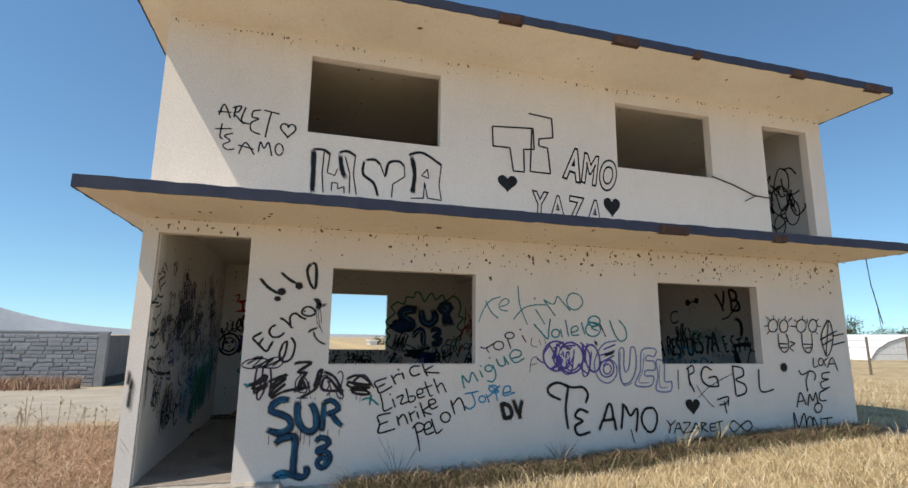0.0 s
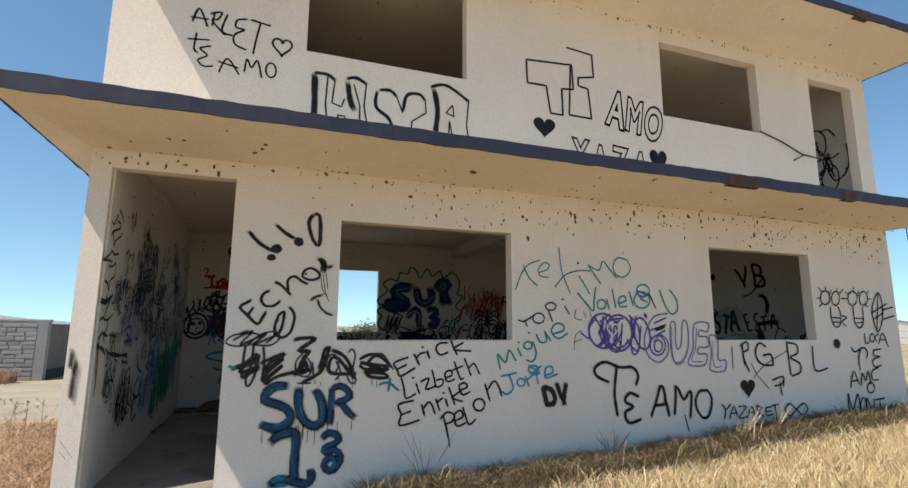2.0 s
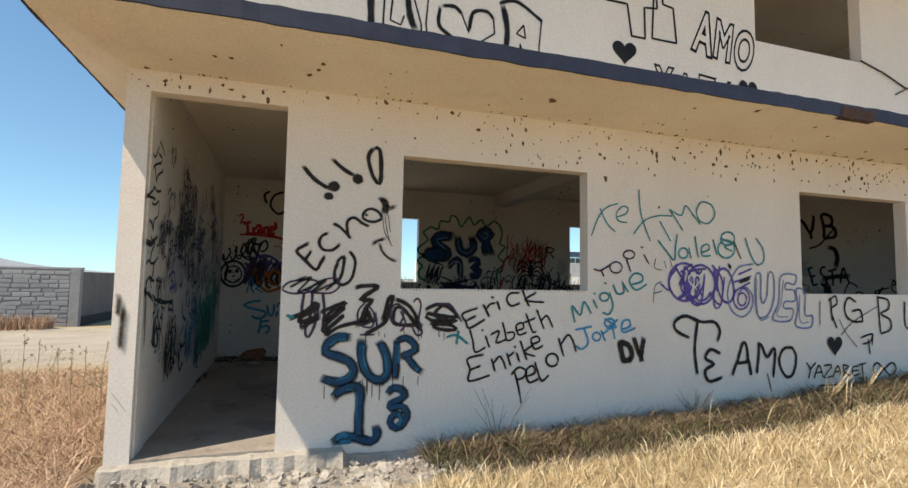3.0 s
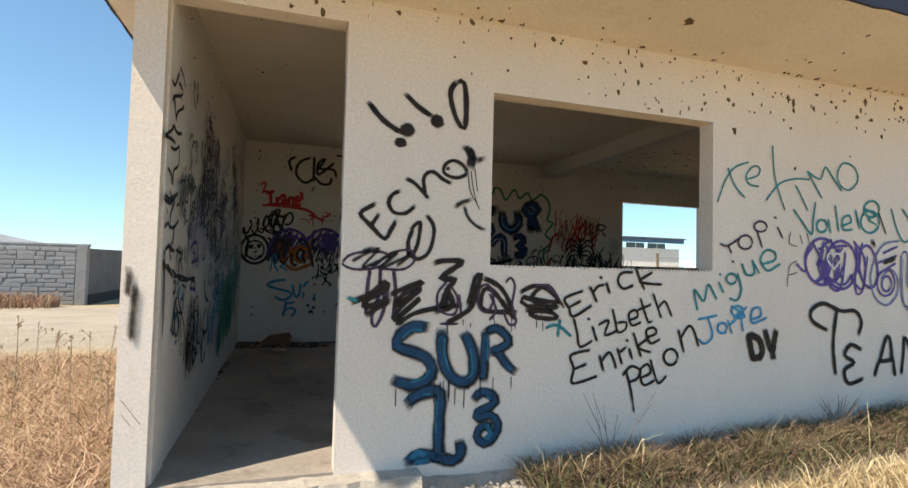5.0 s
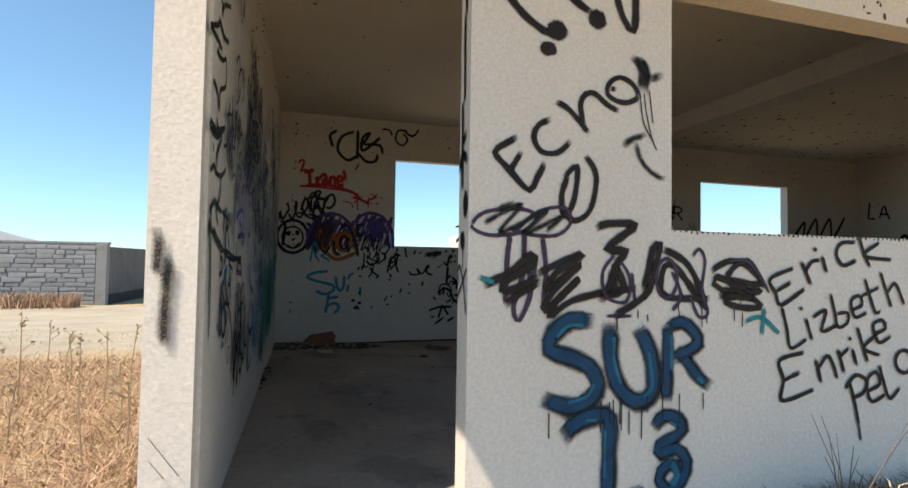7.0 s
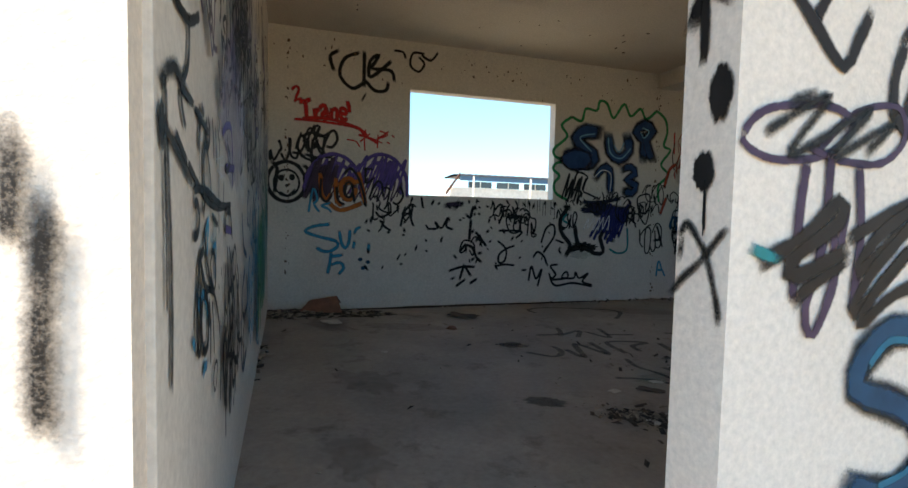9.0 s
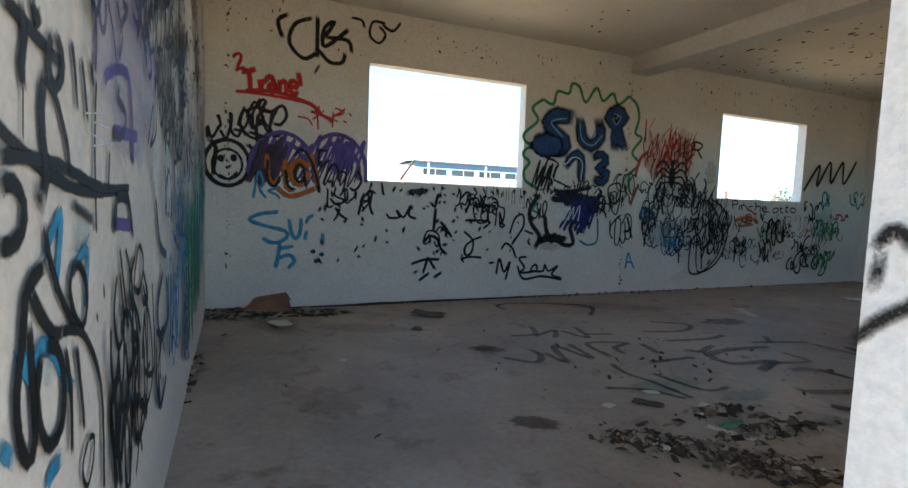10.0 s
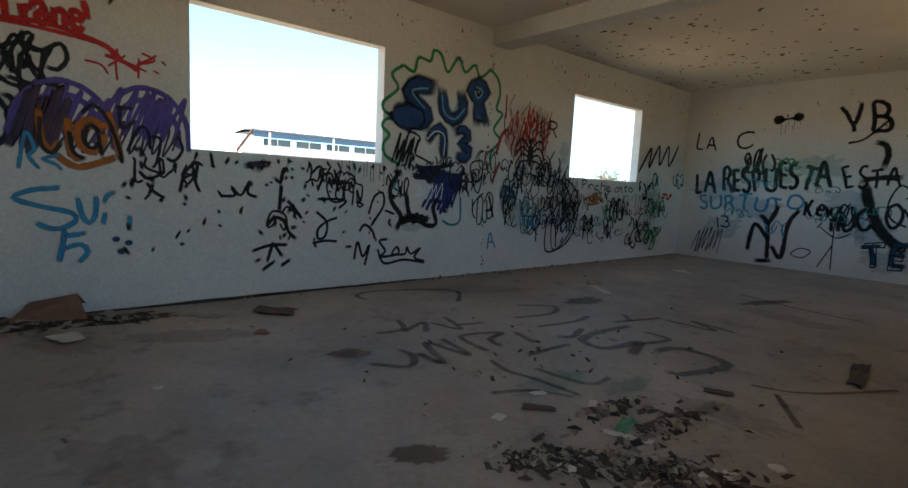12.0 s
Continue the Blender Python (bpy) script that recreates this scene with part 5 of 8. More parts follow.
strokes(upper, "black", 0.022, [(-1.333, 4.358), (-1.123, 4.385)], [(-1.249, 4.442), (-1.262, 4.263), (-1.223, 4.227)], [(-1.104, 4.323), (-1.207, 4.277), (-1.137, 4.213), (-1.217, 4.148), (-1.162, 4.090), (-1.072, 4.108)], [(-1.017, 4.050), (-0.945, 4.212), (-0.824, 4.056)], [(-1.034, 4.169), (-0.830, 4.128)], [(-0.777, 4.094), (-0.759, 4.243), (-0.709, 4.159), (-0.656, 4.247), (-0.606, 4.064)], [(-0.466, 4.146), (-0.485, 4.099), (-0.518, 4.083), (-0.551, 4.105), (-0.568, 4.154), (-0.562, 4.209), (-0.534, 4.243), (-0.499, 4.240), (-0.472, 4.201), (-0.466, 4.146)], label="thin black sprayed words")
# tall block letters, black on their shaded side
strokes(upper, "black", 0.075, [(-0.054, 3.615), (-0.056, 3.901), (-0.066, 4.200)], [(0.294, 4.173), (0.319, 3.990), (0.373, 3.845)], [(1.299, 4.268), (1.348, 4.011), (1.322, 3.732)], label="solid black shading of the block letters", name="graffiti_shading")
strokes(upper, "black", 0.045, [(-0.075, 4.224), (0.072, 4.224), (0.153, 4.166)], [(0.276, 4.213), (0.385, 4.243), (0.500, 4.187)], [(0.624, 4.124), (0.616, 3.936), (0.766, 3.816), (0.830, 3.637)], [(0.647, 4.144), (0.777, 4.158), (0.853, 4.089)], [(0.932, 3.951), (0.975, 4.136), (1.124, 4.170), (1.194, 4.099)], [(1.256, 4.289), (1.460, 4.339), (1.742, 4.183)], label="solid black shading of the block letters", name="graffiti_shading")
strokes(upper, "black", 0.02, [(0.152, 4.174), (0.128, 3.904), (0.231, 3.873), (0.264, 3.976)], [(0.500, 4.196), (0.480, 3.923), (0.534, 3.627)], [(0.196, 3.646), (0.197, 3.770), (0.275, 3.769), (0.279, 3.687), (0.363, 3.728), (0.368, 3.629)], [(0.073, 4.199), (0.060, 3.880), (0.090, 3.620)], [(0.358, 4.163), (0.433, 3.918), (0.439, 3.635)], label="thin black outline of the block letters", straight=True)
strokes(upper, "black", 0.02, [(0.853, 4.089), (0.925, 3.916), (0.951, 4.108)], [(1.194, 4.099), (1.206, 3.953), (1.036, 3.825), (1.026, 3.629)], [(1.742, 4.192), (1.712, 3.872), (1.751, 3.649), (1.544, 3.665), (1.496, 3.895), (1.485, 3.660), (1.291, 3.643)], [(1.535, 4.100), (1.451, 3.995), (1.555, 3.961), (1.535, 4.100)], label="thin black outline of the block letters", straight=True)
strokes(upper, "black", 0.03, [(2.539, 4.892), (2.548, 4.575), (2.823, 4.579), (2.877, 4.212), (3.059, 4.212), (3.054, 4.577), (3.23, 4.598), (3.216, 4.942), (2.539, 4.892)], [(3.141, 5.184), (3.541, 5.15), (3.554, 4.829), (3.312, 4.78), (3.31, 4.665), (3.459, 4.644), (3.499, 4.229), (3.156, 4.231), (3.196, 4.939)], label="thin black block letters in outline", wobble=0.05, straight=True)
word(upper, "black", "AMO", (3.699, 4.23), (4.645, 4.053), 0.50, 0.04, outline=0.026, loose=0.4, gap=0.02, label="thin black block letters in outline")
word(upper, "black", "YAZA", (3.145, 3.532), (4.385, 3.44), 0.42, 0.03, outline=0.024, loose=0.4, gap=0.02, label="thin black block letters in outline")
heart(upper, "black", *(2.781, 4.018), 0.32, 0.30)
heart(upper, "black", *(4.568, 3.795), 0.30, 0.36)
for i, c in enumerate((3, 8, 12, 19)):
    tag(up_right, "black", 0.035, 7.25 + 0.1 * i, 3.95 + 0.2 * i, 8.15, 4.5 + 0.25 * i, 3, c)
strokes(up_right, "black", 0.03, ring(7.85, 4.5, 0.2, 0.3), ring(7.6, 4.2, 0.15, 0.25), ring(7.9, 4.0, 0.12, 0.2))

# ---- writing on the door reveal and side wall ----
strokes(jamb, "black", 0.05, [(6.93, 1.62), (7.0, 1.66), (7.04, 1.58)], [(6.95, 1.75), (7.02, 1.7)], name="graffiti_line", label="black spray on the door reveal")
blob(jamb, "black", 6.950, 1.429, 0.032, 0.064)
blob(jamb, "black", 6.986, 1.268, 0.032, 0.044)
drips(jamb, "black", 6.976, 7.016, 1.240, 4, 0.12, 0.005)
strokes(jamb, "mist", 0.03, [(7.046, 1.127), (7.032, 1.154), (7.016, 1.150), (6.993, 1.122), (6.971, 1.093), (6.953, 1.049), (6.935, 0.995), (6.922, 0.940)], [(7.067, 0.987), (7.039, 1.025), (6.989, 1.067), (6.945, 1.116), (6.918, 1.150)], [(7.044, 1.127), (7.041, 1.067)], label="soft black sprayed letter on the door reveal")
strokes(jamb, "black", 0.03, [(6.98, 1.9), (6.99, 2.3)], [(7.0, 1.5), (7.01, 1.9)], [(6.97, 2.3), (6.99, 2.6)])
strokes(pier, "mist", 0.034, [(7.025, 1.377), (7.046, 1.349), (7.05, 1.296), (7.062, 1.224), (7.074, 1.14), (7.081, 1.059), (7.083, 0.949), (7.075, 0.84)], label="broad soft black spray strokes")
strokes(pier, "mist", 0.05, [(7.001, 1.311), (7.027, 1.294), (7.084, 1.281), (7.189, 1.25), (7.309, 1.207)], [(7.018, 1.372), (7.111, 1.407), (7.175, 1.403), (7.298, 1.374)], [(7.018, 1.372), (7.039, 1.359)], label="broad soft black spray strokes")
strokes(pier, "mist", 0.024, [(7.036, 1.255), (7.038, 1.185), (7.041, 1.092), (7.042, 0.989)])
blob(pier, "mist", *(7.016, 1.295), 0.02, 0.045)
strokes(pier, "black", 0.026, [(7.226, 2.592), (7.343, 2.560), (7.414, 2.510)], [(7.019, 2.438), (7.098, 2.429), (7.203, 2.541)], [(7.201, 2.481), (7.329, 2.467), (7.303, 2.423), (7.099, 2.357), (7.048, 2.311)], [(7.099, 2.357), (7.127, 2.304), (7.175, 2.235)], [(7.392, 2.364), (7.213, 2.287), (7.178, 2.223)], [(7.123, 2.184), (7.072, 2.136), (6.905, 2.063), (6.971, 2.069), (7.086, 2.078), (7.180, 2.075)], [(7.125, 2.176), (7.228, 2.154), (7.362, 2.180)], label="thin black vertical scrawl")
strokes(pier, "black", 0.026, [(7.066, 2.031), (7.128, 2.027), (7.220, 2.044), (7.298, 2.076), (7.315, 2.003), (7.294, 1.948), (7.174, 1.893), (7.164, 1.802)], [(7.012, 1.885), (7.104, 1.864), (7.164, 1.802)], [(6.967, 1.715), (7.080, 1.705), (7.170, 1.708), (7.319, 1.767)], label="thin black vertical scrawl")
strokes(pier, "black", 0.028, [(6.949, 1.698), (7.026, 1.685), (7.312, 1.764)], [(7.106, 1.765), (7.144, 1.722), (7.241, 1.707), (7.151, 1.620), (7.136, 1.553)], [(7.027, 1.679), (7.151, 1.688), (7.328, 1.774)], [(6.995, 1.520), (7.079, 1.553), (7.140, 1.532), (7.261, 1.539), (7.389, 1.591)], label="thin black vertical scrawl")
strokes(pier, "black", 0.024, [(7.260, 1.546), (7.248, 1.454), (7.172, 1.378), (7.215, 1.317)], [(7.170, 1.388), (7.313, 1.381)], [(7.117, 1.298), (7.229, 1.252)], [(7.036, 1.637), (7.055, 1.606)], label="thin black vertical scrawl")
strokes(left, "black", 0.026, [(7.421, 1.393), (7.641, 1.366)], [(7.332, 1.258), (7.580, 1.189), (7.828, 1.166), (8.153, 1.174)], label="thin black scrawl")
# large letters beside the column
strokes(left, "haze", 0.12, [(7.639, 1.120), (7.779, 1.071), (7.735, 1.023)], [(7.493, 0.952), (7.619, 0.879)])
strokes(left, "cyan", 0.0264, [(7.539, 1.075), (7.580, 1.105), (7.625, 1.134), (7.609, 1.076), (7.589, 1.016)], label="light blue sprayed loop")
strokes(left, "cyan", 0.0231, [(7.681, 1.030), (7.737, 1.054), (7.777, 1.055), (7.773, 1.006), (7.749, 0.957)], label="light blue sprayed loop")
strokes(left, "cyan", 0.033, [(7.433, 0.968), (7.459, 0.930), (7.481, 0.915), (7.516, 0.947), (7.578, 0.919), (7.618, 0.870), (7.667, 0.831)], [(7.371, 0.868), (7.402, 0.832)], [(7.523, 0.735), (7.550, 0.747), (7.592, 0.742)], label="light blue spray strokes")
strokes(left, "black", 0.026, [(7.400, 1.206), (7.472, 1.209), (7.589, 1.209), (7.712, 1.197), (7.903, 1.176), (8.206, 1.178)], label="broad black spray bar across the wall")
strokes(left, "black", 0.0297, [(7.480, 1.408), (7.486, 1.367), (7.473, 1.327), (7.476, 1.299)], [(7.522, 1.423), (7.531, 1.403), (7.551, 1.410)], label="broad black sprayed letter")
strokes(left, "black", 0.006, [(7.476, 1.299), (7.470, 1.232)])
strokes(left, "black", 0.0264, [(7.605, 1.402), (7.581, 1.369), (7.587, 1.337), (7.613, 1.325), (7.647, 1.349), (7.647, 1.385), (7.620, 1.409)], label="black sprayed loop")
strokes(left, "black", 0.033, [(7.561, 1.331), (7.545, 1.288), (7.546, 1.240), (7.561, 1.191), (7.539, 1.158)], label="broad black sprayed letter")
strokes(left, "black", 0.0198, [(7.561, 1.331), (7.611, 1.307), (7.640, 1.276), (7.668, 1.233), (7.671, 1.195)], [(7.703, 1.418), (7.720, 1.374), (7.729, 1.307)], [(7.767, 1.405), (7.782, 1.357), (7.797, 1.297)], [(7.829, 1.414), (7.847, 1.369)], label="tall black sprayed strokes")
strokes(left, "black", 0.0165, [(7.870, 1.540), (7.879, 1.477), (7.864, 1.406)], [(7.990, 1.581), (8.044, 1.523), (8.070, 1.465)], [(8.083, 1.612), (8.146, 1.551), (8.105, 1.486)], [(7.871, 1.385), (7.847, 1.258), (7.846, 1.088)], [(7.980, 1.258), (7.961, 1.169)], label="tall thin black strokes")
strokes(left, "purple", 0.034, [(7.948, 1.410), (8.070, 1.454), (8.214, 1.468), (8.258, 1.402), (8.271, 1.250)], [(8.026, 1.305), (8.342, 1.325)], [(8.027, 1.096), (8.231, 1.079)], label="purple sprayed outline")
strokes(left, "veil", 0.12, [(8.305, 1.331), (8.354, 1.238)])
strokes(left, "black", 0.0281, [(8.100, 1.417), (8.084, 1.388), (8.167, 1.366), (8.164, 1.330), (8.090, 1.299), (8.032, 1.306)], label="black sprayed curve")
strokes(left, "white", 0.005, [(7.778, 1.310), (7.953, 1.335)], [(7.796, 1.280), (7.969, 1.269)], [(7.815, 1.253), (8.030, 1.281)], [(7.893, 1.355), (7.908, 1.181)], [(7.841, 1.302), (7.996, 1.307)], label="thin white scribble over the black")
strokes(left, "black", 0.0363, [(8.044, 1.150), (8.007, 1.078)], [(8.045, 1.156), (8.188, 1.148), (8.246, 1.047)], label="black sprayed block letter")
strokes(left, "black", 0.03, [(7.397, 1.171), (7.432, 1.176), (7.464, 1.150), (7.455, 1.113), (7.416, 1.098), (7.391, 1.101)], label="heavy black sprayed ring")
strokes(left, "mist", 0.034, [(7.513, 1.181), (7.532, 1.131)], [(7.674, 1.148), (7.825, 1.110)])
strokes(left, "black", 0.0231, [(7.543, 1.116), (7.552, 1.082), (7.587, 1.025), (7.658, 0.955), (7.725, 0.914)], [(7.699, 1.043), (7.656, 1.014), (7.675, 0.961), (7.726, 0.924), (7.760, 0.954), (7.753, 1.009), (7.699, 1.043)], label="large looping black spray tag")
strokes(left, "black", 0.0297, [(7.538, 1.058), (7.490, 1.048), (7.457, 1.023), (7.442, 0.966), (7.419, 0.914), (7.423, 0.852), (7.449, 0.809), (7.478, 0.827), (7.473, 0.918), (7.470, 0.989)], [(7.515, 0.937), (7.488, 0.888), (7.506, 0.823), (7.540, 0.790), (7.597, 0.801), (7.612, 0.872), (7.579, 0.928), (7.528, 0.942)], [(7.478, 1.035), (7.509, 0.997), (7.567, 0.953), (7.609, 0.943)], label="large looping black spray tag")
strokes(left, "black", 0.0214, [(7.609, 0.946), (7.725, 0.914), (7.824, 0.825), (7.865, 0.726), (7.866, 0.548)], [(7.622, 0.916), (7.647, 0.830), (7.645, 0.731)], [(7.687, 0.898), (7.715, 0.785), (7.722, 0.738)], label="tall black sprayed strokes")
strokes(left, "black", 0.0148, [(7.748, 0.703), (7.790, 0.691), (7.777, 0.645), (7.733, 0.623), (7.705, 0.671), (7.748, 0.703)], [(7.896, 0.976), (7.899, 0.945)], [(7.833, 0.928), (7.836, 0.909)], label="thin black sprayed loop")
strokes(left, "black", 0.0231, [(8.030, 0.975), (7.991, 0.894), (8.035, 0.802), (8.101, 0.842), (8.063, 0.977)], [(8.068, 1.032), (8.128, 0.895), (8.160, 0.819)], [(8.139, 1.025), (8.211, 0.941), (8.229, 0.844), (8.186, 0.930), (8.277, 0.996)], [(8.336, 1.015), (8.414, 0.964), (8.345, 0.887), (8.253, 0.919), (8.336, 1.015)], [(8.208, 0.895), (8.292, 0.831), (8.345, 0.764)], [(8.398, 0.896), (8.537, 0.740), (8.576, 0.572), (8.481, 0.508), (8.368, 0.532)], label="looping black signature")
strokes(left, "black", 0.0396, [(8.043, 0.743), (7.945, 0.696), (7.965, 0.579), (7.988, 0.482)], [(8.060, 0.695), (8.010, 0.586), (8.040, 0.454)], [(8.199, 0.788), (8.294, 0.747), (8.123, 0.657), (8.038, 0.516)], [(8.290, 0.698), (8.197, 0.566), (8.142, 0.398)], [(8.329, 0.565), (8.397, 0.485), (8.271, 0.468), (8.234, 0.584), (8.329, 0.565)], label="bold black sprayed letters")
strokes(left, "blue", 0.04, [(8.707, 1.144), (8.803, 0.983), (8.996, 0.919)], [(8.879, 0.865), (8.721, 0.760), (8.791, 0.637), (9.057, 0.668), (8.988, 0.826)], [(8.694, 0.619), (8.670, 0.500), (8.770, 0.377), (8.956, 0.427)], label="blue spray scribble")
rr = random.Random(5)
for i in range(70):
    u = rr.uniform(8.35, 12.0)
    w = rr.uniform(0.18, 0.5)
    v = rr.uniform(1.2, 2.4) if u < 9.2 else rr.uniform(0.85, 2.4)
    h = rr.uniform(0.22, 0.6)
    colour = rr.choice(("black", "black", "black", "black", "mist", "purple", "plum", "white"))
    tag(left, colour, rr.uniform(0.015, 0.028), u, v, u + w, v + h, rr.choice((2, 3, 4)), 100 + i)
for i in range(16):
    u = rr.uniform(8.3, 9.6)
    v = rr.uniform(1.25, 2.0)
    tag(left, rr.choice(("black", "black", "mist", "plum")), rr.uniform(0.016, 0.024), u, v, u + rr.uniform(0.2, 0.4), v + rr.uniform(0.2, 0.4), 2, 150 + i)
for i in range(16):
    u = 8.0 + 2.0 * rr.random()
    v = rr.uniform(1.5, 2.0)
    tag(left, rr.choice(("black", "black", "black", "plum")), rr.uniform(0.018, 0.026), u, v, u + rr.uniform(0.4, 0.7), v + rr.uniform(0.25, 0.42), 3, 640 + i)
for i in range(14):
    u = rr.uniform(7.36, 8.5)
    v = rr.uniform(1.42, 1.9)
    tag(left, rr.choice(("black", "black", "black", "plum")), 0.021, u, v, u + rr.uniform(0.15, 0.3), v + rr.uniform(0.22, 0.4), 2, 730 + i)
for i in range(8):
    u = rr.uniform(7.6, 8.7)
    v = rr.uniform(0.32, 0.7)
    tag(left, "black", 0.026, u, v, u + rr.uniform(0.15, 0.3), v + rr.uniform(0.3, 0.45), 2, 760 + i)
for i in range(9):
    u = rr.uniform(7.5, 8.6)
    tag(left, rr.choice(("black", "black", "mist")), 0.024, u, 1.75 + 0.09 * i, u + 0.25, 2.0 + 0.09 * i, 2, 190 + i)
for i in range(20):
    u = rr.uniform(8.85, 9.9)
    v = rr.uniform(0.12, 1.05)
    tag(left, rr.choice(("cyan", "blue", "cyan")), 0.024, u, v, u + rr.uniform(0.2, 0.4), v + rr.uniform(0.25, 0.5), 3, 200 + i)
for i in range(8):
    u = rr.uniform(9.9, 11.3)
    v = rr.uniform(0.35, 1.1)
    tag(left, rr.choice(("green", "teal", "green", "black")), 0.026, u, v, u + rr.uniform(0.3, 0.5), v + rr.uniform(0.3, 0.6), 3, 240 + i)
scribble(left, "green", 0.06, 9.9, 0.3, 11.0, 1.1, 9, 51, 0.1, "tall green spray scribble")
scribble(left, "teal", 0.05, 10.4, 0.5, 11.6, 1.2, 8, 52, 0.2)
blob(left, "moss", 10.6, 0.7, 0.5, 0.4, rough=0.3)
blob(left, "veil", 8.2, 1.5, 0.45, 0.3, rough=0.3)

# ---- writing on the back wall ----
strokes(back, "black", 0.05, [(-1.045, 3.051), (-1.15, 2.974), (-1.105, 2.805)], [(-0.812, 3.051), (-0.982, 2.965), (-1.037, 2.77), (-0.897, 2.628), (-0.769, 2.694)], [(-0.754, 3.078), (-0.756, 2.657)], [(-0.68, 2.878), (-0.578, 3.051), (-0.682, 2.973), (-0.679, 2.782), (-0.431, 2.993)], [(-0.661, 2.88), (-0.429, 2.877), (-0.393, 2.751)], [(-0.744, 2.742), (-0.625, 2.627), (-0.492, 2.641), (-0.461, 2.743)], label="black looping tag high on the wall")
strokes(back, "black", 0.035, [(-0.4, 3.127), (-0.285, 3.117), (-0.256, 3.043)], [(-0.022, 3.127), (-0.161, 3.121), (-0.193, 2.972), (-0.087, 2.906), (-0.019, 3.007), (-0.091, 3.084)], [(-0.057, 3.109), (0.064, 3.058), (0.154, 3.164)])
strokes(back, "mist", 0.04, [(-0.722, 2.597), (-0.786, 2.481)])
word(back, "red", "2", (-1.556, 2.432), (-1.438, 2.456), 0.19, 0.01, label="red sprayed numeral")
word(back, "red", "Trane!", (-1.461, 2.207), (-0.905, 2.244), 0.27, 0.026, gap=0.02, label="red sprayed name")
strokes(back, "red", 0.035, [(-1.544, 2.218), (-1.255, 2.213), (-0.847, 2.172), (-0.749, 2.096)], [(-0.814, 2.091), (-0.683, 2.056), (-0.583, 1.998)], [(-0.603, 2.042), (-0.484, 2.118)], label="red spray underline")
strokes(back, "red", 0.045, [(-1.462, 2.231), (-1.267, 2.251), (-1.059, 2.234), (-0.799, 2.156), (-0.714, 2.077)], label="red spray underline")
strokes(back, "red", 0.02, [(-0.948, 2.025), (-0.842, 2.008), (-0.796, 1.943)], [(-0.728, 2.157), (-0.742, 2.053), (-0.734, 1.907)], [(-0.777, 2.092), (-0.661, 2.059), (-0.524, 2.007)], [(-0.795, 2.007), (-0.672, 2.112)], [(-0.577, 2.107), (-0.585, 1.941)], [(-0.556, 2.153), (-0.462, 2.114), (-0.536, 2.072), (-0.449, 2.155)], [(-0.41, 2.114), (-0.375, 2.081)], [(-0.472, 2.026), (-0.429, 2.004)], label="red spray splashes")
tag(back, "black", 0.034, *(-1.789, 1.688), *(-1.255, 2.074), 5, 62)
tag(back, "black", 0.034, *(-1.525, 1.785), *(-1.069, 2.134), 4, 63)
strokes(back, "black", 0.05, ring(*(-1.626, 1.498), 0.21, 0.23), [(-1.8, 1.724), (-1.731, 1.648), (-1.76, 1.367)], [(-1.447, 1.696), (-1.387, 1.649), (-1.435, 1.539)], label="black sprayed round mask")
strokes(back, "black", 0.03, ring(*(-1.626, 1.485), 0.14, 0.15), [(-1.702, 1.382), (-1.614, 1.336), (-1.53, 1.414)])
blob(back, "black", *(-1.684, 1.539), 0.035, 0.04)
blob(back, "black", *(-1.566, 1.551), 0.035, 0.04)
blob(back, "black", *(-1.626, 1.454), 0.018, 0.018)
for cx in ((-1.095, 1.523), (-0.53, 1.551)):
    strokes(back, "purple", 0.05, [(cx[0] + 0.33 * math.cos(a), cx[1] - 0.1 + 0.42 * math.sin(a)) for a in (-0.2, 0.4, 1.0, 1.57, 2.1, 2.7, 3.3)], [(cx[0] + 0.25 * math.cos(a), cx[1] - 0.1 + 0.32 * math.sin(a)) for a in (-0.2, 0.4, 1.0, 1.57, 2.1, 2.7, 3.3)], label="purple sprayed arches")
    scribble(back, "purple", 0.034, cx[0] - 0.28, cx[1] - 0.1, cx[0] + 0.26, cx[1] + 0.25, 6, int(cx[0] * 10) + 90, 0.4)
    scribble(back, "plum", 0.02, cx[0] - 0.26, cx[1] - 0.22, cx[0] + 0.24, cx[1] + 0.02, 6, int(cx[0] * 10) + 95, 0.4)
scribble(back, "plum", 0.05, *(-1.368, 1.324), *(-1.11, 1.746), 7, 66, 0.3)
scribble(back, "purple", 0.035, *(-0.568, 1.487), *(-0.361, 1.82), 6, 67, 0.3)
strokes(back, "orange", 0.06, [(-1.248, 1.618), (-1.236, 1.379), (-1.178, 1.308), (-1.122, 1.389)], [(-1.072, 1.573), (-1.059, 1.29), (-0.978, 1.241)], ring(*(-0.926, 1.439), 0.09, 0.13), [(-0.804, 1.651), (-0.756, 1.445), (-0.724, 1.257)], [(-1.161, 1.283), (-1.017, 1.183), (-0.76, 1.274)], [(-1.119, 1.479), (-0.774, 1.538)], label="orange sprayed letters")
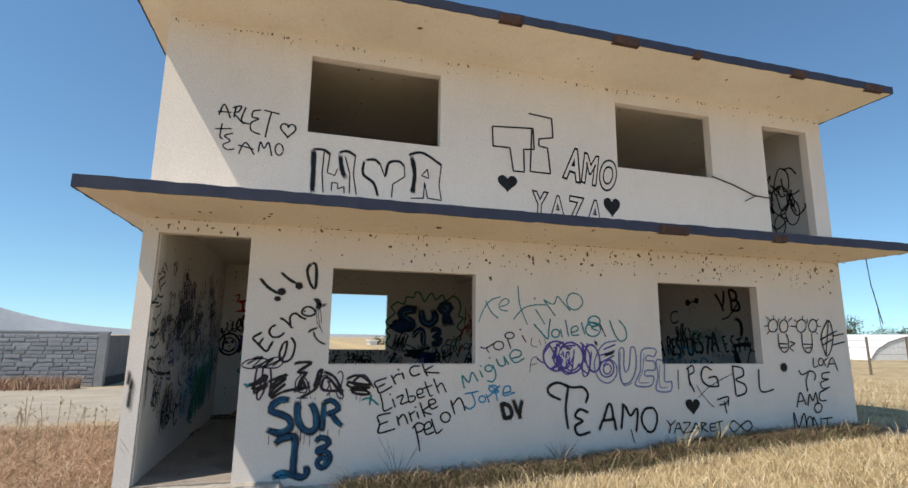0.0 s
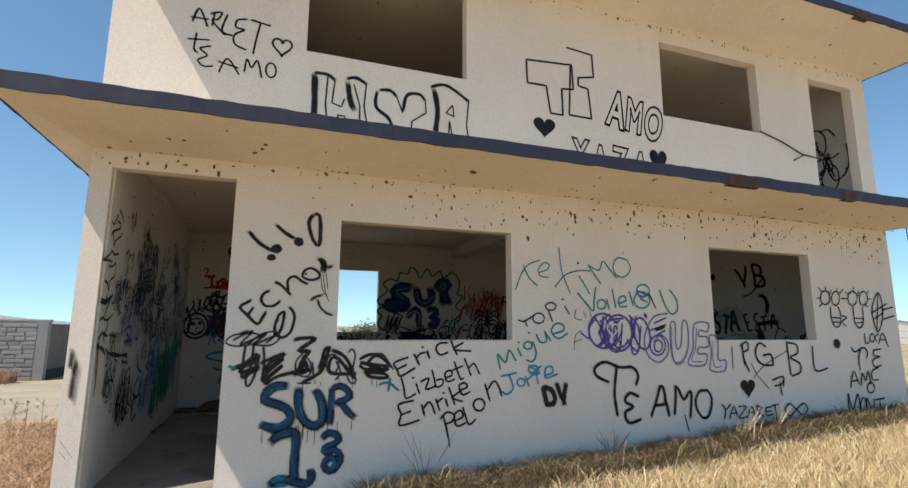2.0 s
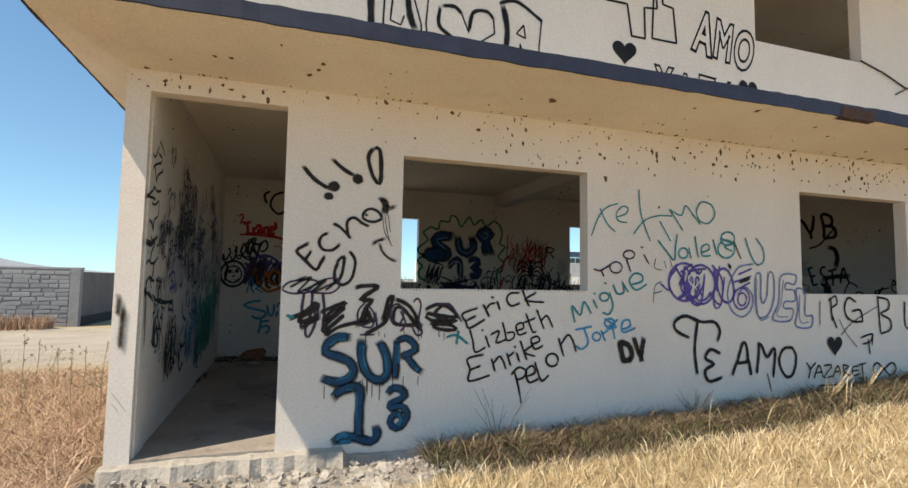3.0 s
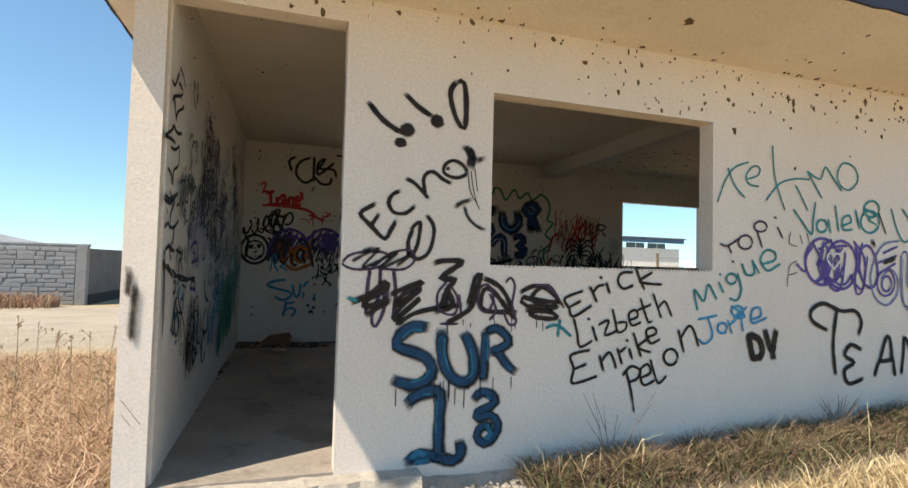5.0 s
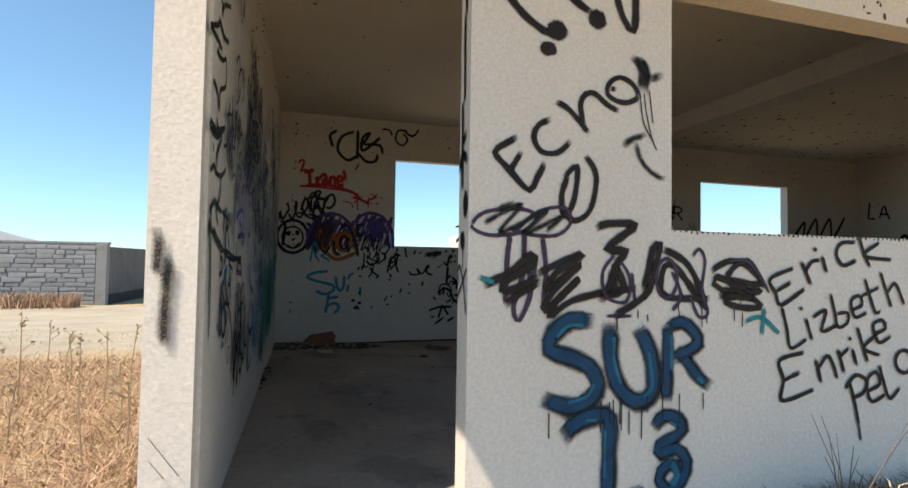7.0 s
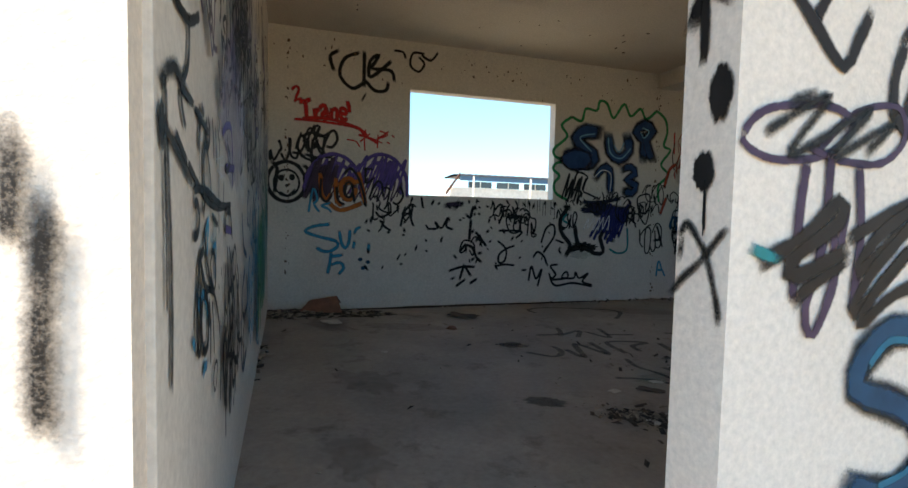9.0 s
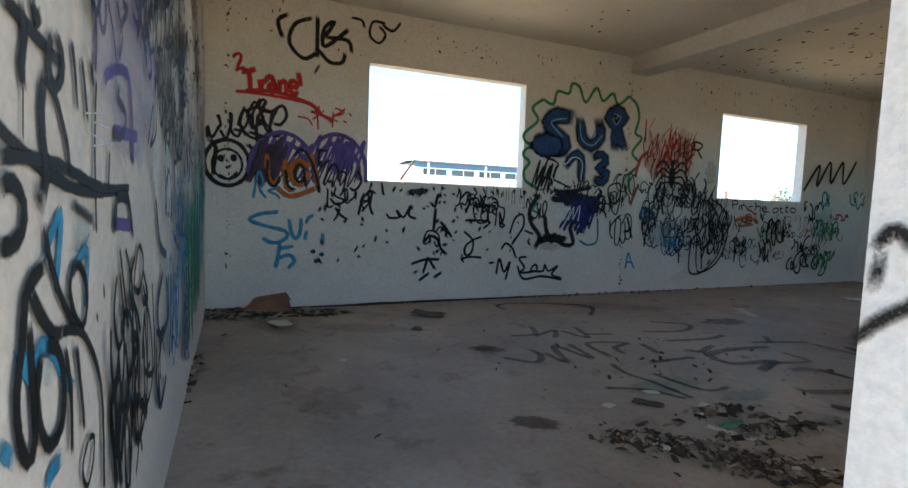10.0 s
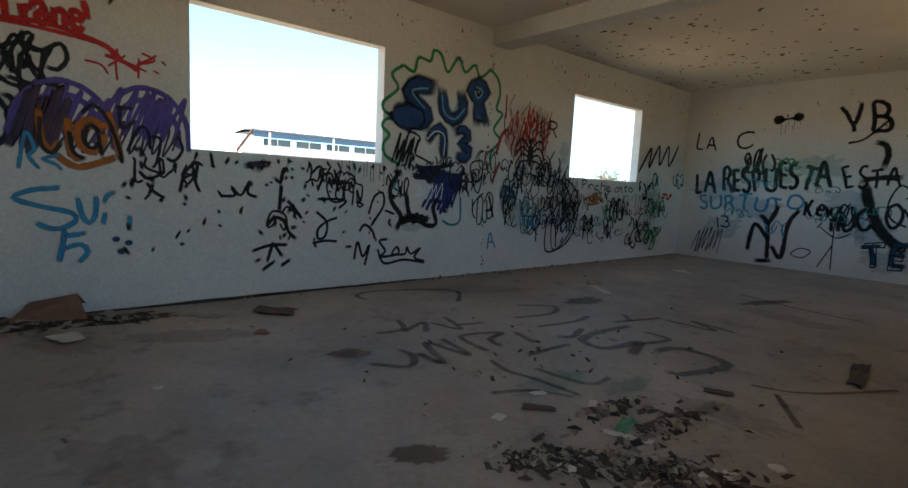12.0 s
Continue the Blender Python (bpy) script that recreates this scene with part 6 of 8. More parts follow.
strokes(back, "black", 0.036, [(-1.24, 1.554), (-1.244, 1.356), (-1.179, 1.282), (-1.115, 1.367)], [(-1.065, 1.462), (-1.044, 1.305), (-0.97, 1.251)], [(-0.975, 1.607), (-0.908, 1.684), (-0.821, 1.603), (-0.745, 1.399), (-0.716, 1.234)], ring(*(-0.919, 1.43), 0.05, 0.09), [(-0.865, 1.389), (-0.853, 1.273)], label="black outline of the letters")
strokes(back, "black", 0.03, [(-0.751, 1.691), (-0.628, 1.687)], [(-0.722, 1.685), (-0.714, 1.521), (-0.63, 1.577)], [(-0.677, 1.333), (-0.589, 1.534), (-0.525, 1.516), (-0.506, 1.36)], [(-0.591, 1.388), (-0.55, 1.293)], [(-0.504, 1.469), (-0.429, 1.451), (-0.463, 1.249), (-0.495, 1.212)], [(-0.386, 1.304), (-0.327, 1.273), (-0.256, 1.38), (-0.292, 1.488)], label="black sprayed letters over the purple")
strokes(back, "black", 0.04, [(-1.34, 2.069), (-1.31, 2.15), (-1.264, 2.148), (-1.291, 2.058), (-1.213, 2.044), (-1.099, 2.118), (-1.059, 2.017), (-1.123, 1.919), (-1.192, 1.937)], [(-1.464, 2.024), (-1.34, 2.078), (-1.223, 2.042)], [(-1.342, 2.006), (-1.32, 1.897), (-1.282, 2.005)], [(-1.443, 1.925), (-1.392, 1.997), (-1.413, 1.869)], [(-1.431, 1.824), (-1.277, 1.786)], label="bold black sprayed capitals")
strokes(back, "cyan", 0.03, [(-1.381, 1.154), (-1.33, 1.427), (-1.28, 1.301), (-1.32, 1.254), (-1.258, 1.156)], [(-1.126, 1.268), (-1.234, 1.233), (-1.15, 1.194), (-1.122, 1.15)], label="small light blue letters")
strokes(back, "cyan", 0.045, [(-1.141, 1.013), (-1.312, 0.99), (-1.416, 0.93), (-1.275, 0.87), (-1.066, 0.815), (-1.045, 0.749), (-1.144, 0.69), (-1.231, 0.701), (-1.286, 0.739)], [(-1.024, 0.937), (-0.998, 0.791), (-0.953, 0.734), (-0.912, 0.796), (-0.9, 0.953)], [(-0.854, 0.897), (-0.82, 0.965), (-0.771, 0.985)], [(-0.84, 0.82), (-0.863, 0.723)], [(-0.667, 0.795), (-0.678, 0.681)], label="large light blue sprayed letters")
strokes(back, "cyan", 0.045, [(-1.115, 0.68), (-1.134, 0.54), (-1.16, 0.424)], [(-1.131, 0.629), (-0.975, 0.649)], [(-1.119, 0.53), (-1.016, 0.559), (-0.968, 0.495), (-1.032, 0.416)], label="light blue sprayed numerals")
for p in ((-0.772, 0.594), (-0.681, 0.561), (-0.737, 0.488)):
    blob(back, "blue", *p, 0.03, 0.025)
# short black tags under the window
strokes(back, "black", 0.034, [(-0.284, 1.002), (-0.235, 1.185), (-0.138, 1.269), (-0.154, 1.111), (-0.116, 1.006)], [(0.061, 0.978), (0.192, 0.986), (0.16, 1.068), (0.246, 0.987), (0.328, 1.124), (0.312, 1.011), (0.401, 0.974)], [(-0.595, 1.177), (-0.523, 1.111), (-0.397, 1.177)], [(-0.541, 1.081), (-0.481, 0.997), (-0.401, 0.948)], [(-0.526, 0.971), (-0.489, 1.072)], [(-0.024, 1.382), (-0.004, 1.25)], label="quick black tags")
strokes(back, "black", 0.045, [(0.716, 1.233), (0.667, 1.265), (0.632, 1.124), (0.573, 1.18)], [(0.644, 1.113), (0.623, 0.831)], [(0.707, 0.95), (0.781, 0.867), (0.865, 0.758)], [(0.781, 0.909), (0.708, 0.819)], [(0.506, 0.691), (0.576, 0.772), (0.678, 0.736), (0.722, 0.628), (0.804, 0.546)], [(0.588, 0.761), (0.577, 0.672)], [(0.74, 0.669), (0.809, 0.668)], label="quick black tags")
strokes(back, "black", 0.042, [(0.358, 0.44), (0.531, 0.491), (0.712, 0.489)], [(0.566, 0.525), (0.502, 0.314)], [(0.578, 0.495), (0.664, 0.364)], [(0.375, 0.334), (0.45, 0.353)], [(0.45, 0.235), (0.591, 0.333)], [(0.64, 0.269), (0.751, 0.335)], [(0.65, 0.57), (0.71, 0.61)], label="quick black tags")
strokes(back, "black", 0.034, [(1.025, 0.832), (1.148, 0.719), (1.131, 0.567), (1.051, 0.545), (1.049, 0.645), (1.148, 0.725), (1.271, 0.768)], [(0.998, 0.496), (1.132, 0.517), (1.278, 0.505)], [(0.966, 1.233), (1.049, 1.311), (1.097, 1.24), (1.034, 1.053)], [(1.036, 0.967), (1.365, 0.96), (1.283, 0.87)], label="quick black tags")
tag(back, "black", 0.03, *(1.12, 1.118), *(1.443, 1.269), 4, 350)
tag(back, "black", 0.026, *(1.189, 1.039), *(1.466, 1.194), 3, 351)
strokes(back, "black", 0.036, [(1.664, 0.806), (1.734, 1.006), (1.842, 1.055), (1.863, 0.914), (1.759, 0.752), (1.7, 0.672)], [(1.55, 0.608), (1.615, 0.686), (1.717, 0.618), (1.76, 0.508)], [(1.379, 0.442), (1.459, 0.439)], [(1.492, 0.291), (1.531, 0.489), (1.604, 0.319), (1.684, 0.45), (1.63, 0.215)], [(1.881, 0.853), (2.021, 0.805)], [(1.966, 0.75), (1.935, 0.709)], label="quick black tags")
strokes(back, "plum", 0.07, [(0.273, 1.272), (0.411, 1.297), (0.537, 1.293)], [(0.4, 1.228), (0.479, 1.335)], label="plum spray dash")
rr = random.Random(9)
for i in range(95):
    p = (rr.uniform(-0.75, 2.0), 1.38 - 0.9 * rr.random() ** 1.3)
    strokes(back, "black", rr.uniform(0.022, 0.042), [p, (p[0] + rr.uniform(-0.05, 0.05), p[1] - rr.uniform(0.015, 0.08))], name="graffiti_dab")
strokes(back, "black", 0.036, [(1.927, 0.509), (1.815, 0.492), (1.9, 0.372), (1.838, 0.306), (2.083, 0.328), (2.062, 0.413), (1.999, 0.332), (2.185, 0.322), (2.207, 0.407), (2.271, 0.318), (2.41, 0.384), (2.326, 0.271), (2.481, 0.218)], [(1.795, 0.397), (1.889, 0.226), (2.171, 0.251), (2.482, 0.196)], label="black sprayed signature")
drips(back, "mist", 1.3, 1.85, 1.37, 14, 0.22, 0.014)
drips(back, "mist", 5.4, 7.2, 1.37, 14, 0.12, 0.012)
# green burst round the blue letters
strokes(back, "green", 0.045, [(2.037, 1.401), (1.857, 1.49), (1.828, 1.619), (1.903, 1.725), (1.806, 1.813), (1.857, 1.897), (2.015, 1.928), (1.838, 1.979), (1.811, 2.085), (2.001, 2.261), (1.915, 2.41), (2.069, 2.533)], [(2.069, 2.533), (2.22, 2.488), (2.279, 2.657), (2.452, 2.649), (2.498, 2.78), (2.616, 2.755), (2.728, 2.568), (2.894, 2.773), (3.012, 2.616), (3.173, 2.731), (3.275, 2.595), (3.455, 2.729)], [(3.455, 2.729), (3.605, 2.619), (3.653, 2.435), (3.603, 2.236), (3.72, 2.173), (3.569, 1.962), (3.704, 1.819), (3.539, 1.649), (3.558, 1.415)], label="jagged green sprayed outline")
FAT = {
    "S": [(2.505, 2.331), (2.303, 2.354), (2.148, 2.244), (2.271, 2.127), (2.414, 2.043), (2.393, 1.938), (2.18, 1.907), (2.038, 1.957)],
    "U": [(2.667, 2.341), (2.69, 2.106), (2.847, 2.003), (3.005, 2.131), (2.971, 2.344)],
    "R": [(3.236, 2.003), (3.257, 2.281), (3.116, 2.394), (3.26, 2.519), (3.403, 2.436), (3.288, 2.286), (3.414, 2.007)],
    "1": [(2.457, 1.715), (2.576, 1.853), (2.696, 1.851), (2.716, 1.507)],
    "3": [(2.904, 1.864), (3.05, 1.901), (3.127, 1.805), (2.982, 1.718), (3.148, 1.642), (3.084, 1.532), (2.943, 1.567)],
}
for colour, extra in (("ink", 0.055), ("royal", 0.0)):
    for ch, wide in (("S", 0.19), ("U", 0.15), ("R", 0.135), ("1", 0.105), ("3", 0.10)):
        strokes(back, colour, wide + extra, FAT[ch], label="fat blue sprayed letter with a dark rim")
blob(back, "ink", 2.16, 1.96, 0.27, 0.17)
blob(back, "royal", 2.16, 1.96, 0.24, 0.14)
strokes(back, "pale", 0.022, [(2.434, 2.327), (2.263, 2.294), (2.207, 2.239), (2.394, 2.082)], [(2.652, 2.29), (2.701, 2.079), (2.876, 2.014), (3.032, 2.163)], [(3.213, 2.467), (3.33, 2.426), (3.254, 2.326), (3.186, 2.404)], [(2.75, 2.198), (2.841, 2.103), (2.919, 2.236)], name="graffiti_highlight", label="light blue lines inside the letters")
strokes(back, "white", 0.014, [(2.106, 1.71), (2.227, 1.803), (2.374, 1.791), (2.457, 1.722)], [(2.457, 1.729), (2.577, 1.832), (2.719, 1.781), (2.714, 1.536)], [(2.904, 1.564), (2.881, 1.304), (2.711, 1.099), (2.486, 0.999)], label="thin white spray arcs")
scribble(back, "black", 0.03, *(1.996, 1.399), *(2.291, 1.714), 6, 71)
strokes(back, "black", 0.03, [(2.147, 1.714), (2.203, 1.787), (2.342, 1.732), (2.295, 1.645)], [(2.03, 1.556), (2.283, 1.52), (2.536, 1.431)])
word(back, "cream", "lofi", (2.267, 1.505), (2.603, 1.529), 0.12, -0.008)
strokes(back, "ink", 0.06, [(2.273, 1.381), (2.556, 1.383), (2.892, 1.446)], [(2.26, 1.283), (2.655, 1.258), (3.063, 1.245)], [(2.664, 1.112), (3.05, 1.139)], [(2.597, 0.98), (2.913, 0.954)], [(2.677, 0.878), (2.823, 0.834)], label="dark ink-blue spray bars")
blob(back, "ink", 2.62, 1.28, 0.38, 0.10, rough=0.3)
blob(back, "black", 2.32, 0.76, 0.24, 0.07, rough=0.35)
scribble(back, "navy", 0.045, *(2.538, 0.877), *(2.987, 1.347), 8, 72, 0.5, "dark violet spray filling")
strokes(back, "black", 0.075, [(2.058, 1.3), (1.943, 1.126), (1.974, 0.942), (2.105, 0.777), (2.037, 0.624)], [(2.108, 0.707), (2.321, 0.747), (2.504, 0.666), (2.641, 0.686), (2.583, 0.892), (2.635, 0.966)], [(2.168, 1.063), (2.213, 0.833), (2.286, 0.748)], [(1.999, 1.324), (2.092, 1.268)], label="broad black brushed strokes")
scribble(back, "white", 0.014, *(2.326, 0.997), *(2.735, 1.173), 5, 74)
strokes(back, "teal", 0.035, [(2.742, 0.729), (2.881, 0.668), (3.037, 0.727), (3.027, 1.032)], [(2.045, 1.218), (1.983, 1.127), (2.067, 1.082)], label="teal spray strokes")
blob(back, "moss", *(2.282, 0.641), 0.2, 0.06, rough=0.3)
strokes(back, "black", 0.03, [(3.191, 1.471), (3.387, 1.514), (3.372, 1.288), (3.226, 1.267), (3.191, 1.471)], [(3.031, 1.424), (3.102, 1.277), (3.026, 1.198), (3.176, 1.089)], [(3.054, 1.086), (3.109, 1.163), (3.18, 1.035)], [(3.243, 1.013), (3.256, 0.834)], label="black sprayed box and strokes")
strokes(back, "black", 0.045, [(3.461, 1.526), (3.506, 1.373)], [(3.54, 1.074), (3.599, 0.883), (3.49, 0.858)], [(3.598, 0.899), (3.654, 0.754)])
for i, (a, b_, c, d, n) in enumerate(((-0.6, 1.05, -0.1, 1.36, 4), (0.5, 0.6, 0.75, 0.9, 2), (1.2, 0.85, 1.6, 1.25, 4),  (0.9, 1.1, 1.3, 1.36, 5), (1.9, 0.95, 2.2, 1.3, 3), (2.9, 1.05, 3.4, 1.45, 4), (3.3, 0.6, 3.6, 1.2, 3))):
    tag(back, "black", 0.026, a, b_, c, d, n, 330 + i)
# red flames and the spider
rr = random.Random(19)
for i in range(80):
    u = rr.uniform((3.775, 1.786)[0], (4.737, 1.868)[0])
    v = rr.uniform(1.55, 2.15)
    h = rr.uniform(0.12, 0.4)
    strokes(back, rr.choice(("rust", "rust", "red", "brown")), rr.uniform(0.014, 0.03), [(u, v), (u + rr.uniform(-0.04, 0.04), v + 0.5 * h), (u + rr.uniform(-0.03, 0.1), v + h)], name="graffiti_flame")
blob(back, "ember", *(4.0, 1.886), 0.22, 0.28, rough=0.3)
blob(back, "ember", *(4.509, 2.143), 0.18, 0.25, rough=0.3)
strokes(back, "rust", 0.06, [(3.63, 1.616), (3.72, 1.899), (3.849, 1.991)], [(3.573, 1.218), (3.685, 1.501)], label="red spray smears")
sx, sz = (4.327, 1.666)
blob(back, "black", sx, sz, 0.065, 0.17)
blob(back, "black", sx, sz + 0.2, 0.045, 0.05)
for s in (-1, 1):
    strokes(back, "black", 0.036, *[[(sx + s * 0.04, sz + 0.1 - 0.06 * k), (sx + s * 0.19, sz + 0.22 - 0.11 * k), (sx + s * 0.31, sz + 0.10 - 0.13 * k)] for k in range(4)], label="legs of a black sprayed spider")
word(back, "black", "R", (4.66, 1.964), (4.943, 1.99), 0.26, -0.01)
rr = random.Random(17)
for i in range(30):
    u = rr.uniform(3.75, 5.2)
    v = rr.uniform(0.45, 1.35)
    tag(back, rr.choice(("black", "black", "black", "mist", "blue")), rr.uniform(0.018, 0.032), u, v, u + rr.uniform(0.2, 0.4), v + rr.uniform(0.15, 0.4), 3, 400 + i)
for i in range(26):
    u = rr.uniform((3.727, 0.981)[0], (5.559, 1.007)[0])
    v = rr.uniform(0.5, 1.3)
    strokes(back, rr.choice(("black", "black", "black", "mist")), rr.uniform(0.026, 0.04), [(u, v + 0.3), (u - 0.06, v + 0.15), (u - 0.02, v), (u + rr.uniform(0.05, 0.12), v + 0.1), (u + 0.08, v + rr.uniform(0.2, 0.35))], [(u + 0.02, v + rr.uniform(-0.1, 0.1)), (u + rr.uniform(-0.06, 0.12), v - 0.18)], name="graffiti_tag")
tag(back, "blue", 0.05, *(3.792, 1.023), *(4.037, 1.193), 3, 352)
tag(back, "cyan", 0.04, *(4.28, 0.561), *(4.513, 0.818), 3, 353)
blob(back, "haze", *(4.194, 0.818), 0.3, 0.2, rough=0.3)
strokes(back, "black", 0.03, [(4.95, 0.30), (4.95, 1.3), (5.3, 1.15), (5.45, 0.75), (5.3, 0.42), (4.95, 0.30)], label="large black capital outline")
for i in range(34):
    u = rr.uniform(5.4, 8.2)
    v = rr.uniform(0.35, 1.1)
    tag(back, rr.choice(("black", "mist", "black", "green", "orange", "teal", "black")), rr.uniform(0.014, 0.026), u, v, u + rr.uniform(0.2, 0.45), v + rr.uniform(0.12, 0.32), 3, 430 + i)
word(back, "black", "Pinche otto", (5.611, 1.216), (7.166, 1.199), 0.16, 0.0, gap=0.04)
strokes(back, "black", 0.06, [(7.3, 1.584), (7.671, 2.033), (7.648, 1.688), (7.957, 2.1), (8.021, 1.754), (8.309, 2.118), (8.379, 1.753), (8.696, 2.161)], label="bold black zigzag tag")
for i, (colour, a, b_) in enumerate((("black", (7.403, 1.087), (7.815, 1.457)), ("black", (7.103, 0.498), (7.55, 0.817)), ("black", (7.345, 0.22), (7.98, 0.535)), ("green", (7.736, 0.707), (8.314, 1.137)), ("green", (7.79, 0.146), (8.091, 0.647)), ("green", (7.837, 0.37), (8.191, 0.589)), ("teal", (7.85, 1.261), (8.039, 1.655)), ("black", (6.292, 0.415), (6.595, 0.766)), ("black", (6.52, 0.665), (6.916, 1.078)), ("mist", (5.678, 0.433), (5.977, 0.867)), ("mist", (5.809, 0.283), (6.257, 0.668)), ("teal", (8.669, 1.342), (9.094, 1.653)), ("red", (8.141, 1.1), (8.575, 1.224)), ("black", (7.057, 0.178), (7.392, 0.546)))):
    tag(back, colour, 0.04, *a, *b_, 3, 360 + i)
blob(back, "moss", *(7.933, 1.041), 0.35, 0.35, rough=0.3)
blob(back, "ember", *(5.902, 1.06), 0.2, 0.12, rough=0.3)
strokes(back, "orange", 0.04, [(5.71, 1.057), (6.027, 1.111), (6.242, 1.017)], [(5.802, 0.962), (6.126, 0.995)])
blob(back, "moss", *(5.096, 1.765), 0.12, 0.22, rough=0.3)
strokes(back, "black", 0.035, [(5.14, 1.382), (5.46, 1.192), (5.552, 0.818), (5.399, 0.441), (5.123, 0.264), (4.798, 0.26), (4.804, 0.729), (4.966, 0.773), (5.048, 0.286)], label="large black capital outline")
word(back, "cyan", "A", (3.53, 0.327), (3.698, 0.324), 0.25, -0.015)
for i in range(10):
    u = rr.uniform(2.0, 3.7)
    v = rr.uniform(0.9, 1.5)
    tag(back, "black", 0.02, u, v, u + 0.3, v + rr.uniform(0.15, 0.3), 3, 460 + i)

# ---- writing on the end wall ----
word(right, "black", "LA", (-12.103, 2.138), (-11.698, 2.129), 0.36, -0.02)
word(right, "black", "C", (-11.387, 2.101), (-11.087, 2.148), 0.34, -0.01)
word(right, "black", "VB", (-9.718, 2.332), (-9.095, 2.367), 0.50, -0.01, gap=0.05)
strokes(right, "black", 0.04, [(-9.115, 2.544), (-9.404, 2.245), (-9.623, 2.178)])
blob(right, "black", *(-10.68, 2.617), 0.09, 0.085)
blob(right, "black", *(-10.379, 2.647), 0.085, 0.075)
strokes(right, "mist", 0.07, [(-10.662, 2.616), (-10.378, 2.638)])
drips(right, "mist", (-10.724, 2.6)[0], (-10.372, 2.578)[0], (-10.535, 2.538)[1], 5, 0.2, 0.014)
word(right, "black", "LA RESPUESTA", (-12.039, 1.284), (-9.773, 1.398), 0.48, -0.002)
word(right, "black", "ESTA", (-9.576, 1.406), (-8.85, 1.479), 0.40, -0.01)
tag(right, "black", 0.05, *(-11.171, 1.613), *(-10.667, 2.066), 4, 501)
tag(right, "green", 0.03, *(-10.63, 1.726), *(-10.293, 1.93), 3, 502)
word(right, "cyan", "SURTUTO", (-11.923, 0.941), (-10.107, 1.024), 0.30, 0.0)
for a, c, k in (((-11.647, 1.323), "haze", 0.5), ((-10.765, 1.673), "moss", 0.6), ((-10.988, 1.026), "haze", 0.6), ((-9.979, 1.782), "moss", 0.5), ((-11.469, 0.657), "haze", 0.4), ((-9.238, 0.769), "haze", 0.5), ((-8.861, 0.305), "haze", 0.5), ((-9.516, 1.219), "haze", 0.4)):
    blob(right, c, *a, k, 0.24, rough=0.35)
strokes(right, "haze", 0.2, [(-9.402, 1.225), (-9.312, 0.761), (-9.308, 0.382)])
word(right, "blue", "13", (-11.571, 0.59), (-11.273, 0.619), 0.28, -0.016)
scribble(right, "black", 0.016, *(-11.958, 0.139), *(-11.457, 0.544), 7, 503)
strokes(right, "black", 0.085, [(-10.966, 0.244), (-10.878, 0.733), (-10.638, 0.479)], [(-10.799, 0.911), (-10.665, 0.731), (-10.618, 0.118)], [(-10.665, 0.731), (-10.514, 1.078)], [(-10.827, 0.066), (-10.539, 0.086)], [(-10.187, 1.039), (-10.337, 0.782), (-10.398, 0.17), (-10.57, 0.38)], label="heavy black crossed letters")
strokes(right, "black", 0.022, [(-10.243, 0.254), (-10.123, 0.373), (-9.956, 0.344), (-10.063, 0.218), (-10.243, 0.254)], [(-9.661, 0.969), (-9.656, 0.482)], [(-9.656, 0.482), (-9.835, 0.089)], [(-9.656, 0.482), (-9.641, 0.06)], [(-9.869, 0.784), (-9.622, 0.613), (-9.42, 0.703)], [(-9.907, 0.751), (-9.836, 0.857)], ring(*(-9.653, 1.037), 0.07, 0.09), label="black stick-figure scrawl")
word(right, "black", "Kev", (-10.126, 0.962), (-9.722, 0.935), 0.34, 0.0)
word(right, "black", "nUCLO", (-9.698, 0.722), (-8.774, 0.816), 0.40, 0.0)
strokes(right, "black", 0.10, [(-9.251, 2.185), (-9.131, 2.128), (-9.084, 1.966), (-9.133, 1.769)], [(-9.389, 1.581), (-9.116, 1.624), (-8.867, 1.629)], label="broad black spray strokes")
strokes(right, "black", 0.16, [(-9.323, 1.527), (-9.221, 1.143), (-9.017, 0.745), (-8.738, 0.496)], label="broad black spray stroke")
tag(right, "black", 0.03, *(-9.585, 0.782), *(-9.419, 1.177), 3, 505)
word(right, "blue", "TE", (-9.21, 0.187), (-8.707, 0.229), 0.36, 0.03)
word(right, "black", "TE", (-9.225, 0.184), (-8.721, 0.227), 0.38, 0.03, outline=0.02)
rr = random.Random(31)
for i in range(16):
    u = -rr.uniform(8.0, 11.6)
    v = rr.uniform(0.4, 1.4)
    tag(right, rr.choice(("cyan", "teal", "mist", "cyan", "black")), 0.022, u, v, u + 0.4, v + rr.uniform(0.15, 0.35), 3, 520 + i)
for i in range(6):
    tag(right, "black", 0.03, -7.6 - 0.25 * i, 0.9, -7.3 - 0.25 * i, 1.5, 3, 560 + i)

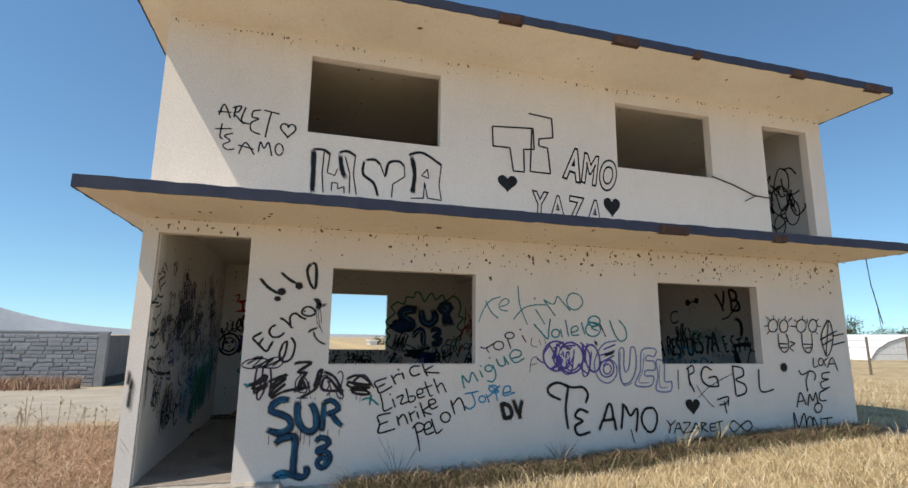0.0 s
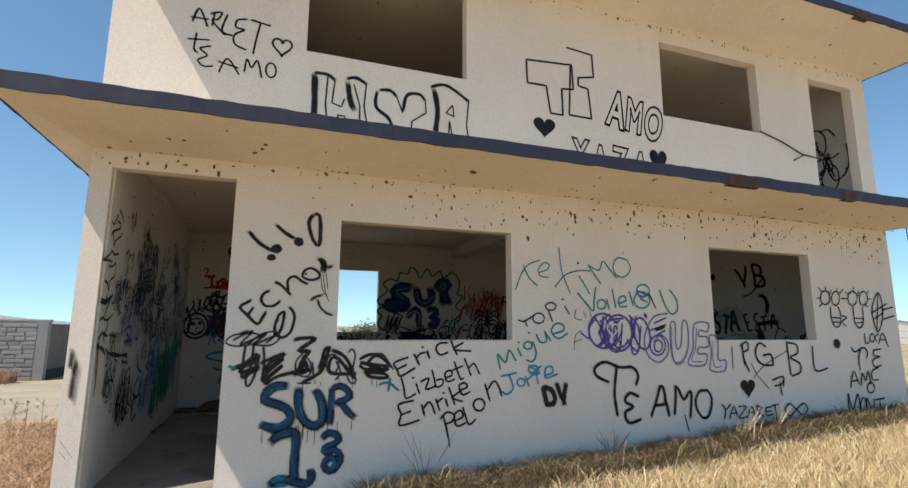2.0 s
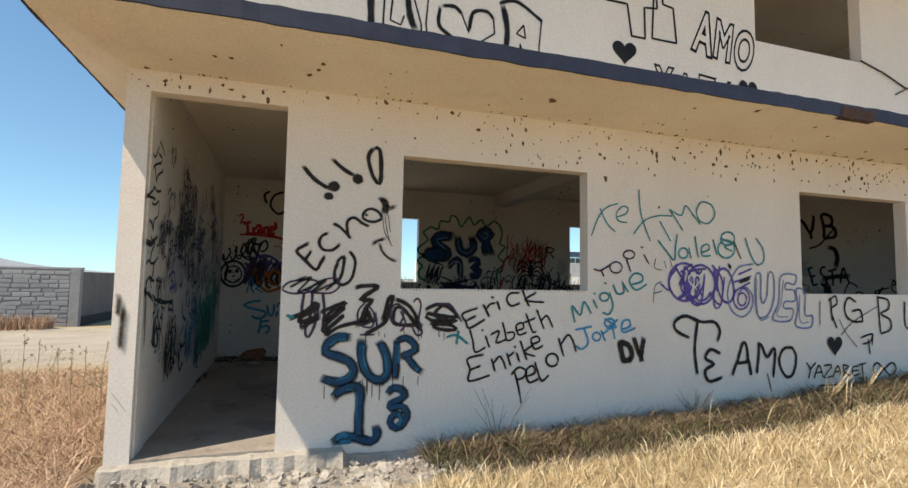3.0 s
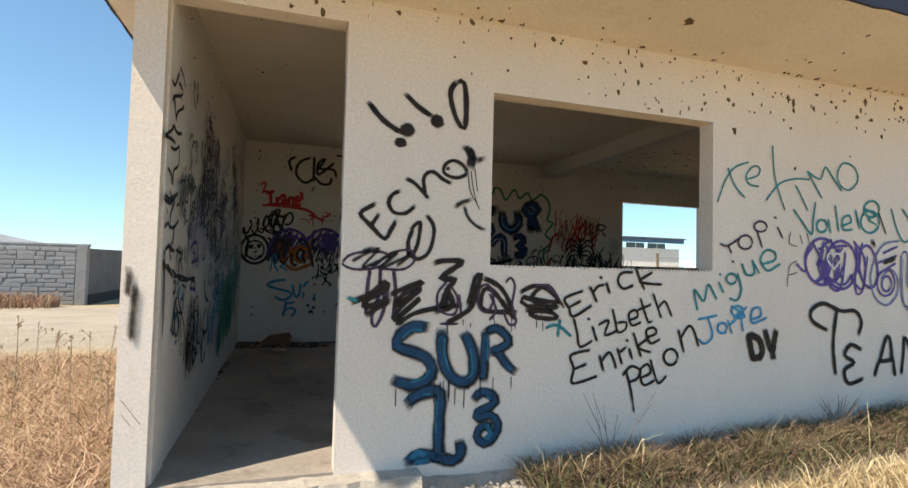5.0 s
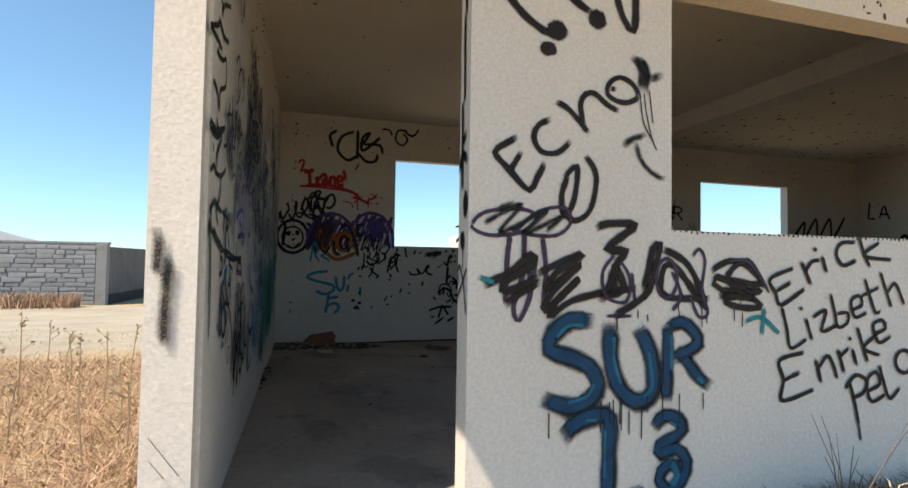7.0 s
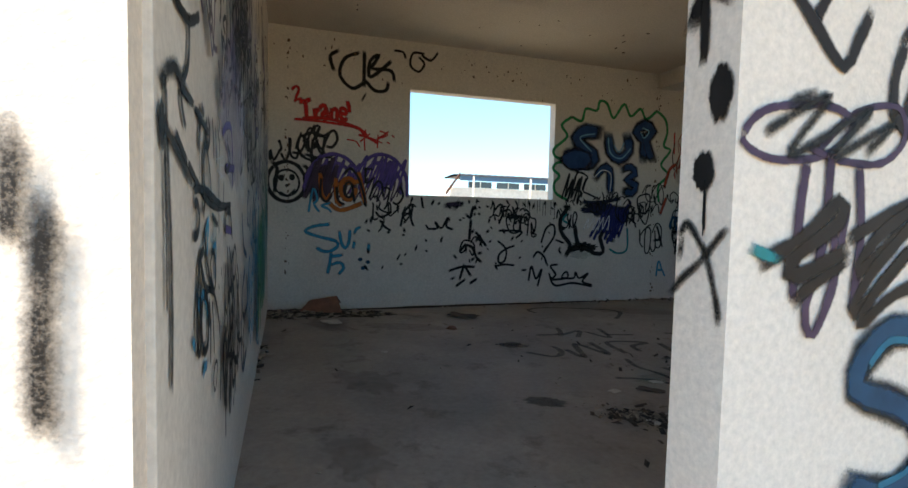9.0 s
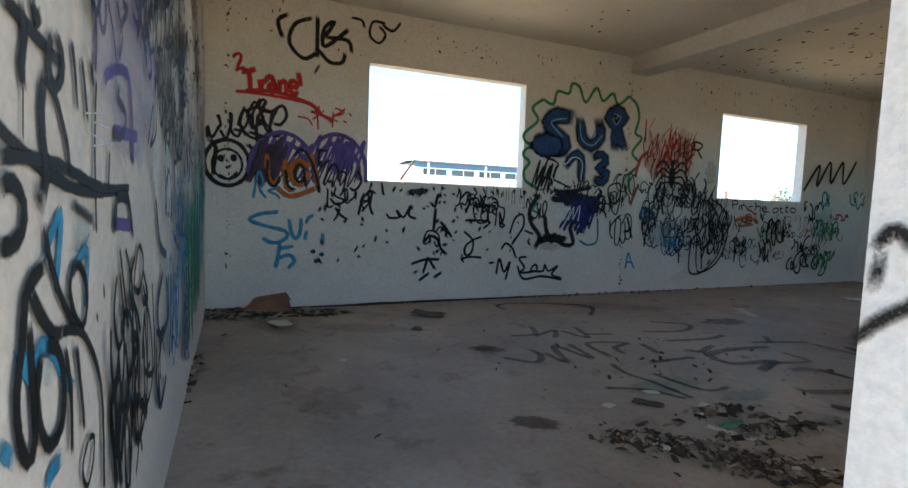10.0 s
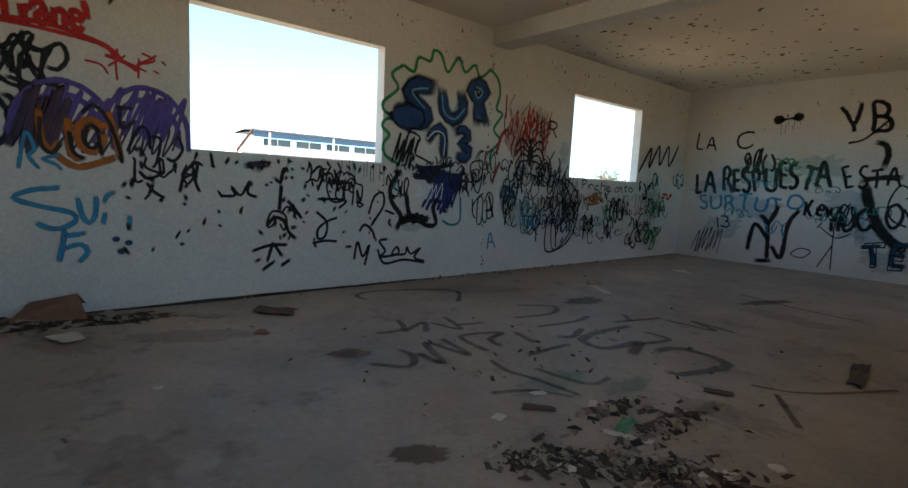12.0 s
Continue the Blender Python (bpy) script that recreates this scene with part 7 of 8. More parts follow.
# ---- faded paint on the floor ----
strokes(ground_slab, "grey", 0.07, [(1.269, 11.626), (1.27, 11.862), (1.603, 11.944), (2.35, 11.595), (2.036, 11.126)], [(0.716, 10.604), (0.985, 10.593), (1.111, 10.866)], [(0.93, 10.513), (1.254, 10.676), (1.09, 10.417)], [(1.298, 10.651), (1.401, 10.346), (1.53, 10.737)], [(1.438, 10.465), (1.746, 10.391)], label="faded dark paint scrawl on the floor")
strokes(ground_slab, "grey", 0.075, [(0.337, 10.052), (0.526, 9.857), (0.668, 10.003), (0.669, 10.205)], [(0.738, 10.073), (0.76, 9.784), (0.929, 10.202), (1.02, 9.811), (1.095, 10.235)], [(1.197, 9.788), (1.263, 10.187), (1.629, 10.096), (1.412, 10.009), (1.366, 9.806)], [(1.752, 10.08), (1.644, 9.733)], [(1.379, 9.586), (1.684, 9.594), (1.885, 9.585)], label="faded dark paint letters on the floor")
strokes(ground_slab, "grey", 0.08, [(2.071, 10.382), (2.513, 10.3), (2.79, 10.488), (2.471, 10.719)], [(2.023, 10.06), (2.511, 9.992), (2.794, 10.066)], [(1.964, 9.821), (2.039, 9.701), (2.361, 9.82)], [(2.772, 9.796), (3.403, 9.621)], [(2.748, 9.489), (2.725, 9.214), (2.384, 9.28)], [(3.337, 9.586), (3.378, 9.115), (3.537, 9.399), (3.474, 8.956)], [(3.176, 9.925), (2.948, 9.693)], label="faded dark paint letters on the floor")
strokes(ground_slab, "grey", 0.11, [(2.836, 9.626), (2.352, 9.665), (2.044, 9.591), (2.009, 9.378), (2.251, 9.328), (2.443, 9.314), (2.058, 9.162)], [(2.273, 9.119), (2.563, 9.036), (2.498, 8.654), (1.98, 8.751), (1.997, 8.84)], [(2.214, 9.488), (2.35, 9.441)], label="faded dark paint loops on the floor")
strokes(ground_slab, "grey", 0.06, [(1.085, 9.672), (1.028, 9.449), (1.076, 9.242), (1.103, 8.91)], [(1.218, 9.39), (1.298, 9.008), (1.54, 8.999)], [(0.672, 9.245), (0.906, 9.14), (1.06, 8.919)], [(5.52, 9.737), (5.272, 9.031), (5.193, 8.392)])
blob(ground_slab, "grey", *(3.304, 10.502), 0.30, 0.16, rough=0.35)
blob(ground_slab, "grey", *(5.294, 9.332), 0.5, 0.12, rough=0.35, tilt=-0.3)
for p, ru, rv in (((1.133, 9.149), 0.35, 0.14), ((1.487, 8.841), 0.28, 0.10), ((1.58, 8.387), 0.15, 0.06)):
    blob(ground_slab, "moss", *p, ru, rv, rough=0.35)
strokes(ground_slab, "grey", 0.05, [(2.197, 8.398), (2.366, 8.124), (2.976, 7.774)], [(2.184, 8.243), (1.726, 7.974)])
blob(ground_slab, "grey", *(0.335, 10.324), 0.12, 0.08, rough=0.35)
blob(ground_slab, "mud", -0.06, 8.935, 0.15, 0.10, name="mud_stain", label="brown dried mud stain on the floor", rough=0.2, tilt=-0.6)
blob(ground_slab, "mud", 0.33, 10.27, 0.17, 0.09, name="mud_stain", label="dark damp stain on the floor", rough=0.3, tilt=-0.5)
for u, v, a, b in ((-1.1, 9.6, 0.35, 0.2), (-1.3, 8.5, 0.3, 0.16), (-0.4, 11.2, 0.6, 0.18), (2.6, 11.5, 0.8, 0.25), (4.6, 8.9, 0.6, 0.25), (-1.2, 11.5, 0.5, 0.22), (1.6, 8.3, 0.35, 0.16), (-0.9, 7.7, 0.3, 0.2)):
    blob(ground_slab, "grime", u, v, a, b, name="grime_stain", label="faint dark grime on the floor", rough=0.3, tilt=u)

# ---- the ground ----
def ground_height(x, y):
    s = min(1, max(0, (x - 0.5) / 8.5))
    z = -0.15 + 0.36 * s * s * (3 - 2 * s)
    k = min(1, max(0, (y - 7) / 22))
    z -= 0.75 * k * k * (3 - 2 * k) * (1 if x < -2 else max(0, 1 - (x + 2) / 6) if x < 4 else 0)
    k = min(1, max(0, (4 - y) / 3.5))
    z += 0.10 * k
    z += 0.035 * noise.noise((x * 0.7, y * 0.7, 0)) + 0.015 * noise.noise((x * 2.3, y * 2.3, 4))
    if XL - 0.02 < x < XR + 0.02 and y > F - 0.08:
        z = -0.5
    return z


def steps(lo, hi, fine):
    out = [lo + fine * i for i in range(int((hi - lo) / fine) + 1)]
    d, a, b = fine * 1.5, out[0], out[-1]
    while b < 2500:
        a, b = a - d, b + d
        out = [a] + out + [b]
        d *= 1.35
    return out


def ground_mesh():
    xs, ys = steps(-14, 16, 0.25), steps(-2, 20, 0.25)
    verts = [(x, y, ground_height(x, y)) for y in ys for x in xs]
    w = len(xs)
    faces = [(j * w + i, j * w + i + 1, (j + 1) * w + i + 1, (j + 1) * w + i) for j in range(len(ys) - 1) for i in range(w - 1)]
    me = bpy.data.meshes.new("ground")
    me.from_pydata(verts, [], faces)
    me.materials.append(earth)
    for p in me.polygons:
        p.use_smooth = True
    return new("ground", me)


structure(ground_mesh(), "dry straw-coloured field with a pale dirt track", "ground")


def blades(name, material, count, place, tall, wide, lean, seed, label):
    """Bent, tapering blades, one mesh."""
    r = random.Random(seed)
    verts, faces = [], []
    for _ in range(count):
        spot = place(r)
        if spot is None:
            continue
        x, y, f = spot
        z = ground_height(x, y) - 0.01
        h = tall * r.uniform(0.4, 1.15) * f
        a, b = r.uniform(0, 6.283), r.uniform(0, 6.283)
        w = wide * r.uniform(0.6, 1.3)
        dx, dy = math.cos(a) * w, math.sin(a) * w
        lx, ly = math.cos(b) * lean * h * r.uniform(0.2, 1.3), math.sin(b) * lean * h * r.uniform(0.2, 1.3)
        k = len(verts)
        verts += [(x - dx, y - dy, z), (x + dx, y + dy, z), (x + lx * 0.4 + dx * 0.8, y + ly * 0.4 + dy * 0.8, z + h * 0.6), (x + lx * 0.4 - dx * 0.8, y + ly * 0.4 - dy * 0.8, z + h * 0.6), (x + lx, y + ly, z + h * r.uniform(0.75, 1.0))]
        faces += [(k, k + 1, k + 2, k + 3), (k + 3, k + 2, k + 4)]
    me = bpy.data.meshes.new(name)
    me.from_pydata(verts, [], faces)
    me.materials.append(material)
    return tagged(new(name, me), label=label, category="grass", kind="stuff")


def clump(x, y):
    return 0.5 + 0.5 * noise.noise((x * 1.3, y * 1.3, 9))


def in_front(r):
    x, y = r.uniform(-2.5, 13), 6.18 - 2.5 * r.random() ** 1.2
    if x < 0.4 and y > 6.1:
        return None
    if x < -0.2 and r.random() < 0.6:
        return None
    return x, y, 0.5 + clump(x, y)


def by_the_corner(r):
    x, y = r.uniform(9.3, 22), r.uniform(4, 18)
    return x, y, 0.5 + clump(x, y)


def left_field(r):
    y = 3.6 + 9.5 * r.random() ** 1.4
    x = -2.15 - (1 + 0.55 * y) * r.random()
    return x, y, 0.45 + 1.1 * clump(x, y)


def left_low(r):
    y = 8 + 11 * r.random()
    x = -2.2 - 0.7 * y * r.random()
    return (x, y, 0.6) if clump(x, y) > 0.45 else None


def wall_foot(r):
    x = r.uniform(0.5, 9.0)
    return (x, F - 0.06 - abs(r.gauss(0, 0.24)), 0.4 + clump(x * 2, 3)) if clump(x * 1.5, 7) > 0.3 else None


def boundary_foot(r):
    x = -10.3 - 14 * r.random()
    return x, 29.4 - abs(r.gauss(0, 0.5)), 1.0


blades("dry_grass", straw_blades, 30000, in_front, 0.16, 0.004, 1.0, 1, "matted pale yellow dry grass")
blades("dry_grass", straw_blades, 9000, by_the_corner, 0.22, 0.006, 0.9, 2, "matted pale yellow dry grass")
blades("dry_weeds", brown_blades, 64000, left_field, 0.19, 0.0034, 2.2, 3, "tangled brown dried weeds")
blades("dry_grass", straw_blades, 4500, left_field, 0.22, 0.003, 1.6, 4, "pale dry stalks among the weeds")
blades("dry_grass", straw_blades, 8000, left_low, 0.10, 0.005, 0.9, 5, "low dry grass along the track")
blades("wall_weeds", green_blades, 12000, wall_foot, 0.21, 0.004, 0.9, 6, "dark green and brown weeds at the wall's foot")
blades("wall_weeds", shaded_blades, 14000, wall_foot, 0.25, 0.0035, 1.6, 9, "tangled reddish-brown weeds at the wall's foot, darkened for canopy shade")
blades("dry_stalks", straw_blades, 260, wall_foot, 0.42, 0.004, 0.9, 7, "long pale stalks leaning from the wall's foot")
blades("verge_grass", brown_blades, 7000, boundary_foot, 0.7, 0.012, 0.5, 8, "tall dry grass at the boundary wall")


def limb(bm, a, b, ra, rb, sides=5):
    """A tapered round piece from a to b."""
    a, b = Vector(a), Vector(b)
    q = (b - a).to_track_quat("Z", "Y")
    rows = []
    for p, rad in ((a, ra), (b, rb)):
        rows.append([bm.verts.new(p + q @ Vector((rad * math.cos(6.2832 * i / sides), rad * math.sin(6.2832 * i / sides), 0))) for i in range(sides)])
    for i in range(sides):
        j = (i + 1) % sides
        bm.faces.new((rows[0][i], rows[0][j], rows[1][j], rows[1][i]))
    bm.faces.new(rows[1])
    return bm


# tall weeds with seed heads
def tall_weed(x, y, h, seed):
    r = random.Random(seed)
    root = new("tall_weed")
    z = ground_height(x, y)
    root.location = (x, y, z)
    stem, heads = bmesh.new(), bmesh.new()
    tip = Vector((r.uniform(-0.08, 0.08), r.uniform(-0.06, 0.06), h))
    mid = tip * 0.5 + Vector((r.uniform(-0.03, 0.03), 0, 0))
    limb(stem, (0, 0, -0.02), mid, 0.006, 0.005)
    limb(stem, mid, tip, 0.005, 0.003)
    for i in range(r.choice((3, 4, 5))):
        s = r.uniform(0.45, 0.95)
        p = tip * s
        e = p + Vector((r.uniform(-0.09, 0.09), r.uniform(-0.06, 0.06), r.uniform(0.04, 0.1)))
        limb(stem, p, e, 0.0035, 0.002, 4)
        for _ in range(4):
            bmesh.ops.create_icosphere(heads, subdivisions=1, radius=r.uniform(0.005, 0.011), matrix=Matrix.Translation(e + Vector((r.uniform(-0.015, 0.015), r.uniform(-0.015, 0.015), r.uniform(-0.02, 0.02)))))
    for _ in range(7):
        bmesh.ops.create_icosphere(heads, subdivisions=1, radius=r.uniform(0.005, 0.011), matrix=Matrix.Translation(tip + Vector((r.uniform(-0.012, 0.012), r.uniform(-0.012, 0.012), -r.uniform(-0.01, 0.12)))))
    part("stem", stem, weed_stem, root)
    tagged(part("seed_head", heads, weed_stem, root, "brown dried seed head"), kind="stuff")
    return tagged(root, label="tall brown dried weed with seed heads", category="weed", group="tall weeds in the field")


rr = random.Random(77)
for i in range(44):
    y = rr.uniform(8.4, 12.4)
    tall_weed(-2.5 - rr.random() * (y - 5.2) * 0.72, y, rr.uniform(0.45, 0.85), 800 + i)

# bare twigs and a bush at the foot of the wall
def twig_bush(x, y, h, n, seed, material, label):
    r = random.Random(seed)
    bm = bmesh.new()
    z = ground_height(x, y) - 0.02
    for _ in range(n):
        a = r.uniform(0, 6.283)
        m = Vector((x + 0.12 * h * math.cos(a) * 2, y + 0.05 * math.sin(a) - 0.06, z + h * r.uniform(0.4, 0.6)))
        e = m + Vector((0.15 * math.cos(a + r.uniform(-1, 1)), -0.03 + 0.04 * math.sin(a), h * r.uniform(0.25, 0.5)))
        limb(bm, (x + r.uniform(-0.03, 0.03), y, z), m, 0.004, 0.003, 4)
        limb(bm, m, e, 0.003, 0.0015, 4)
        limb(bm, m, m + (e - m) * 0.6 + Vector((0.05, 0, 0.02)), 0.0025, 0.001, 4)
    return tagged(mesh_object("twig_bush", bm, material), label=label, category="weed", group="twigs along the wall")


twig_bush(3.45, F - 0.13, 0.42, 14, 1, wood_post, "small bare brown twig bush against the wall")
twig_bush(5.4, F - 0.22, 0.5, 9, 2, straw_blades, "pale dry stalks bent against the wall")
twig_bush(6.0, F - 0.20, 0.45, 8, 3, straw_blades, "pale dry stalks bent against the wall")
twig_bush(1.2, F - 0.15, 0.6, 5, 4, wood_post, "thin bare twig against the wall")

# loose stones and broken concrete before the door
def stone(name, x, y, size, seed, material, label, z=None, category="stone", group=""):
    r = random.Random(seed)
    bm = bmesh.new()
    bmesh.ops.create_icosphere(bm, subdivisions=2, radius=1)
    sx, sy, sz = size * r.uniform(0.8, 1.4), size * r.uniform(0.7, 1.1), size * r.uniform(0.35, 0.6)
    for v in bm.verts:
        k = 1 + 0.55 * noise.noise(v.co * 1.3 + Vector((seed, 0, 0))) + 0.22 * noise.noise(v.co * 4 + Vector((0, seed, 0)))
        v.co = Vector((v.co.x * sx * k, v.co.y * sy * k, max(-0.3, v.co.z) * sz * k))
    ob = mesh_object(name, bm, material)
    ob.location = (x, y, (ground_height(x, y) if z is None else z) + sz * 0.22)
    ob.rotation_euler = (0, 0, r.uniform(0, 6))
    return tagged(ob, label=label, category=category, group=group)


for i in range(34):
    stone("concrete_lump", rr.uniform(-2.0, 0.6), F - 0.16 - abs(rr.gauss(0, 0.28)), rr.uniform(0.025, 0.09), 40 + i, footing_concrete, "broken grey concrete lump by the door sill", group="concrete lumps by the door")

def rubble_crumbs(n, seed):
    """Angular chips of concrete strewn over the earth, one mesh."""
    r = random.Random(seed)
    verts, faces = [], []
    for _ in range(n):
        x = r.uniform(-2.2, 0.9)
        y = F - 0.1 - abs(r.gauss(0, 0.26))
        s = 0.006 + 0.035 * r.random() ** 3
        z = ground_height(x, y) + s * 0.3
        q = Euler((r.uniform(0, 6.28), r.uniform(0, 6.28), r.uniform(0, 6.28))).to_matrix()
        k = len(verts)
        for p in ((-1, -0.7, -0.4), (1, -0.6, -0.5), (0.8, 0.7, -0.4), (-0.9, 0.6, -0.5), (-0.5, -0.3, 0.5), (0.6, 0.1, 0.6)):
            v = q @ Vector((p[0] * s, p[1] * s * r.uniform(0.6, 1.2), p[2] * s))
            verts.append((x + v.x, y + v.y, z + v.z))
        faces += [(k, k + 3, k + 2, k + 1), (k, k + 1, k + 5, k + 4), (k + 1, k + 2, k + 5), (k + 2, k + 3, k + 4, k + 5), (k + 3, k, k + 4)]
    me = bpy.data.meshes.new("rubble_crumbs")
    me.from_pydata(verts, [], faces)
    me.materials.append(footing_concrete)
    return tagged(new("rubble_crumbs", me), label="pale crumbs of broken concrete by the sill", category="rubble", kind="stuff")


rubble_crumbs(900, 6)

# ---- boundary wall of grey blocks ----
boundary = new("boundary_wall")
boundary.location = (-9.6, 30.0, -1.0)
tagged(boundary, label="long weathered grey block boundary wall with a corner pillar", category="wall", kind="structure")
part("core", box(-60, -0.4, 0.0, 0.2, -0.6, 2.70), mortar, boundary, "grey mortar behind the blocks")
part("coping", box(-60, 0.05, -0.02, 0.24, 2.702, 2.80, 0.02), block_stone, boundary, "flat grey coping")
part("pillar", box(-0.398, 0.0, -0.08, 0.28, -0.6, 2.70, 0.02), mortar, boundary, "grey concrete corner pillar")
for px_ in (-7.2, -14.0):
    part("pillar", box(px_ - 0.17, px_ + 0.17, -0.06, -0.001, -0.6, 2.70, 0.02), mortar, boundary, "grey concrete pillar")
# return wall with its shaded side put into the material
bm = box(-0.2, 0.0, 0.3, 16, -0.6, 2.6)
part("return_wall", bm, shade_block, boundary, "grey return wall, coloured darker as its shaded side")
part("base_band", box(-0.003, 0.03, 0.29, 16.01, -0.6, 0.55), tar, boundary, "black tarred base of the return wall")
# ---- hills ----
def hills():
    verts, faces = [], []
    n = 500
    for i in range(n + 1):
        a = radians(20 + 200 * i / n)
        d = 1500
        h = 8 + 6 * noise.noise((a * 5.2, 0, 3)) + 125 * math.exp(-((math.degrees(a) - 126) / 11) ** 2)
        x, y = d * math.cos(a), d * math.sin(a)
        verts += [(x, y, -20), (x * 1.05, y * 1.05, max(4, h)), (x * 1.6, y * 1.6, -20)]
    for i in range(n):
        k = i * 3
        faces += [(k, k + 3, k + 4, k + 1), (k + 1, k + 4, k + 5, k + 2)]
    me = bpy.data.meshes.new("backdrop_hills")
    me.from_pydata(verts, [], faces)
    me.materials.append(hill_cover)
    for p in me.polygons:
        p.use_smooth = True
    return new("backdrop_hills", me)


structure(hills(), "hills on the horizon, coloured grey-blue for haze", "hills")


# ---- trees ----
def tree(x, y, z, h, spread, seed, label):
    r = random.Random(seed)
    root = new("tree")
    root.location = (x, y, z)
    trunk = bmesh.new()
    top = Vector((r.uniform(-0.1, 0.1) * h, 0, h * 0.6))
    limb(trunk, (0, 0, -0.2), top * 0.5, h * 0.04, h * 0.03, 8)
    limb(trunk, top * 0.5, top, h * 0.03, h * 0.015, 8)
    verts, faces = [], []
    for i in range(16):
        p = top * r.uniform(0.45, 1.0)
        e = Vector((r.uniform(-1, 1) * spread, r.uniform(-1, 1) * spread, h * r.uniform(0.45, 1.0)))
        limb(trunk, p, e, h * 0.012, h * 0.004, 5)
        for _ in range(90):
            c = e + Vector((r.gauss(0, 1), r.gauss(0, 1), r.gauss(0, 0.7))) * spread * 0.22
            s = h * r.uniform(0.012, 0.03)
            u = Vector((r.uniform(-1, 1), r.uniform(-1, 1), r.uniform(-1, 1))).normalized() * s
            v = Vector((r.uniform(-1, 1), r.uniform(-1, 1), r.uniform(-1, 1))).normalized() * s
            k = len(verts)
            verts += [tuple(c - u), tuple(c + v * 0.6), tuple(c + u), tuple(c - v * 0.6)]
            faces.append((k, k + 1, k + 2, k + 3))
    part("trunk", trunk, bark, root)
    me = bpy.data.meshes.new("crown")
    me.from_pydata(verts, [], faces)
    me.materials.append(tree_leaves)
    crown = new("crown", me)
    crown.parent = root
    return tagged(root, label=label, category="tree", group="distant trees")


TREES = ((95.2, 70.0, -4.59, 7.0), (112.7, 75.0, -3.72, 8.0), (116.7, 80.0, -4.20, 8.0), (107.4, 70.0, -3.71, 7.0), (16.3, 100.0, -4.09, 6.0), (17.2, 100.0, -3.73, 5.0), (19.3, 100.0, -5.61, 8.0), (20.1, 100.0, -5.04, 7.0), (14.6, 100.0, -3.76, 5.0), (77.0, 60.0, 0.17, 5.0), (79.3, 60.0, 0.51, 5.0), (69.6, 60.0, -1.00, 5.0))
for i, (px, py, d, h) in enumerate(TREES):
    tree(px, py, d, h, h * 0.42, 900 + i, "dark green distant tree")


# ---- distant buildings ----
def far_house(x0, x1, y, z0, z1, label):
    root = new("house")
    root.location = (0, 0, 0)
    part("wall", box(x0, x1, y, y + 6, z0, z1, 0.05), far_white, root, "white painted wall")
    part("roof", box(x0 - 0.2, x1 + 0.2, y - 0.2, y + 6.2, z1 + 0.004, z1 + 0.25), far_white, root)
    w = (x1 - x0) / 3
    for i in range(2):
        part("window", box(x0 + w * (0.6 + i) , x0 + w * (1.1 + i), y - 0.03, y + 0.05, z0 + (z1 - z0) * 0.45, z0 + (z1 - z0) * 0.75), dark_glass, root, "dark window")
    return tagged(root, label=label, category="house")


(ax, az), (bx_, bz), (cx2, cz2) = (10.277, 3.017), (11.393, 4.413), (21.547, 4.414)
hall = new("school_hall")
tagged(hall, label="white hall with a blue eaves band and corrugated roof", category="building")
part("wall", box(ax + 0.4, cx2 + 14, 45, 48.5, -1.2, bz - 1.05), far_white, hall, "white rendered wall")
part("fascia", box(bx_, cx2 + 14.2, 44.55, 44.75, bz - 0.52, bz - 0.06), far_blue, hall, "blue eaves band")
bm = bmesh.new()
n = 90
rows = []
for i in range(n + 1):
    x = bx_ - 0.1 + (cx2 + 14.4 - bx_) * i / n
    up = 0.05 if i % 2 else 0.0
    rows.append([bm.verts.new(p) for p in ((x, 44.4, bz - 0.05 + up), (x, 46.5, bz + 0.06 + up), (x, 48.6, bz - 0.05 + up), (x, 48.6, bz - 0.15), (x, 44.4, bz - 0.15))])
for a, b in zip(rows, rows[1:]):
    for k in range(5):
        bm.faces.new((a[k], a[(k + 1) % 5], b[(k + 1) % 5], b[k]))
part("roof", bm, roof_sheet, hall, "dark corrugated roof sheets")
bm = bmesh.new()
vs = [bm.verts.new(p) for p in ((ax, 44.6, az - 0.3), (bx_, 44.6, bz - 0.1), (bx_, 44.9, bz - 0.1), (ax, 44.9, az - 0.3), (ax, 44.6, az - 0.05), (bx_, 44.6, bz + 0.1), (bx_, 44.9, bz + 0.1), (ax, 44.9, az - 0.05))]
for q in ((0, 1, 5, 4), (3, 2, 6, 7), (0, 3, 7, 4), (1, 2, 6, 5), (4, 5, 6, 7), (0, 1, 2, 3)):
    bm.faces.new([vs[i] for i in q])
part("barge_board", bm, rust, hall, "reddish sloping barge board")
for i in range(9):
    x = bx_ + 0.8 + 2.45 * i
    pane = part("window", box(x, x + 2.0, 44.9, 44.99, bz - 1.04, bz - 0.56), dark_glass, hall, "long strip window under the eaves")
    part("window_frame", box(x + 0.97, x + 1.03, 44.86, 44.9, bz - 1.04, bz - 0.56), far_white, pane)
for i in range(3):
    x = bx_ + 1.0 + 5.0 * i
    part("post", box(x, x + 0.12, 44.4, 44.52, -1.0, bz - 0.16), far_white, hall, "thin white eaves post")

(hx0, hz0), (hx1, hz1) = (9.525, -1.905), (13.19, 0.649)
far_house(hx0, hx1, 90, hz0 - 3, hz1 - 1.1, "small white flat-roofed house far off")
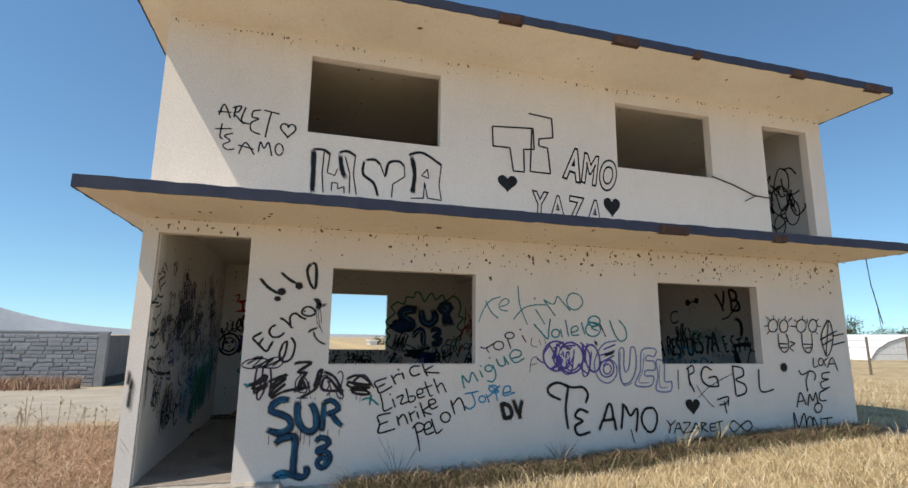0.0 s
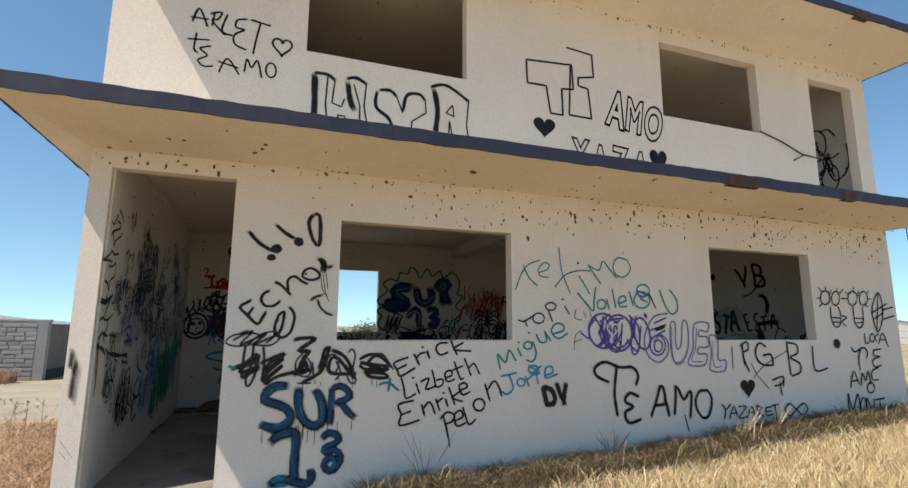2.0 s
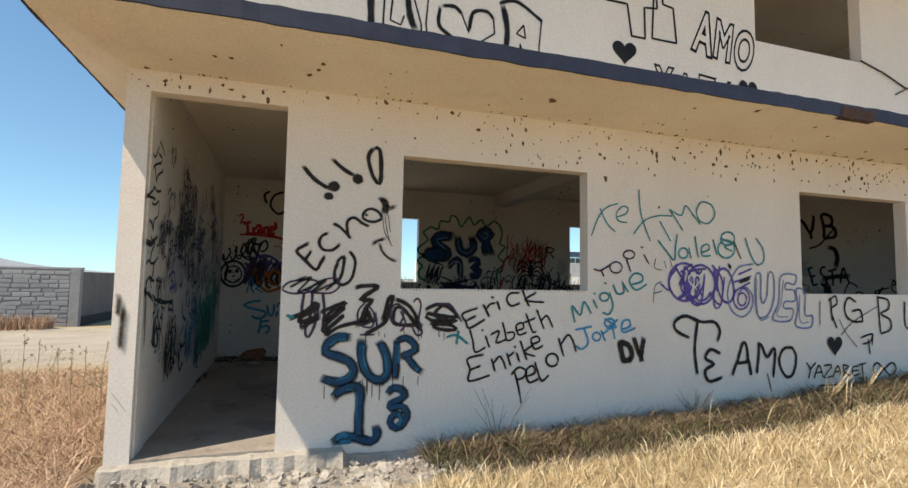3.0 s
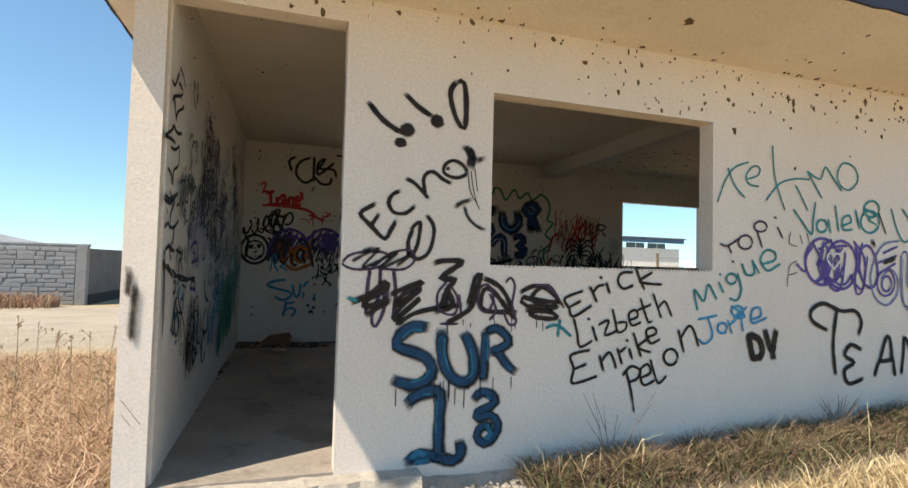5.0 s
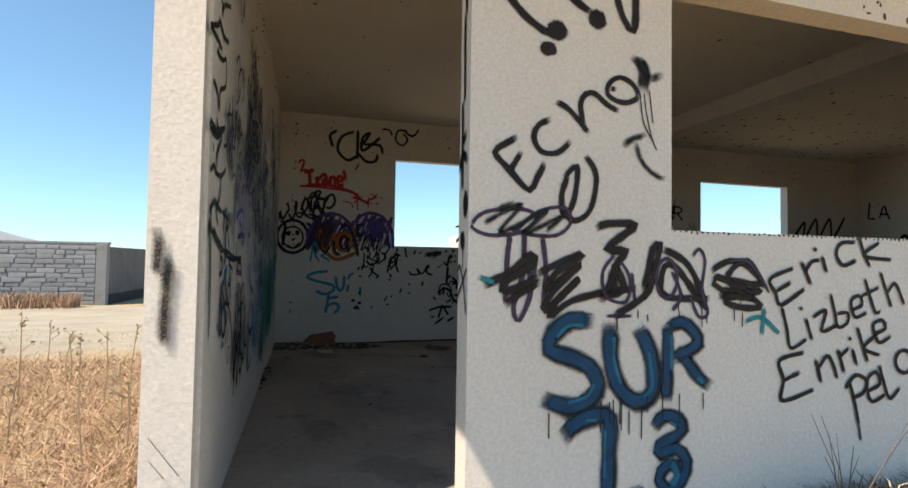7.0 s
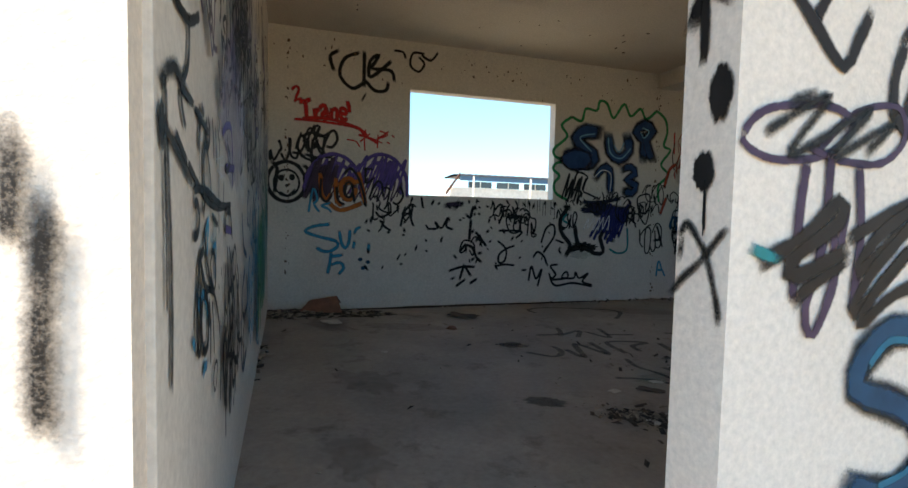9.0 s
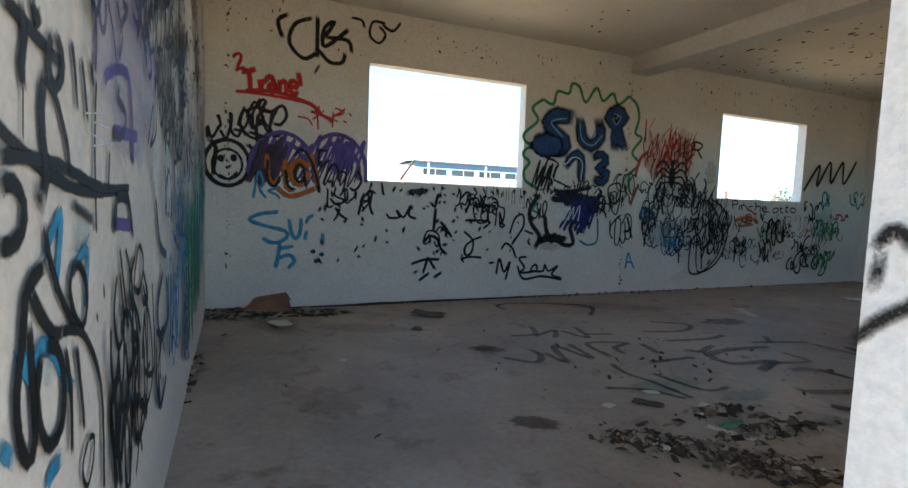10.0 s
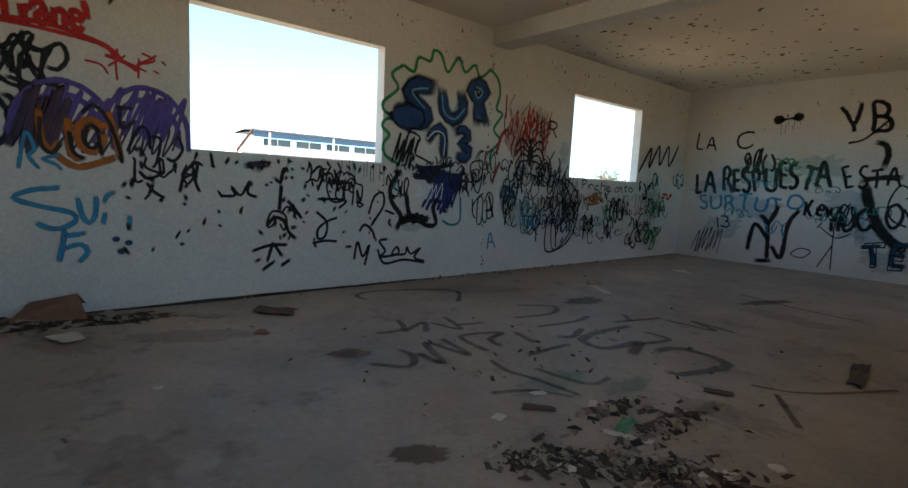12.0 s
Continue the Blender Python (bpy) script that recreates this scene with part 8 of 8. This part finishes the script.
far_house(hx0 + 1.9, hx1 - 0.5, 97, hz0 - 3, hz1 + 0.2, "white box-shaped upper house far off")

# white vaulted greenhouse and the wire fence beyond the corner
(gx0, gz0), (gx1, gz1) = (46.972, -0.664), (51.624, 1.948)
green_house = new("greenhouse")
tagged(green_house, label="long white vaulted greenhouse beyond the fence", category="greenhouse")
bm = bmesh.new()
rows = []
half = 9.0
for j in range(13):
    a = math.pi * j / 12
    rows.append([bm.verts.new((gx0 + half - half * math.cos(a), y, gz0 - 0.6 + (gz1 - gz0 + 1.2) * math.sin(a) ** 0.7)) for y in (34, 60)])
for a, b in zip(rows, rows[1:]):
    bm.faces.new((a[0], b[0], b[1], a[1]))
bm.faces.new([q[0] for q in rows])
part("cover", bm, far_white, green_house, "white plastic vault")
bm = bmesh.new()
for j in range(13):
    a = math.pi * j / 12
    p = Vector((gx0 + half - half * math.cos(a), 33.95, gz0 - 0.6 + (gz1 - gz0 + 1.2) * math.sin(a) ** 0.7))
    if j:
        limb(bm, q, p, 0.04, 0.04)
    q = p
part("hoop", bm, wood_post, green_house, "grey end hoop")

fence = new("wire_fence")
fence.location = (0, 0, 0)
tagged(fence, label="wire fence on rough wooden posts in dry grass", category="fence")
FX = [12.5 + 2.2 * i for i in range(12)]
for i, x in enumerate(FX):
    y = 20.0 - 0.25 * i
    bm = limb(bmesh.new(), (x, y, ground_height(x, y) - 0.3), (x + 0.05 * (i % 3 - 1), y, ground_height(x, y) + 1.75), 0.06, 0.05, 7)
    part("post", bm, wood_post, fence, "rough wooden post")
for k in range(5):
    bm = bmesh.new()
    for i in range(len(FX) - 1):
        a = (FX[i], 20.0 - 0.25 * i, ground_height(FX[i], 20.0 - 0.25 * i) + 0.3 + 0.32 * k)
        b = (FX[i + 1], 20.0 - 0.25 * (i + 1), ground_height(FX[i + 1], 20.0 - 0.25 * (i + 1)) + 0.3 + 0.32 * k)
        limb(bm, a, b, 0.006, 0.006, 4)
    part("wire", bm, wood_post, fence, "thin rusty wire")

# ---- cables ----
def cable(name, pts, rad, label):
    bm = bmesh.new()
    for a, b in zip(pts, pts[1:]):
        limb(bm, a, b, rad, rad, 6)
    return tagged(mesh_object(name, bm, cable_black), label=label, category="cable")


c0, c1, c2 = (6.562, 4.489), (7.426, 4.223), (7.808, 4.204)
cable("wall_cable", [(c0[0], FU - 0.012, c0[1]), ((c0[0] + c1[0]) / 2, FU - 0.02, (c0[1] + c1[1]) / 2 + 0.02), (c1[0], FU - 0.02, c1[1]), (c2[0], FU - 0.012, c2[1])], 0.011, "black cable slung across the upper wall")
cable("wall_cable", [(c1[0] + 0.05, FU - 0.02, c1[1]), (c1[0] - 0.2, FU - 0.015, c1[1] - 0.12)], 0.009, "short loose end of black cable")
d0, d1, d2, d3 = (10.249, 3.226), (10.312, 2.749), (10.39, 2.366), (10.464, 2.041)
cable("hanging_cable", [(d0[0], 7.2, d0[1] + 0.08), (d1[0] - 0.02, 7.2, d1[1]), (d1[0] + 0.01, 7.21, d1[1] - 0.03), (d2[0], 7.2, d2[1]), (d3[0], 7.2, d3[1])], 0.009, "frayed dark cable hanging from the canopy")
cable("hanging_cable", [(d2[0], 7.205, d2[1]), (d2[0] + 0.02, 7.2, d3[1] - 0.1)], 0.005, "thin strand of the hanging cable")

# ---- litter on the floor ----
def flat_scrap(name, x, y, w, l, material, seed, label, category, lift=0.0):
    """A crumpled, bent sheet with thickness."""
    r = random.Random(seed)
    bm = bmesh.new()
    n = 5
    grid = []
    for j in range(n):
        for i in range(n):
            u, v = i / (n - 1) - 0.5, j / (n - 1) - 0.5
            edge = 1 + 0.2 * (r.random() - 0.5)
            z = lift * (0.3 + 0.7 * abs(noise.noise((u * 3 + seed, v * 3, 0)))) + 0.25 * w * abs(noise.noise((u * 4, v * 4, seed)))
            grid.append((u * w * edge, v * l * edge, z))
    top = [bm.verts.new((a, b, c + 0.003)) for a, b, c in grid]
    low = [bm.verts.new((a, b, c)) for a, b, c in grid]
    for j in range(n - 1):
        for i in range(n - 1):
            k = j * n + i
            bm.faces.new((top[k], top[k + 1], top[k + n + 1], top[k + n]))
            bm.faces.new((low[k], low[k + n], low[k + n + 1], low[k + 1]))
    rim = [i for i in range(n)] + [n * j + n - 1 for j in range(1, n)] + [n * n - 1 - i for i in range(1, n)] + [n * (n - 1 - j) for j in range(1, n - 1)]
    for a, b in zip(rim, rim[1:] + rim[:1]):
        bm.faces.new((top[a], low[a], low[b], top[b]))
    ob = mesh_object(name, bm, material)
    ob.location, ob.rotation_euler = (x, y, FLOOR + 0.001), (0, 0, r.uniform(0, 6.28))
    return tagged(ob, label=label, category=category)


def soil_patch(x, y, rx, ry, h, seed, tilt, label):
    """A low crumbly mound with an uneven rim."""
    bm = bmesh.new()
    rings, n = 9, 48
    centre = bm.verts.new((0, 0, h))
    rows = []
    for k in range(1, rings + 1):
        row = []
        for i in range(n):
            a = 6.2832 * i / n
            d = k / rings * (1 + 0.45 * noise.noise((2.2 * math.cos(a) + seed * 7, 2.2 * math.sin(a), 0)) + 0.15 * noise.noise((7 * math.cos(a), 7 * math.sin(a), seed)))
            u, v = rx * d * math.cos(a), ry * d * math.sin(a)
            z = h * (1 - (k / rings) ** 2) * (0.6 + 0.7 * noise.noise((u * 16, v * 16, seed)))
            row.append(bm.verts.new((u, v, max(0.0, z))))
        rows.append(row)
    for i in range(n):
        j = (i + 1) % n
        bm.faces.new((centre, rows[0][i], rows[0][j]))
        for p, q in zip(rows, rows[1:]):
            bm.faces.new((p[i], q[i], q[j], p[j]))
    ob = mesh_object("soil_patch", bm, dark_soil)
    ob.location, ob.rotation_euler = (x, y, FLOOR + 0.0015), (0, 0, tilt)
    return tagged(ob, label=label, category="soil", kind="stuff")


def litter_heap(name, cx, cy, rx, ry, n, seed, label, large=0.022, tilt=0.0):
    """Small flakes, leaves and crumbs lying in a drift."""
    r = random.Random(seed)
    verts, faces = [], []
    for _ in range(n):
        a, d = r.uniform(0, 6.283), min(1.4, abs(r.gauss(0, 0.55)))
        x, y = rx * d * math.cos(a), ry * d * math.sin(a)
        x, y = cx + x * math.cos(tilt) - y * math.sin(tilt), cy + x * math.sin(tilt) + y * math.cos(tilt)
        s = 0.004 + large * r.random() ** 2.5
        z = FLOOR + r.uniform(0.002, 0.03) * max(0.1, 1.2 - d)
        q = Euler((r.uniform(-0.6, 0.6), r.uniform(-0.6, 0.6), r.uniform(0, 6.28))).to_matrix()
        k = len(verts)
        for p in ((-1, -0.5, 0), (1, -0.4, 0), (1.1, 0.5, 0), (-0.9, 0.6, 0), (0, 0, 0.5)):
            v = q @ Vector((p[0] * s, p[1] * s, p[2] * s))
            verts.append((x + v.x, y + v.y, max(FLOOR + 0.001, z + v.z)))
        faces += [(k, k + 1, k + 4), (k + 1, k + 2, k + 4), (k + 2, k + 3, k + 4), (k + 3, k, k + 4), (k, k + 3, k + 2, k + 1)]
    me = bpy.data.meshes.new(name)
    me.from_pydata(verts, [], faces)
    me.materials.append(litter_leaves)
    return tagged(new(name, me), label=label, category="litter", kind="stuff")


p = (-1.261, 12.575)
bm = bmesh.new()
flap = [(-0.34, -0.14, 0.0), (0.30, -0.20, 0.0), (0.24, 0.02, 0.28), (-0.14, 0.08, 0.20), (0.36, 0.20, 0.02), (-0.30, 0.24, 0.01)]
top = [bm.verts.new((a, b, c + 0.006)) for a, b, c in flap]
low = [bm.verts.new((a, b, c)) for a, b, c in flap]
for f in ((0, 1, 2, 3), (3, 2, 4, 5)):
    bm.faces.new([top[i] for i in f])
    bm.faces.new([low[i] for i in reversed(f)])
for i, j in ((0, 1), (1, 2), (2, 4), (4, 5), (5, 3), (3, 0)):
    bm.faces.new((top[i], low[i], low[j], top[j]))
q = mesh_object("cardboard_piece", bm, cardboard)
q.location, q.scale = (p[0] + 0.02, p[1] - 0.34, FLOOR + 0.012), (0.78, 0.78, 0.6)
tagged(q, label="folded reddish-brown cardboard lying in the corner", category="cardboard")
p = (-1.785, 12.134)
litter_heap("corner_litter", p[0] + 0.15, p[1], 0.6, 0.25, 1100, 1, "dark heap of leaves and scraps in the corner", 0.06)
p = (-0.734, 11.926)
litter_heap("leaf_litter", p[0], p[1], 0.30, 0.12, 260, 2, "drift of dry leaves on the floor", 0.045)
p = (-1.165, 11.57)
flat_scrap("paper_plate", p[0], p[1], 0.22, 0.16, paper, 6, "crushed dirty paper plate", "plate", 0.03)
p = (-0.222, 11.758)
flat_scrap("plank_scrap", p[0], p[1], 0.10, 0.30, rubble_stone, 7, "pale splintered scrap of board", "scrap", 0.02)
p = (0.307, 11.591)
flat_scrap("rag", p[0], p[1], 0.20, 0.36, litter_leaves, 8, "dark twisted rag on the floor", "rag", 0.05)
p = (0.002, 11.065)
stone("brick_piece", p[0], p[1], 0.06, 9, cardboard, "broken piece of red brick", FLOOR, "brick")
p = (2.809, 12.543)
stone("rubble_lump", p[0], p[1], 0.09, 10, rubble_stone, "grey rubble lump by the back wall", FLOOR, "rubble")
p = (4.326, 11.059)
stone("rubble_lump", p[0], p[1], 0.10, 11, litter_leaves, "dark heap of rubble on the floor", FLOOR, "rubble")
p = (4.061, 10.792)
flat_scrap("board_scrap", p[0], p[1], 0.10, 0.5, paper, 12, "pale strip of board beside the rubble", "scrap", 0.01)
soil_patch(0.66, 8.25, 0.42, 0.10, 0.018, 1, -0.83, "low heap of dark soil and rotten leaves")
litter_heap("rubble_heap", 0.64, 8.27, 0.56, 0.19, 1200, 3, "heap of leaves, plaster crumbs and broken bits", 0.03, -0.83)
soil_patch(0.34, 8.60, 0.14, 0.08, 0.014, 2, -0.4, "small patch of dark soil on the floor")
litter_heap("rubble_heap", 0.36, 8.58, 0.18, 0.09, 420, 4, "heap of leaves, plaster crumbs and broken bits", 0.03, -0.5)
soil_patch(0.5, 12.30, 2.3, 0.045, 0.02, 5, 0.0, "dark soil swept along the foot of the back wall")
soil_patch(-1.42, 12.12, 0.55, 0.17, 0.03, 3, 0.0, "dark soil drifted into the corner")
soil_patch(-0.72, 11.93, 0.34, 0.09, 0.012, 4, 0.1, "dark soil drift on the floor")
p = (1.126, 8.424)
litter_heap("leaf_litter", p[0], p[1], 0.40, 0.13, 260, 5, "thin drift of scraps and leaves", 0.04)
p = (1.076, 8.699)
litter_heap("leaf_litter", p[0], p[1], 0.28, 0.10, 140, 6, "thin drift of scraps and leaves", 0.04)
p = (0.959, 8.539)
flat_scrap("plastic_scrap", p[0], p[1], 0.07, 0.16, green_plastic, 13, "torn scrap of green plastic", "plastic scrap", 0.03)
p = (1.007, 8.772)
flat_scrap("board_scrap", p[0], p[1], 0.05, 0.22, paper, 14, "pale splintered strip of board", "scrap", 0.01)
p = (0.877, 8.473)
flat_scrap("board_scrap", p[0], p[1], 0.05, 0.24, paper, 15, "pale splintered strip of board", "scrap", 0.01)
p = (0.496, 8.993)
flat_scrap("paper_scrap", p[0], p[1], 0.06, 0.08, paper, 16, "small white paper scrap", "paper", 0.01)
p = (0.917, 9.082)
flat_scrap("paper_scrap", p[0], p[1], 0.05, 0.09, paper, 17, "small white paper scrap", "paper", 0.01)
p = (0.385, 8.528)
flat_scrap("paper_scrap", p[0], p[1], 0.05, 0.05, paper, 18, "small white paper scrap", "paper", 0.01)
p = (-0.834, 10.324)
flat_scrap("paper_scrap", p[0], p[1], 0.05, 0.05, paper, 19, "small white paper scrap", "paper", 0.005)
p = (1.878, 8.457)
flat_scrap("rag", p[0], p[1], 0.06, 0.16, litter_leaves, 20, "dark scrap of cloth on the floor", "rag", 0.02)
p = (0.754, 8.943)
flat_scrap("rag", p[0], p[1], 0.07, 0.18, litter_leaves, 21, "dark scrap of cloth on the floor", "rag", 0.02)
p = (3.074, 8.006)
flat_scrap("branch_scrap", p[0], p[1], 0.10, 0.60, litter_leaves, 22, "dark length of torn sheet on the floor", "scrap", 0.04)
p = (6.538, 10.982)
flat_scrap("paper_scrap", p[0], p[1], 0.2, 0.3, paper, 23, "crumpled white paper by the back wall", "paper", 0.04)
p = (-1.861, 10.236)
litter_heap("leaf_litter", p[0], p[1] + 0.1, 0.10, 0.5, 220, 7, "scraps along the side wall", 0.04)
litter_heap("floor_crumbs", 1.5, 9.6, 3.2, 2.4, 260, 8, "scattered crumbs and chips over the floor")
litter_heap("wall_foot_dust", 3.5, 12.22, 5.2, 0.10, 420, 9, "dust and crumbs along the back wall")

rr = random.Random(12)
for i in range(30):
    d, e = rr.gauss(0, 0.26), rr.gauss(0, 0.09)
    p = (0.64 + 0.67 * d + 0.74 * e, 8.30 - 0.74 * d + 0.67 * e)
    stone("plaster_lump", p[0], p[1], 0.01 + 0.032 * rr.random() ** 1.6, 70 + i, paper if i % 3 == 0 else rubble_stone, "pale crumb of fallen plaster on the floor", FLOOR, "plaster lump", "plaster crumbs on the floor")

# ---- single blocks of the boundary wall ----
bm = box(-0.19, 0.19, -0.035, 0.035, -0.085, 0.085)
bmesh.ops.bevel(bm, geom=list(bm.edges), offset=0.012, segments=1, affect="EDGES")
first = mesh_object("block", bm, block_stone)
shapes = first.data
bpy.data.objects.remove(first)
rr = random.Random(3)
for row in range(15):
    x = -0.42
    while x > -8.4:
        w = 0.38 * rr.uniform(0.75, 2.1)
        x -= w / 2
        if not -7.42 - w / 2 < x < -7.0 + w / 2:
            b = new("block", shapes)
            b.parent = boundary
            b.location = (x, 0.016 - rr.uniform(0, 0.03), -0.2 + 0.195 * row + rr.uniform(-0.016, 0.016))
            b.rotation_euler = (rr.uniform(-0.03, 0.03), rr.uniform(-0.025, 0.025), rr.uniform(-0.03, 0.03))
            b.scale = (w / 0.38 * 0.96, 1, rr.uniform(0.75, 1.16))
        x -= w / 2 + rr.uniform(0.0, 0.04)
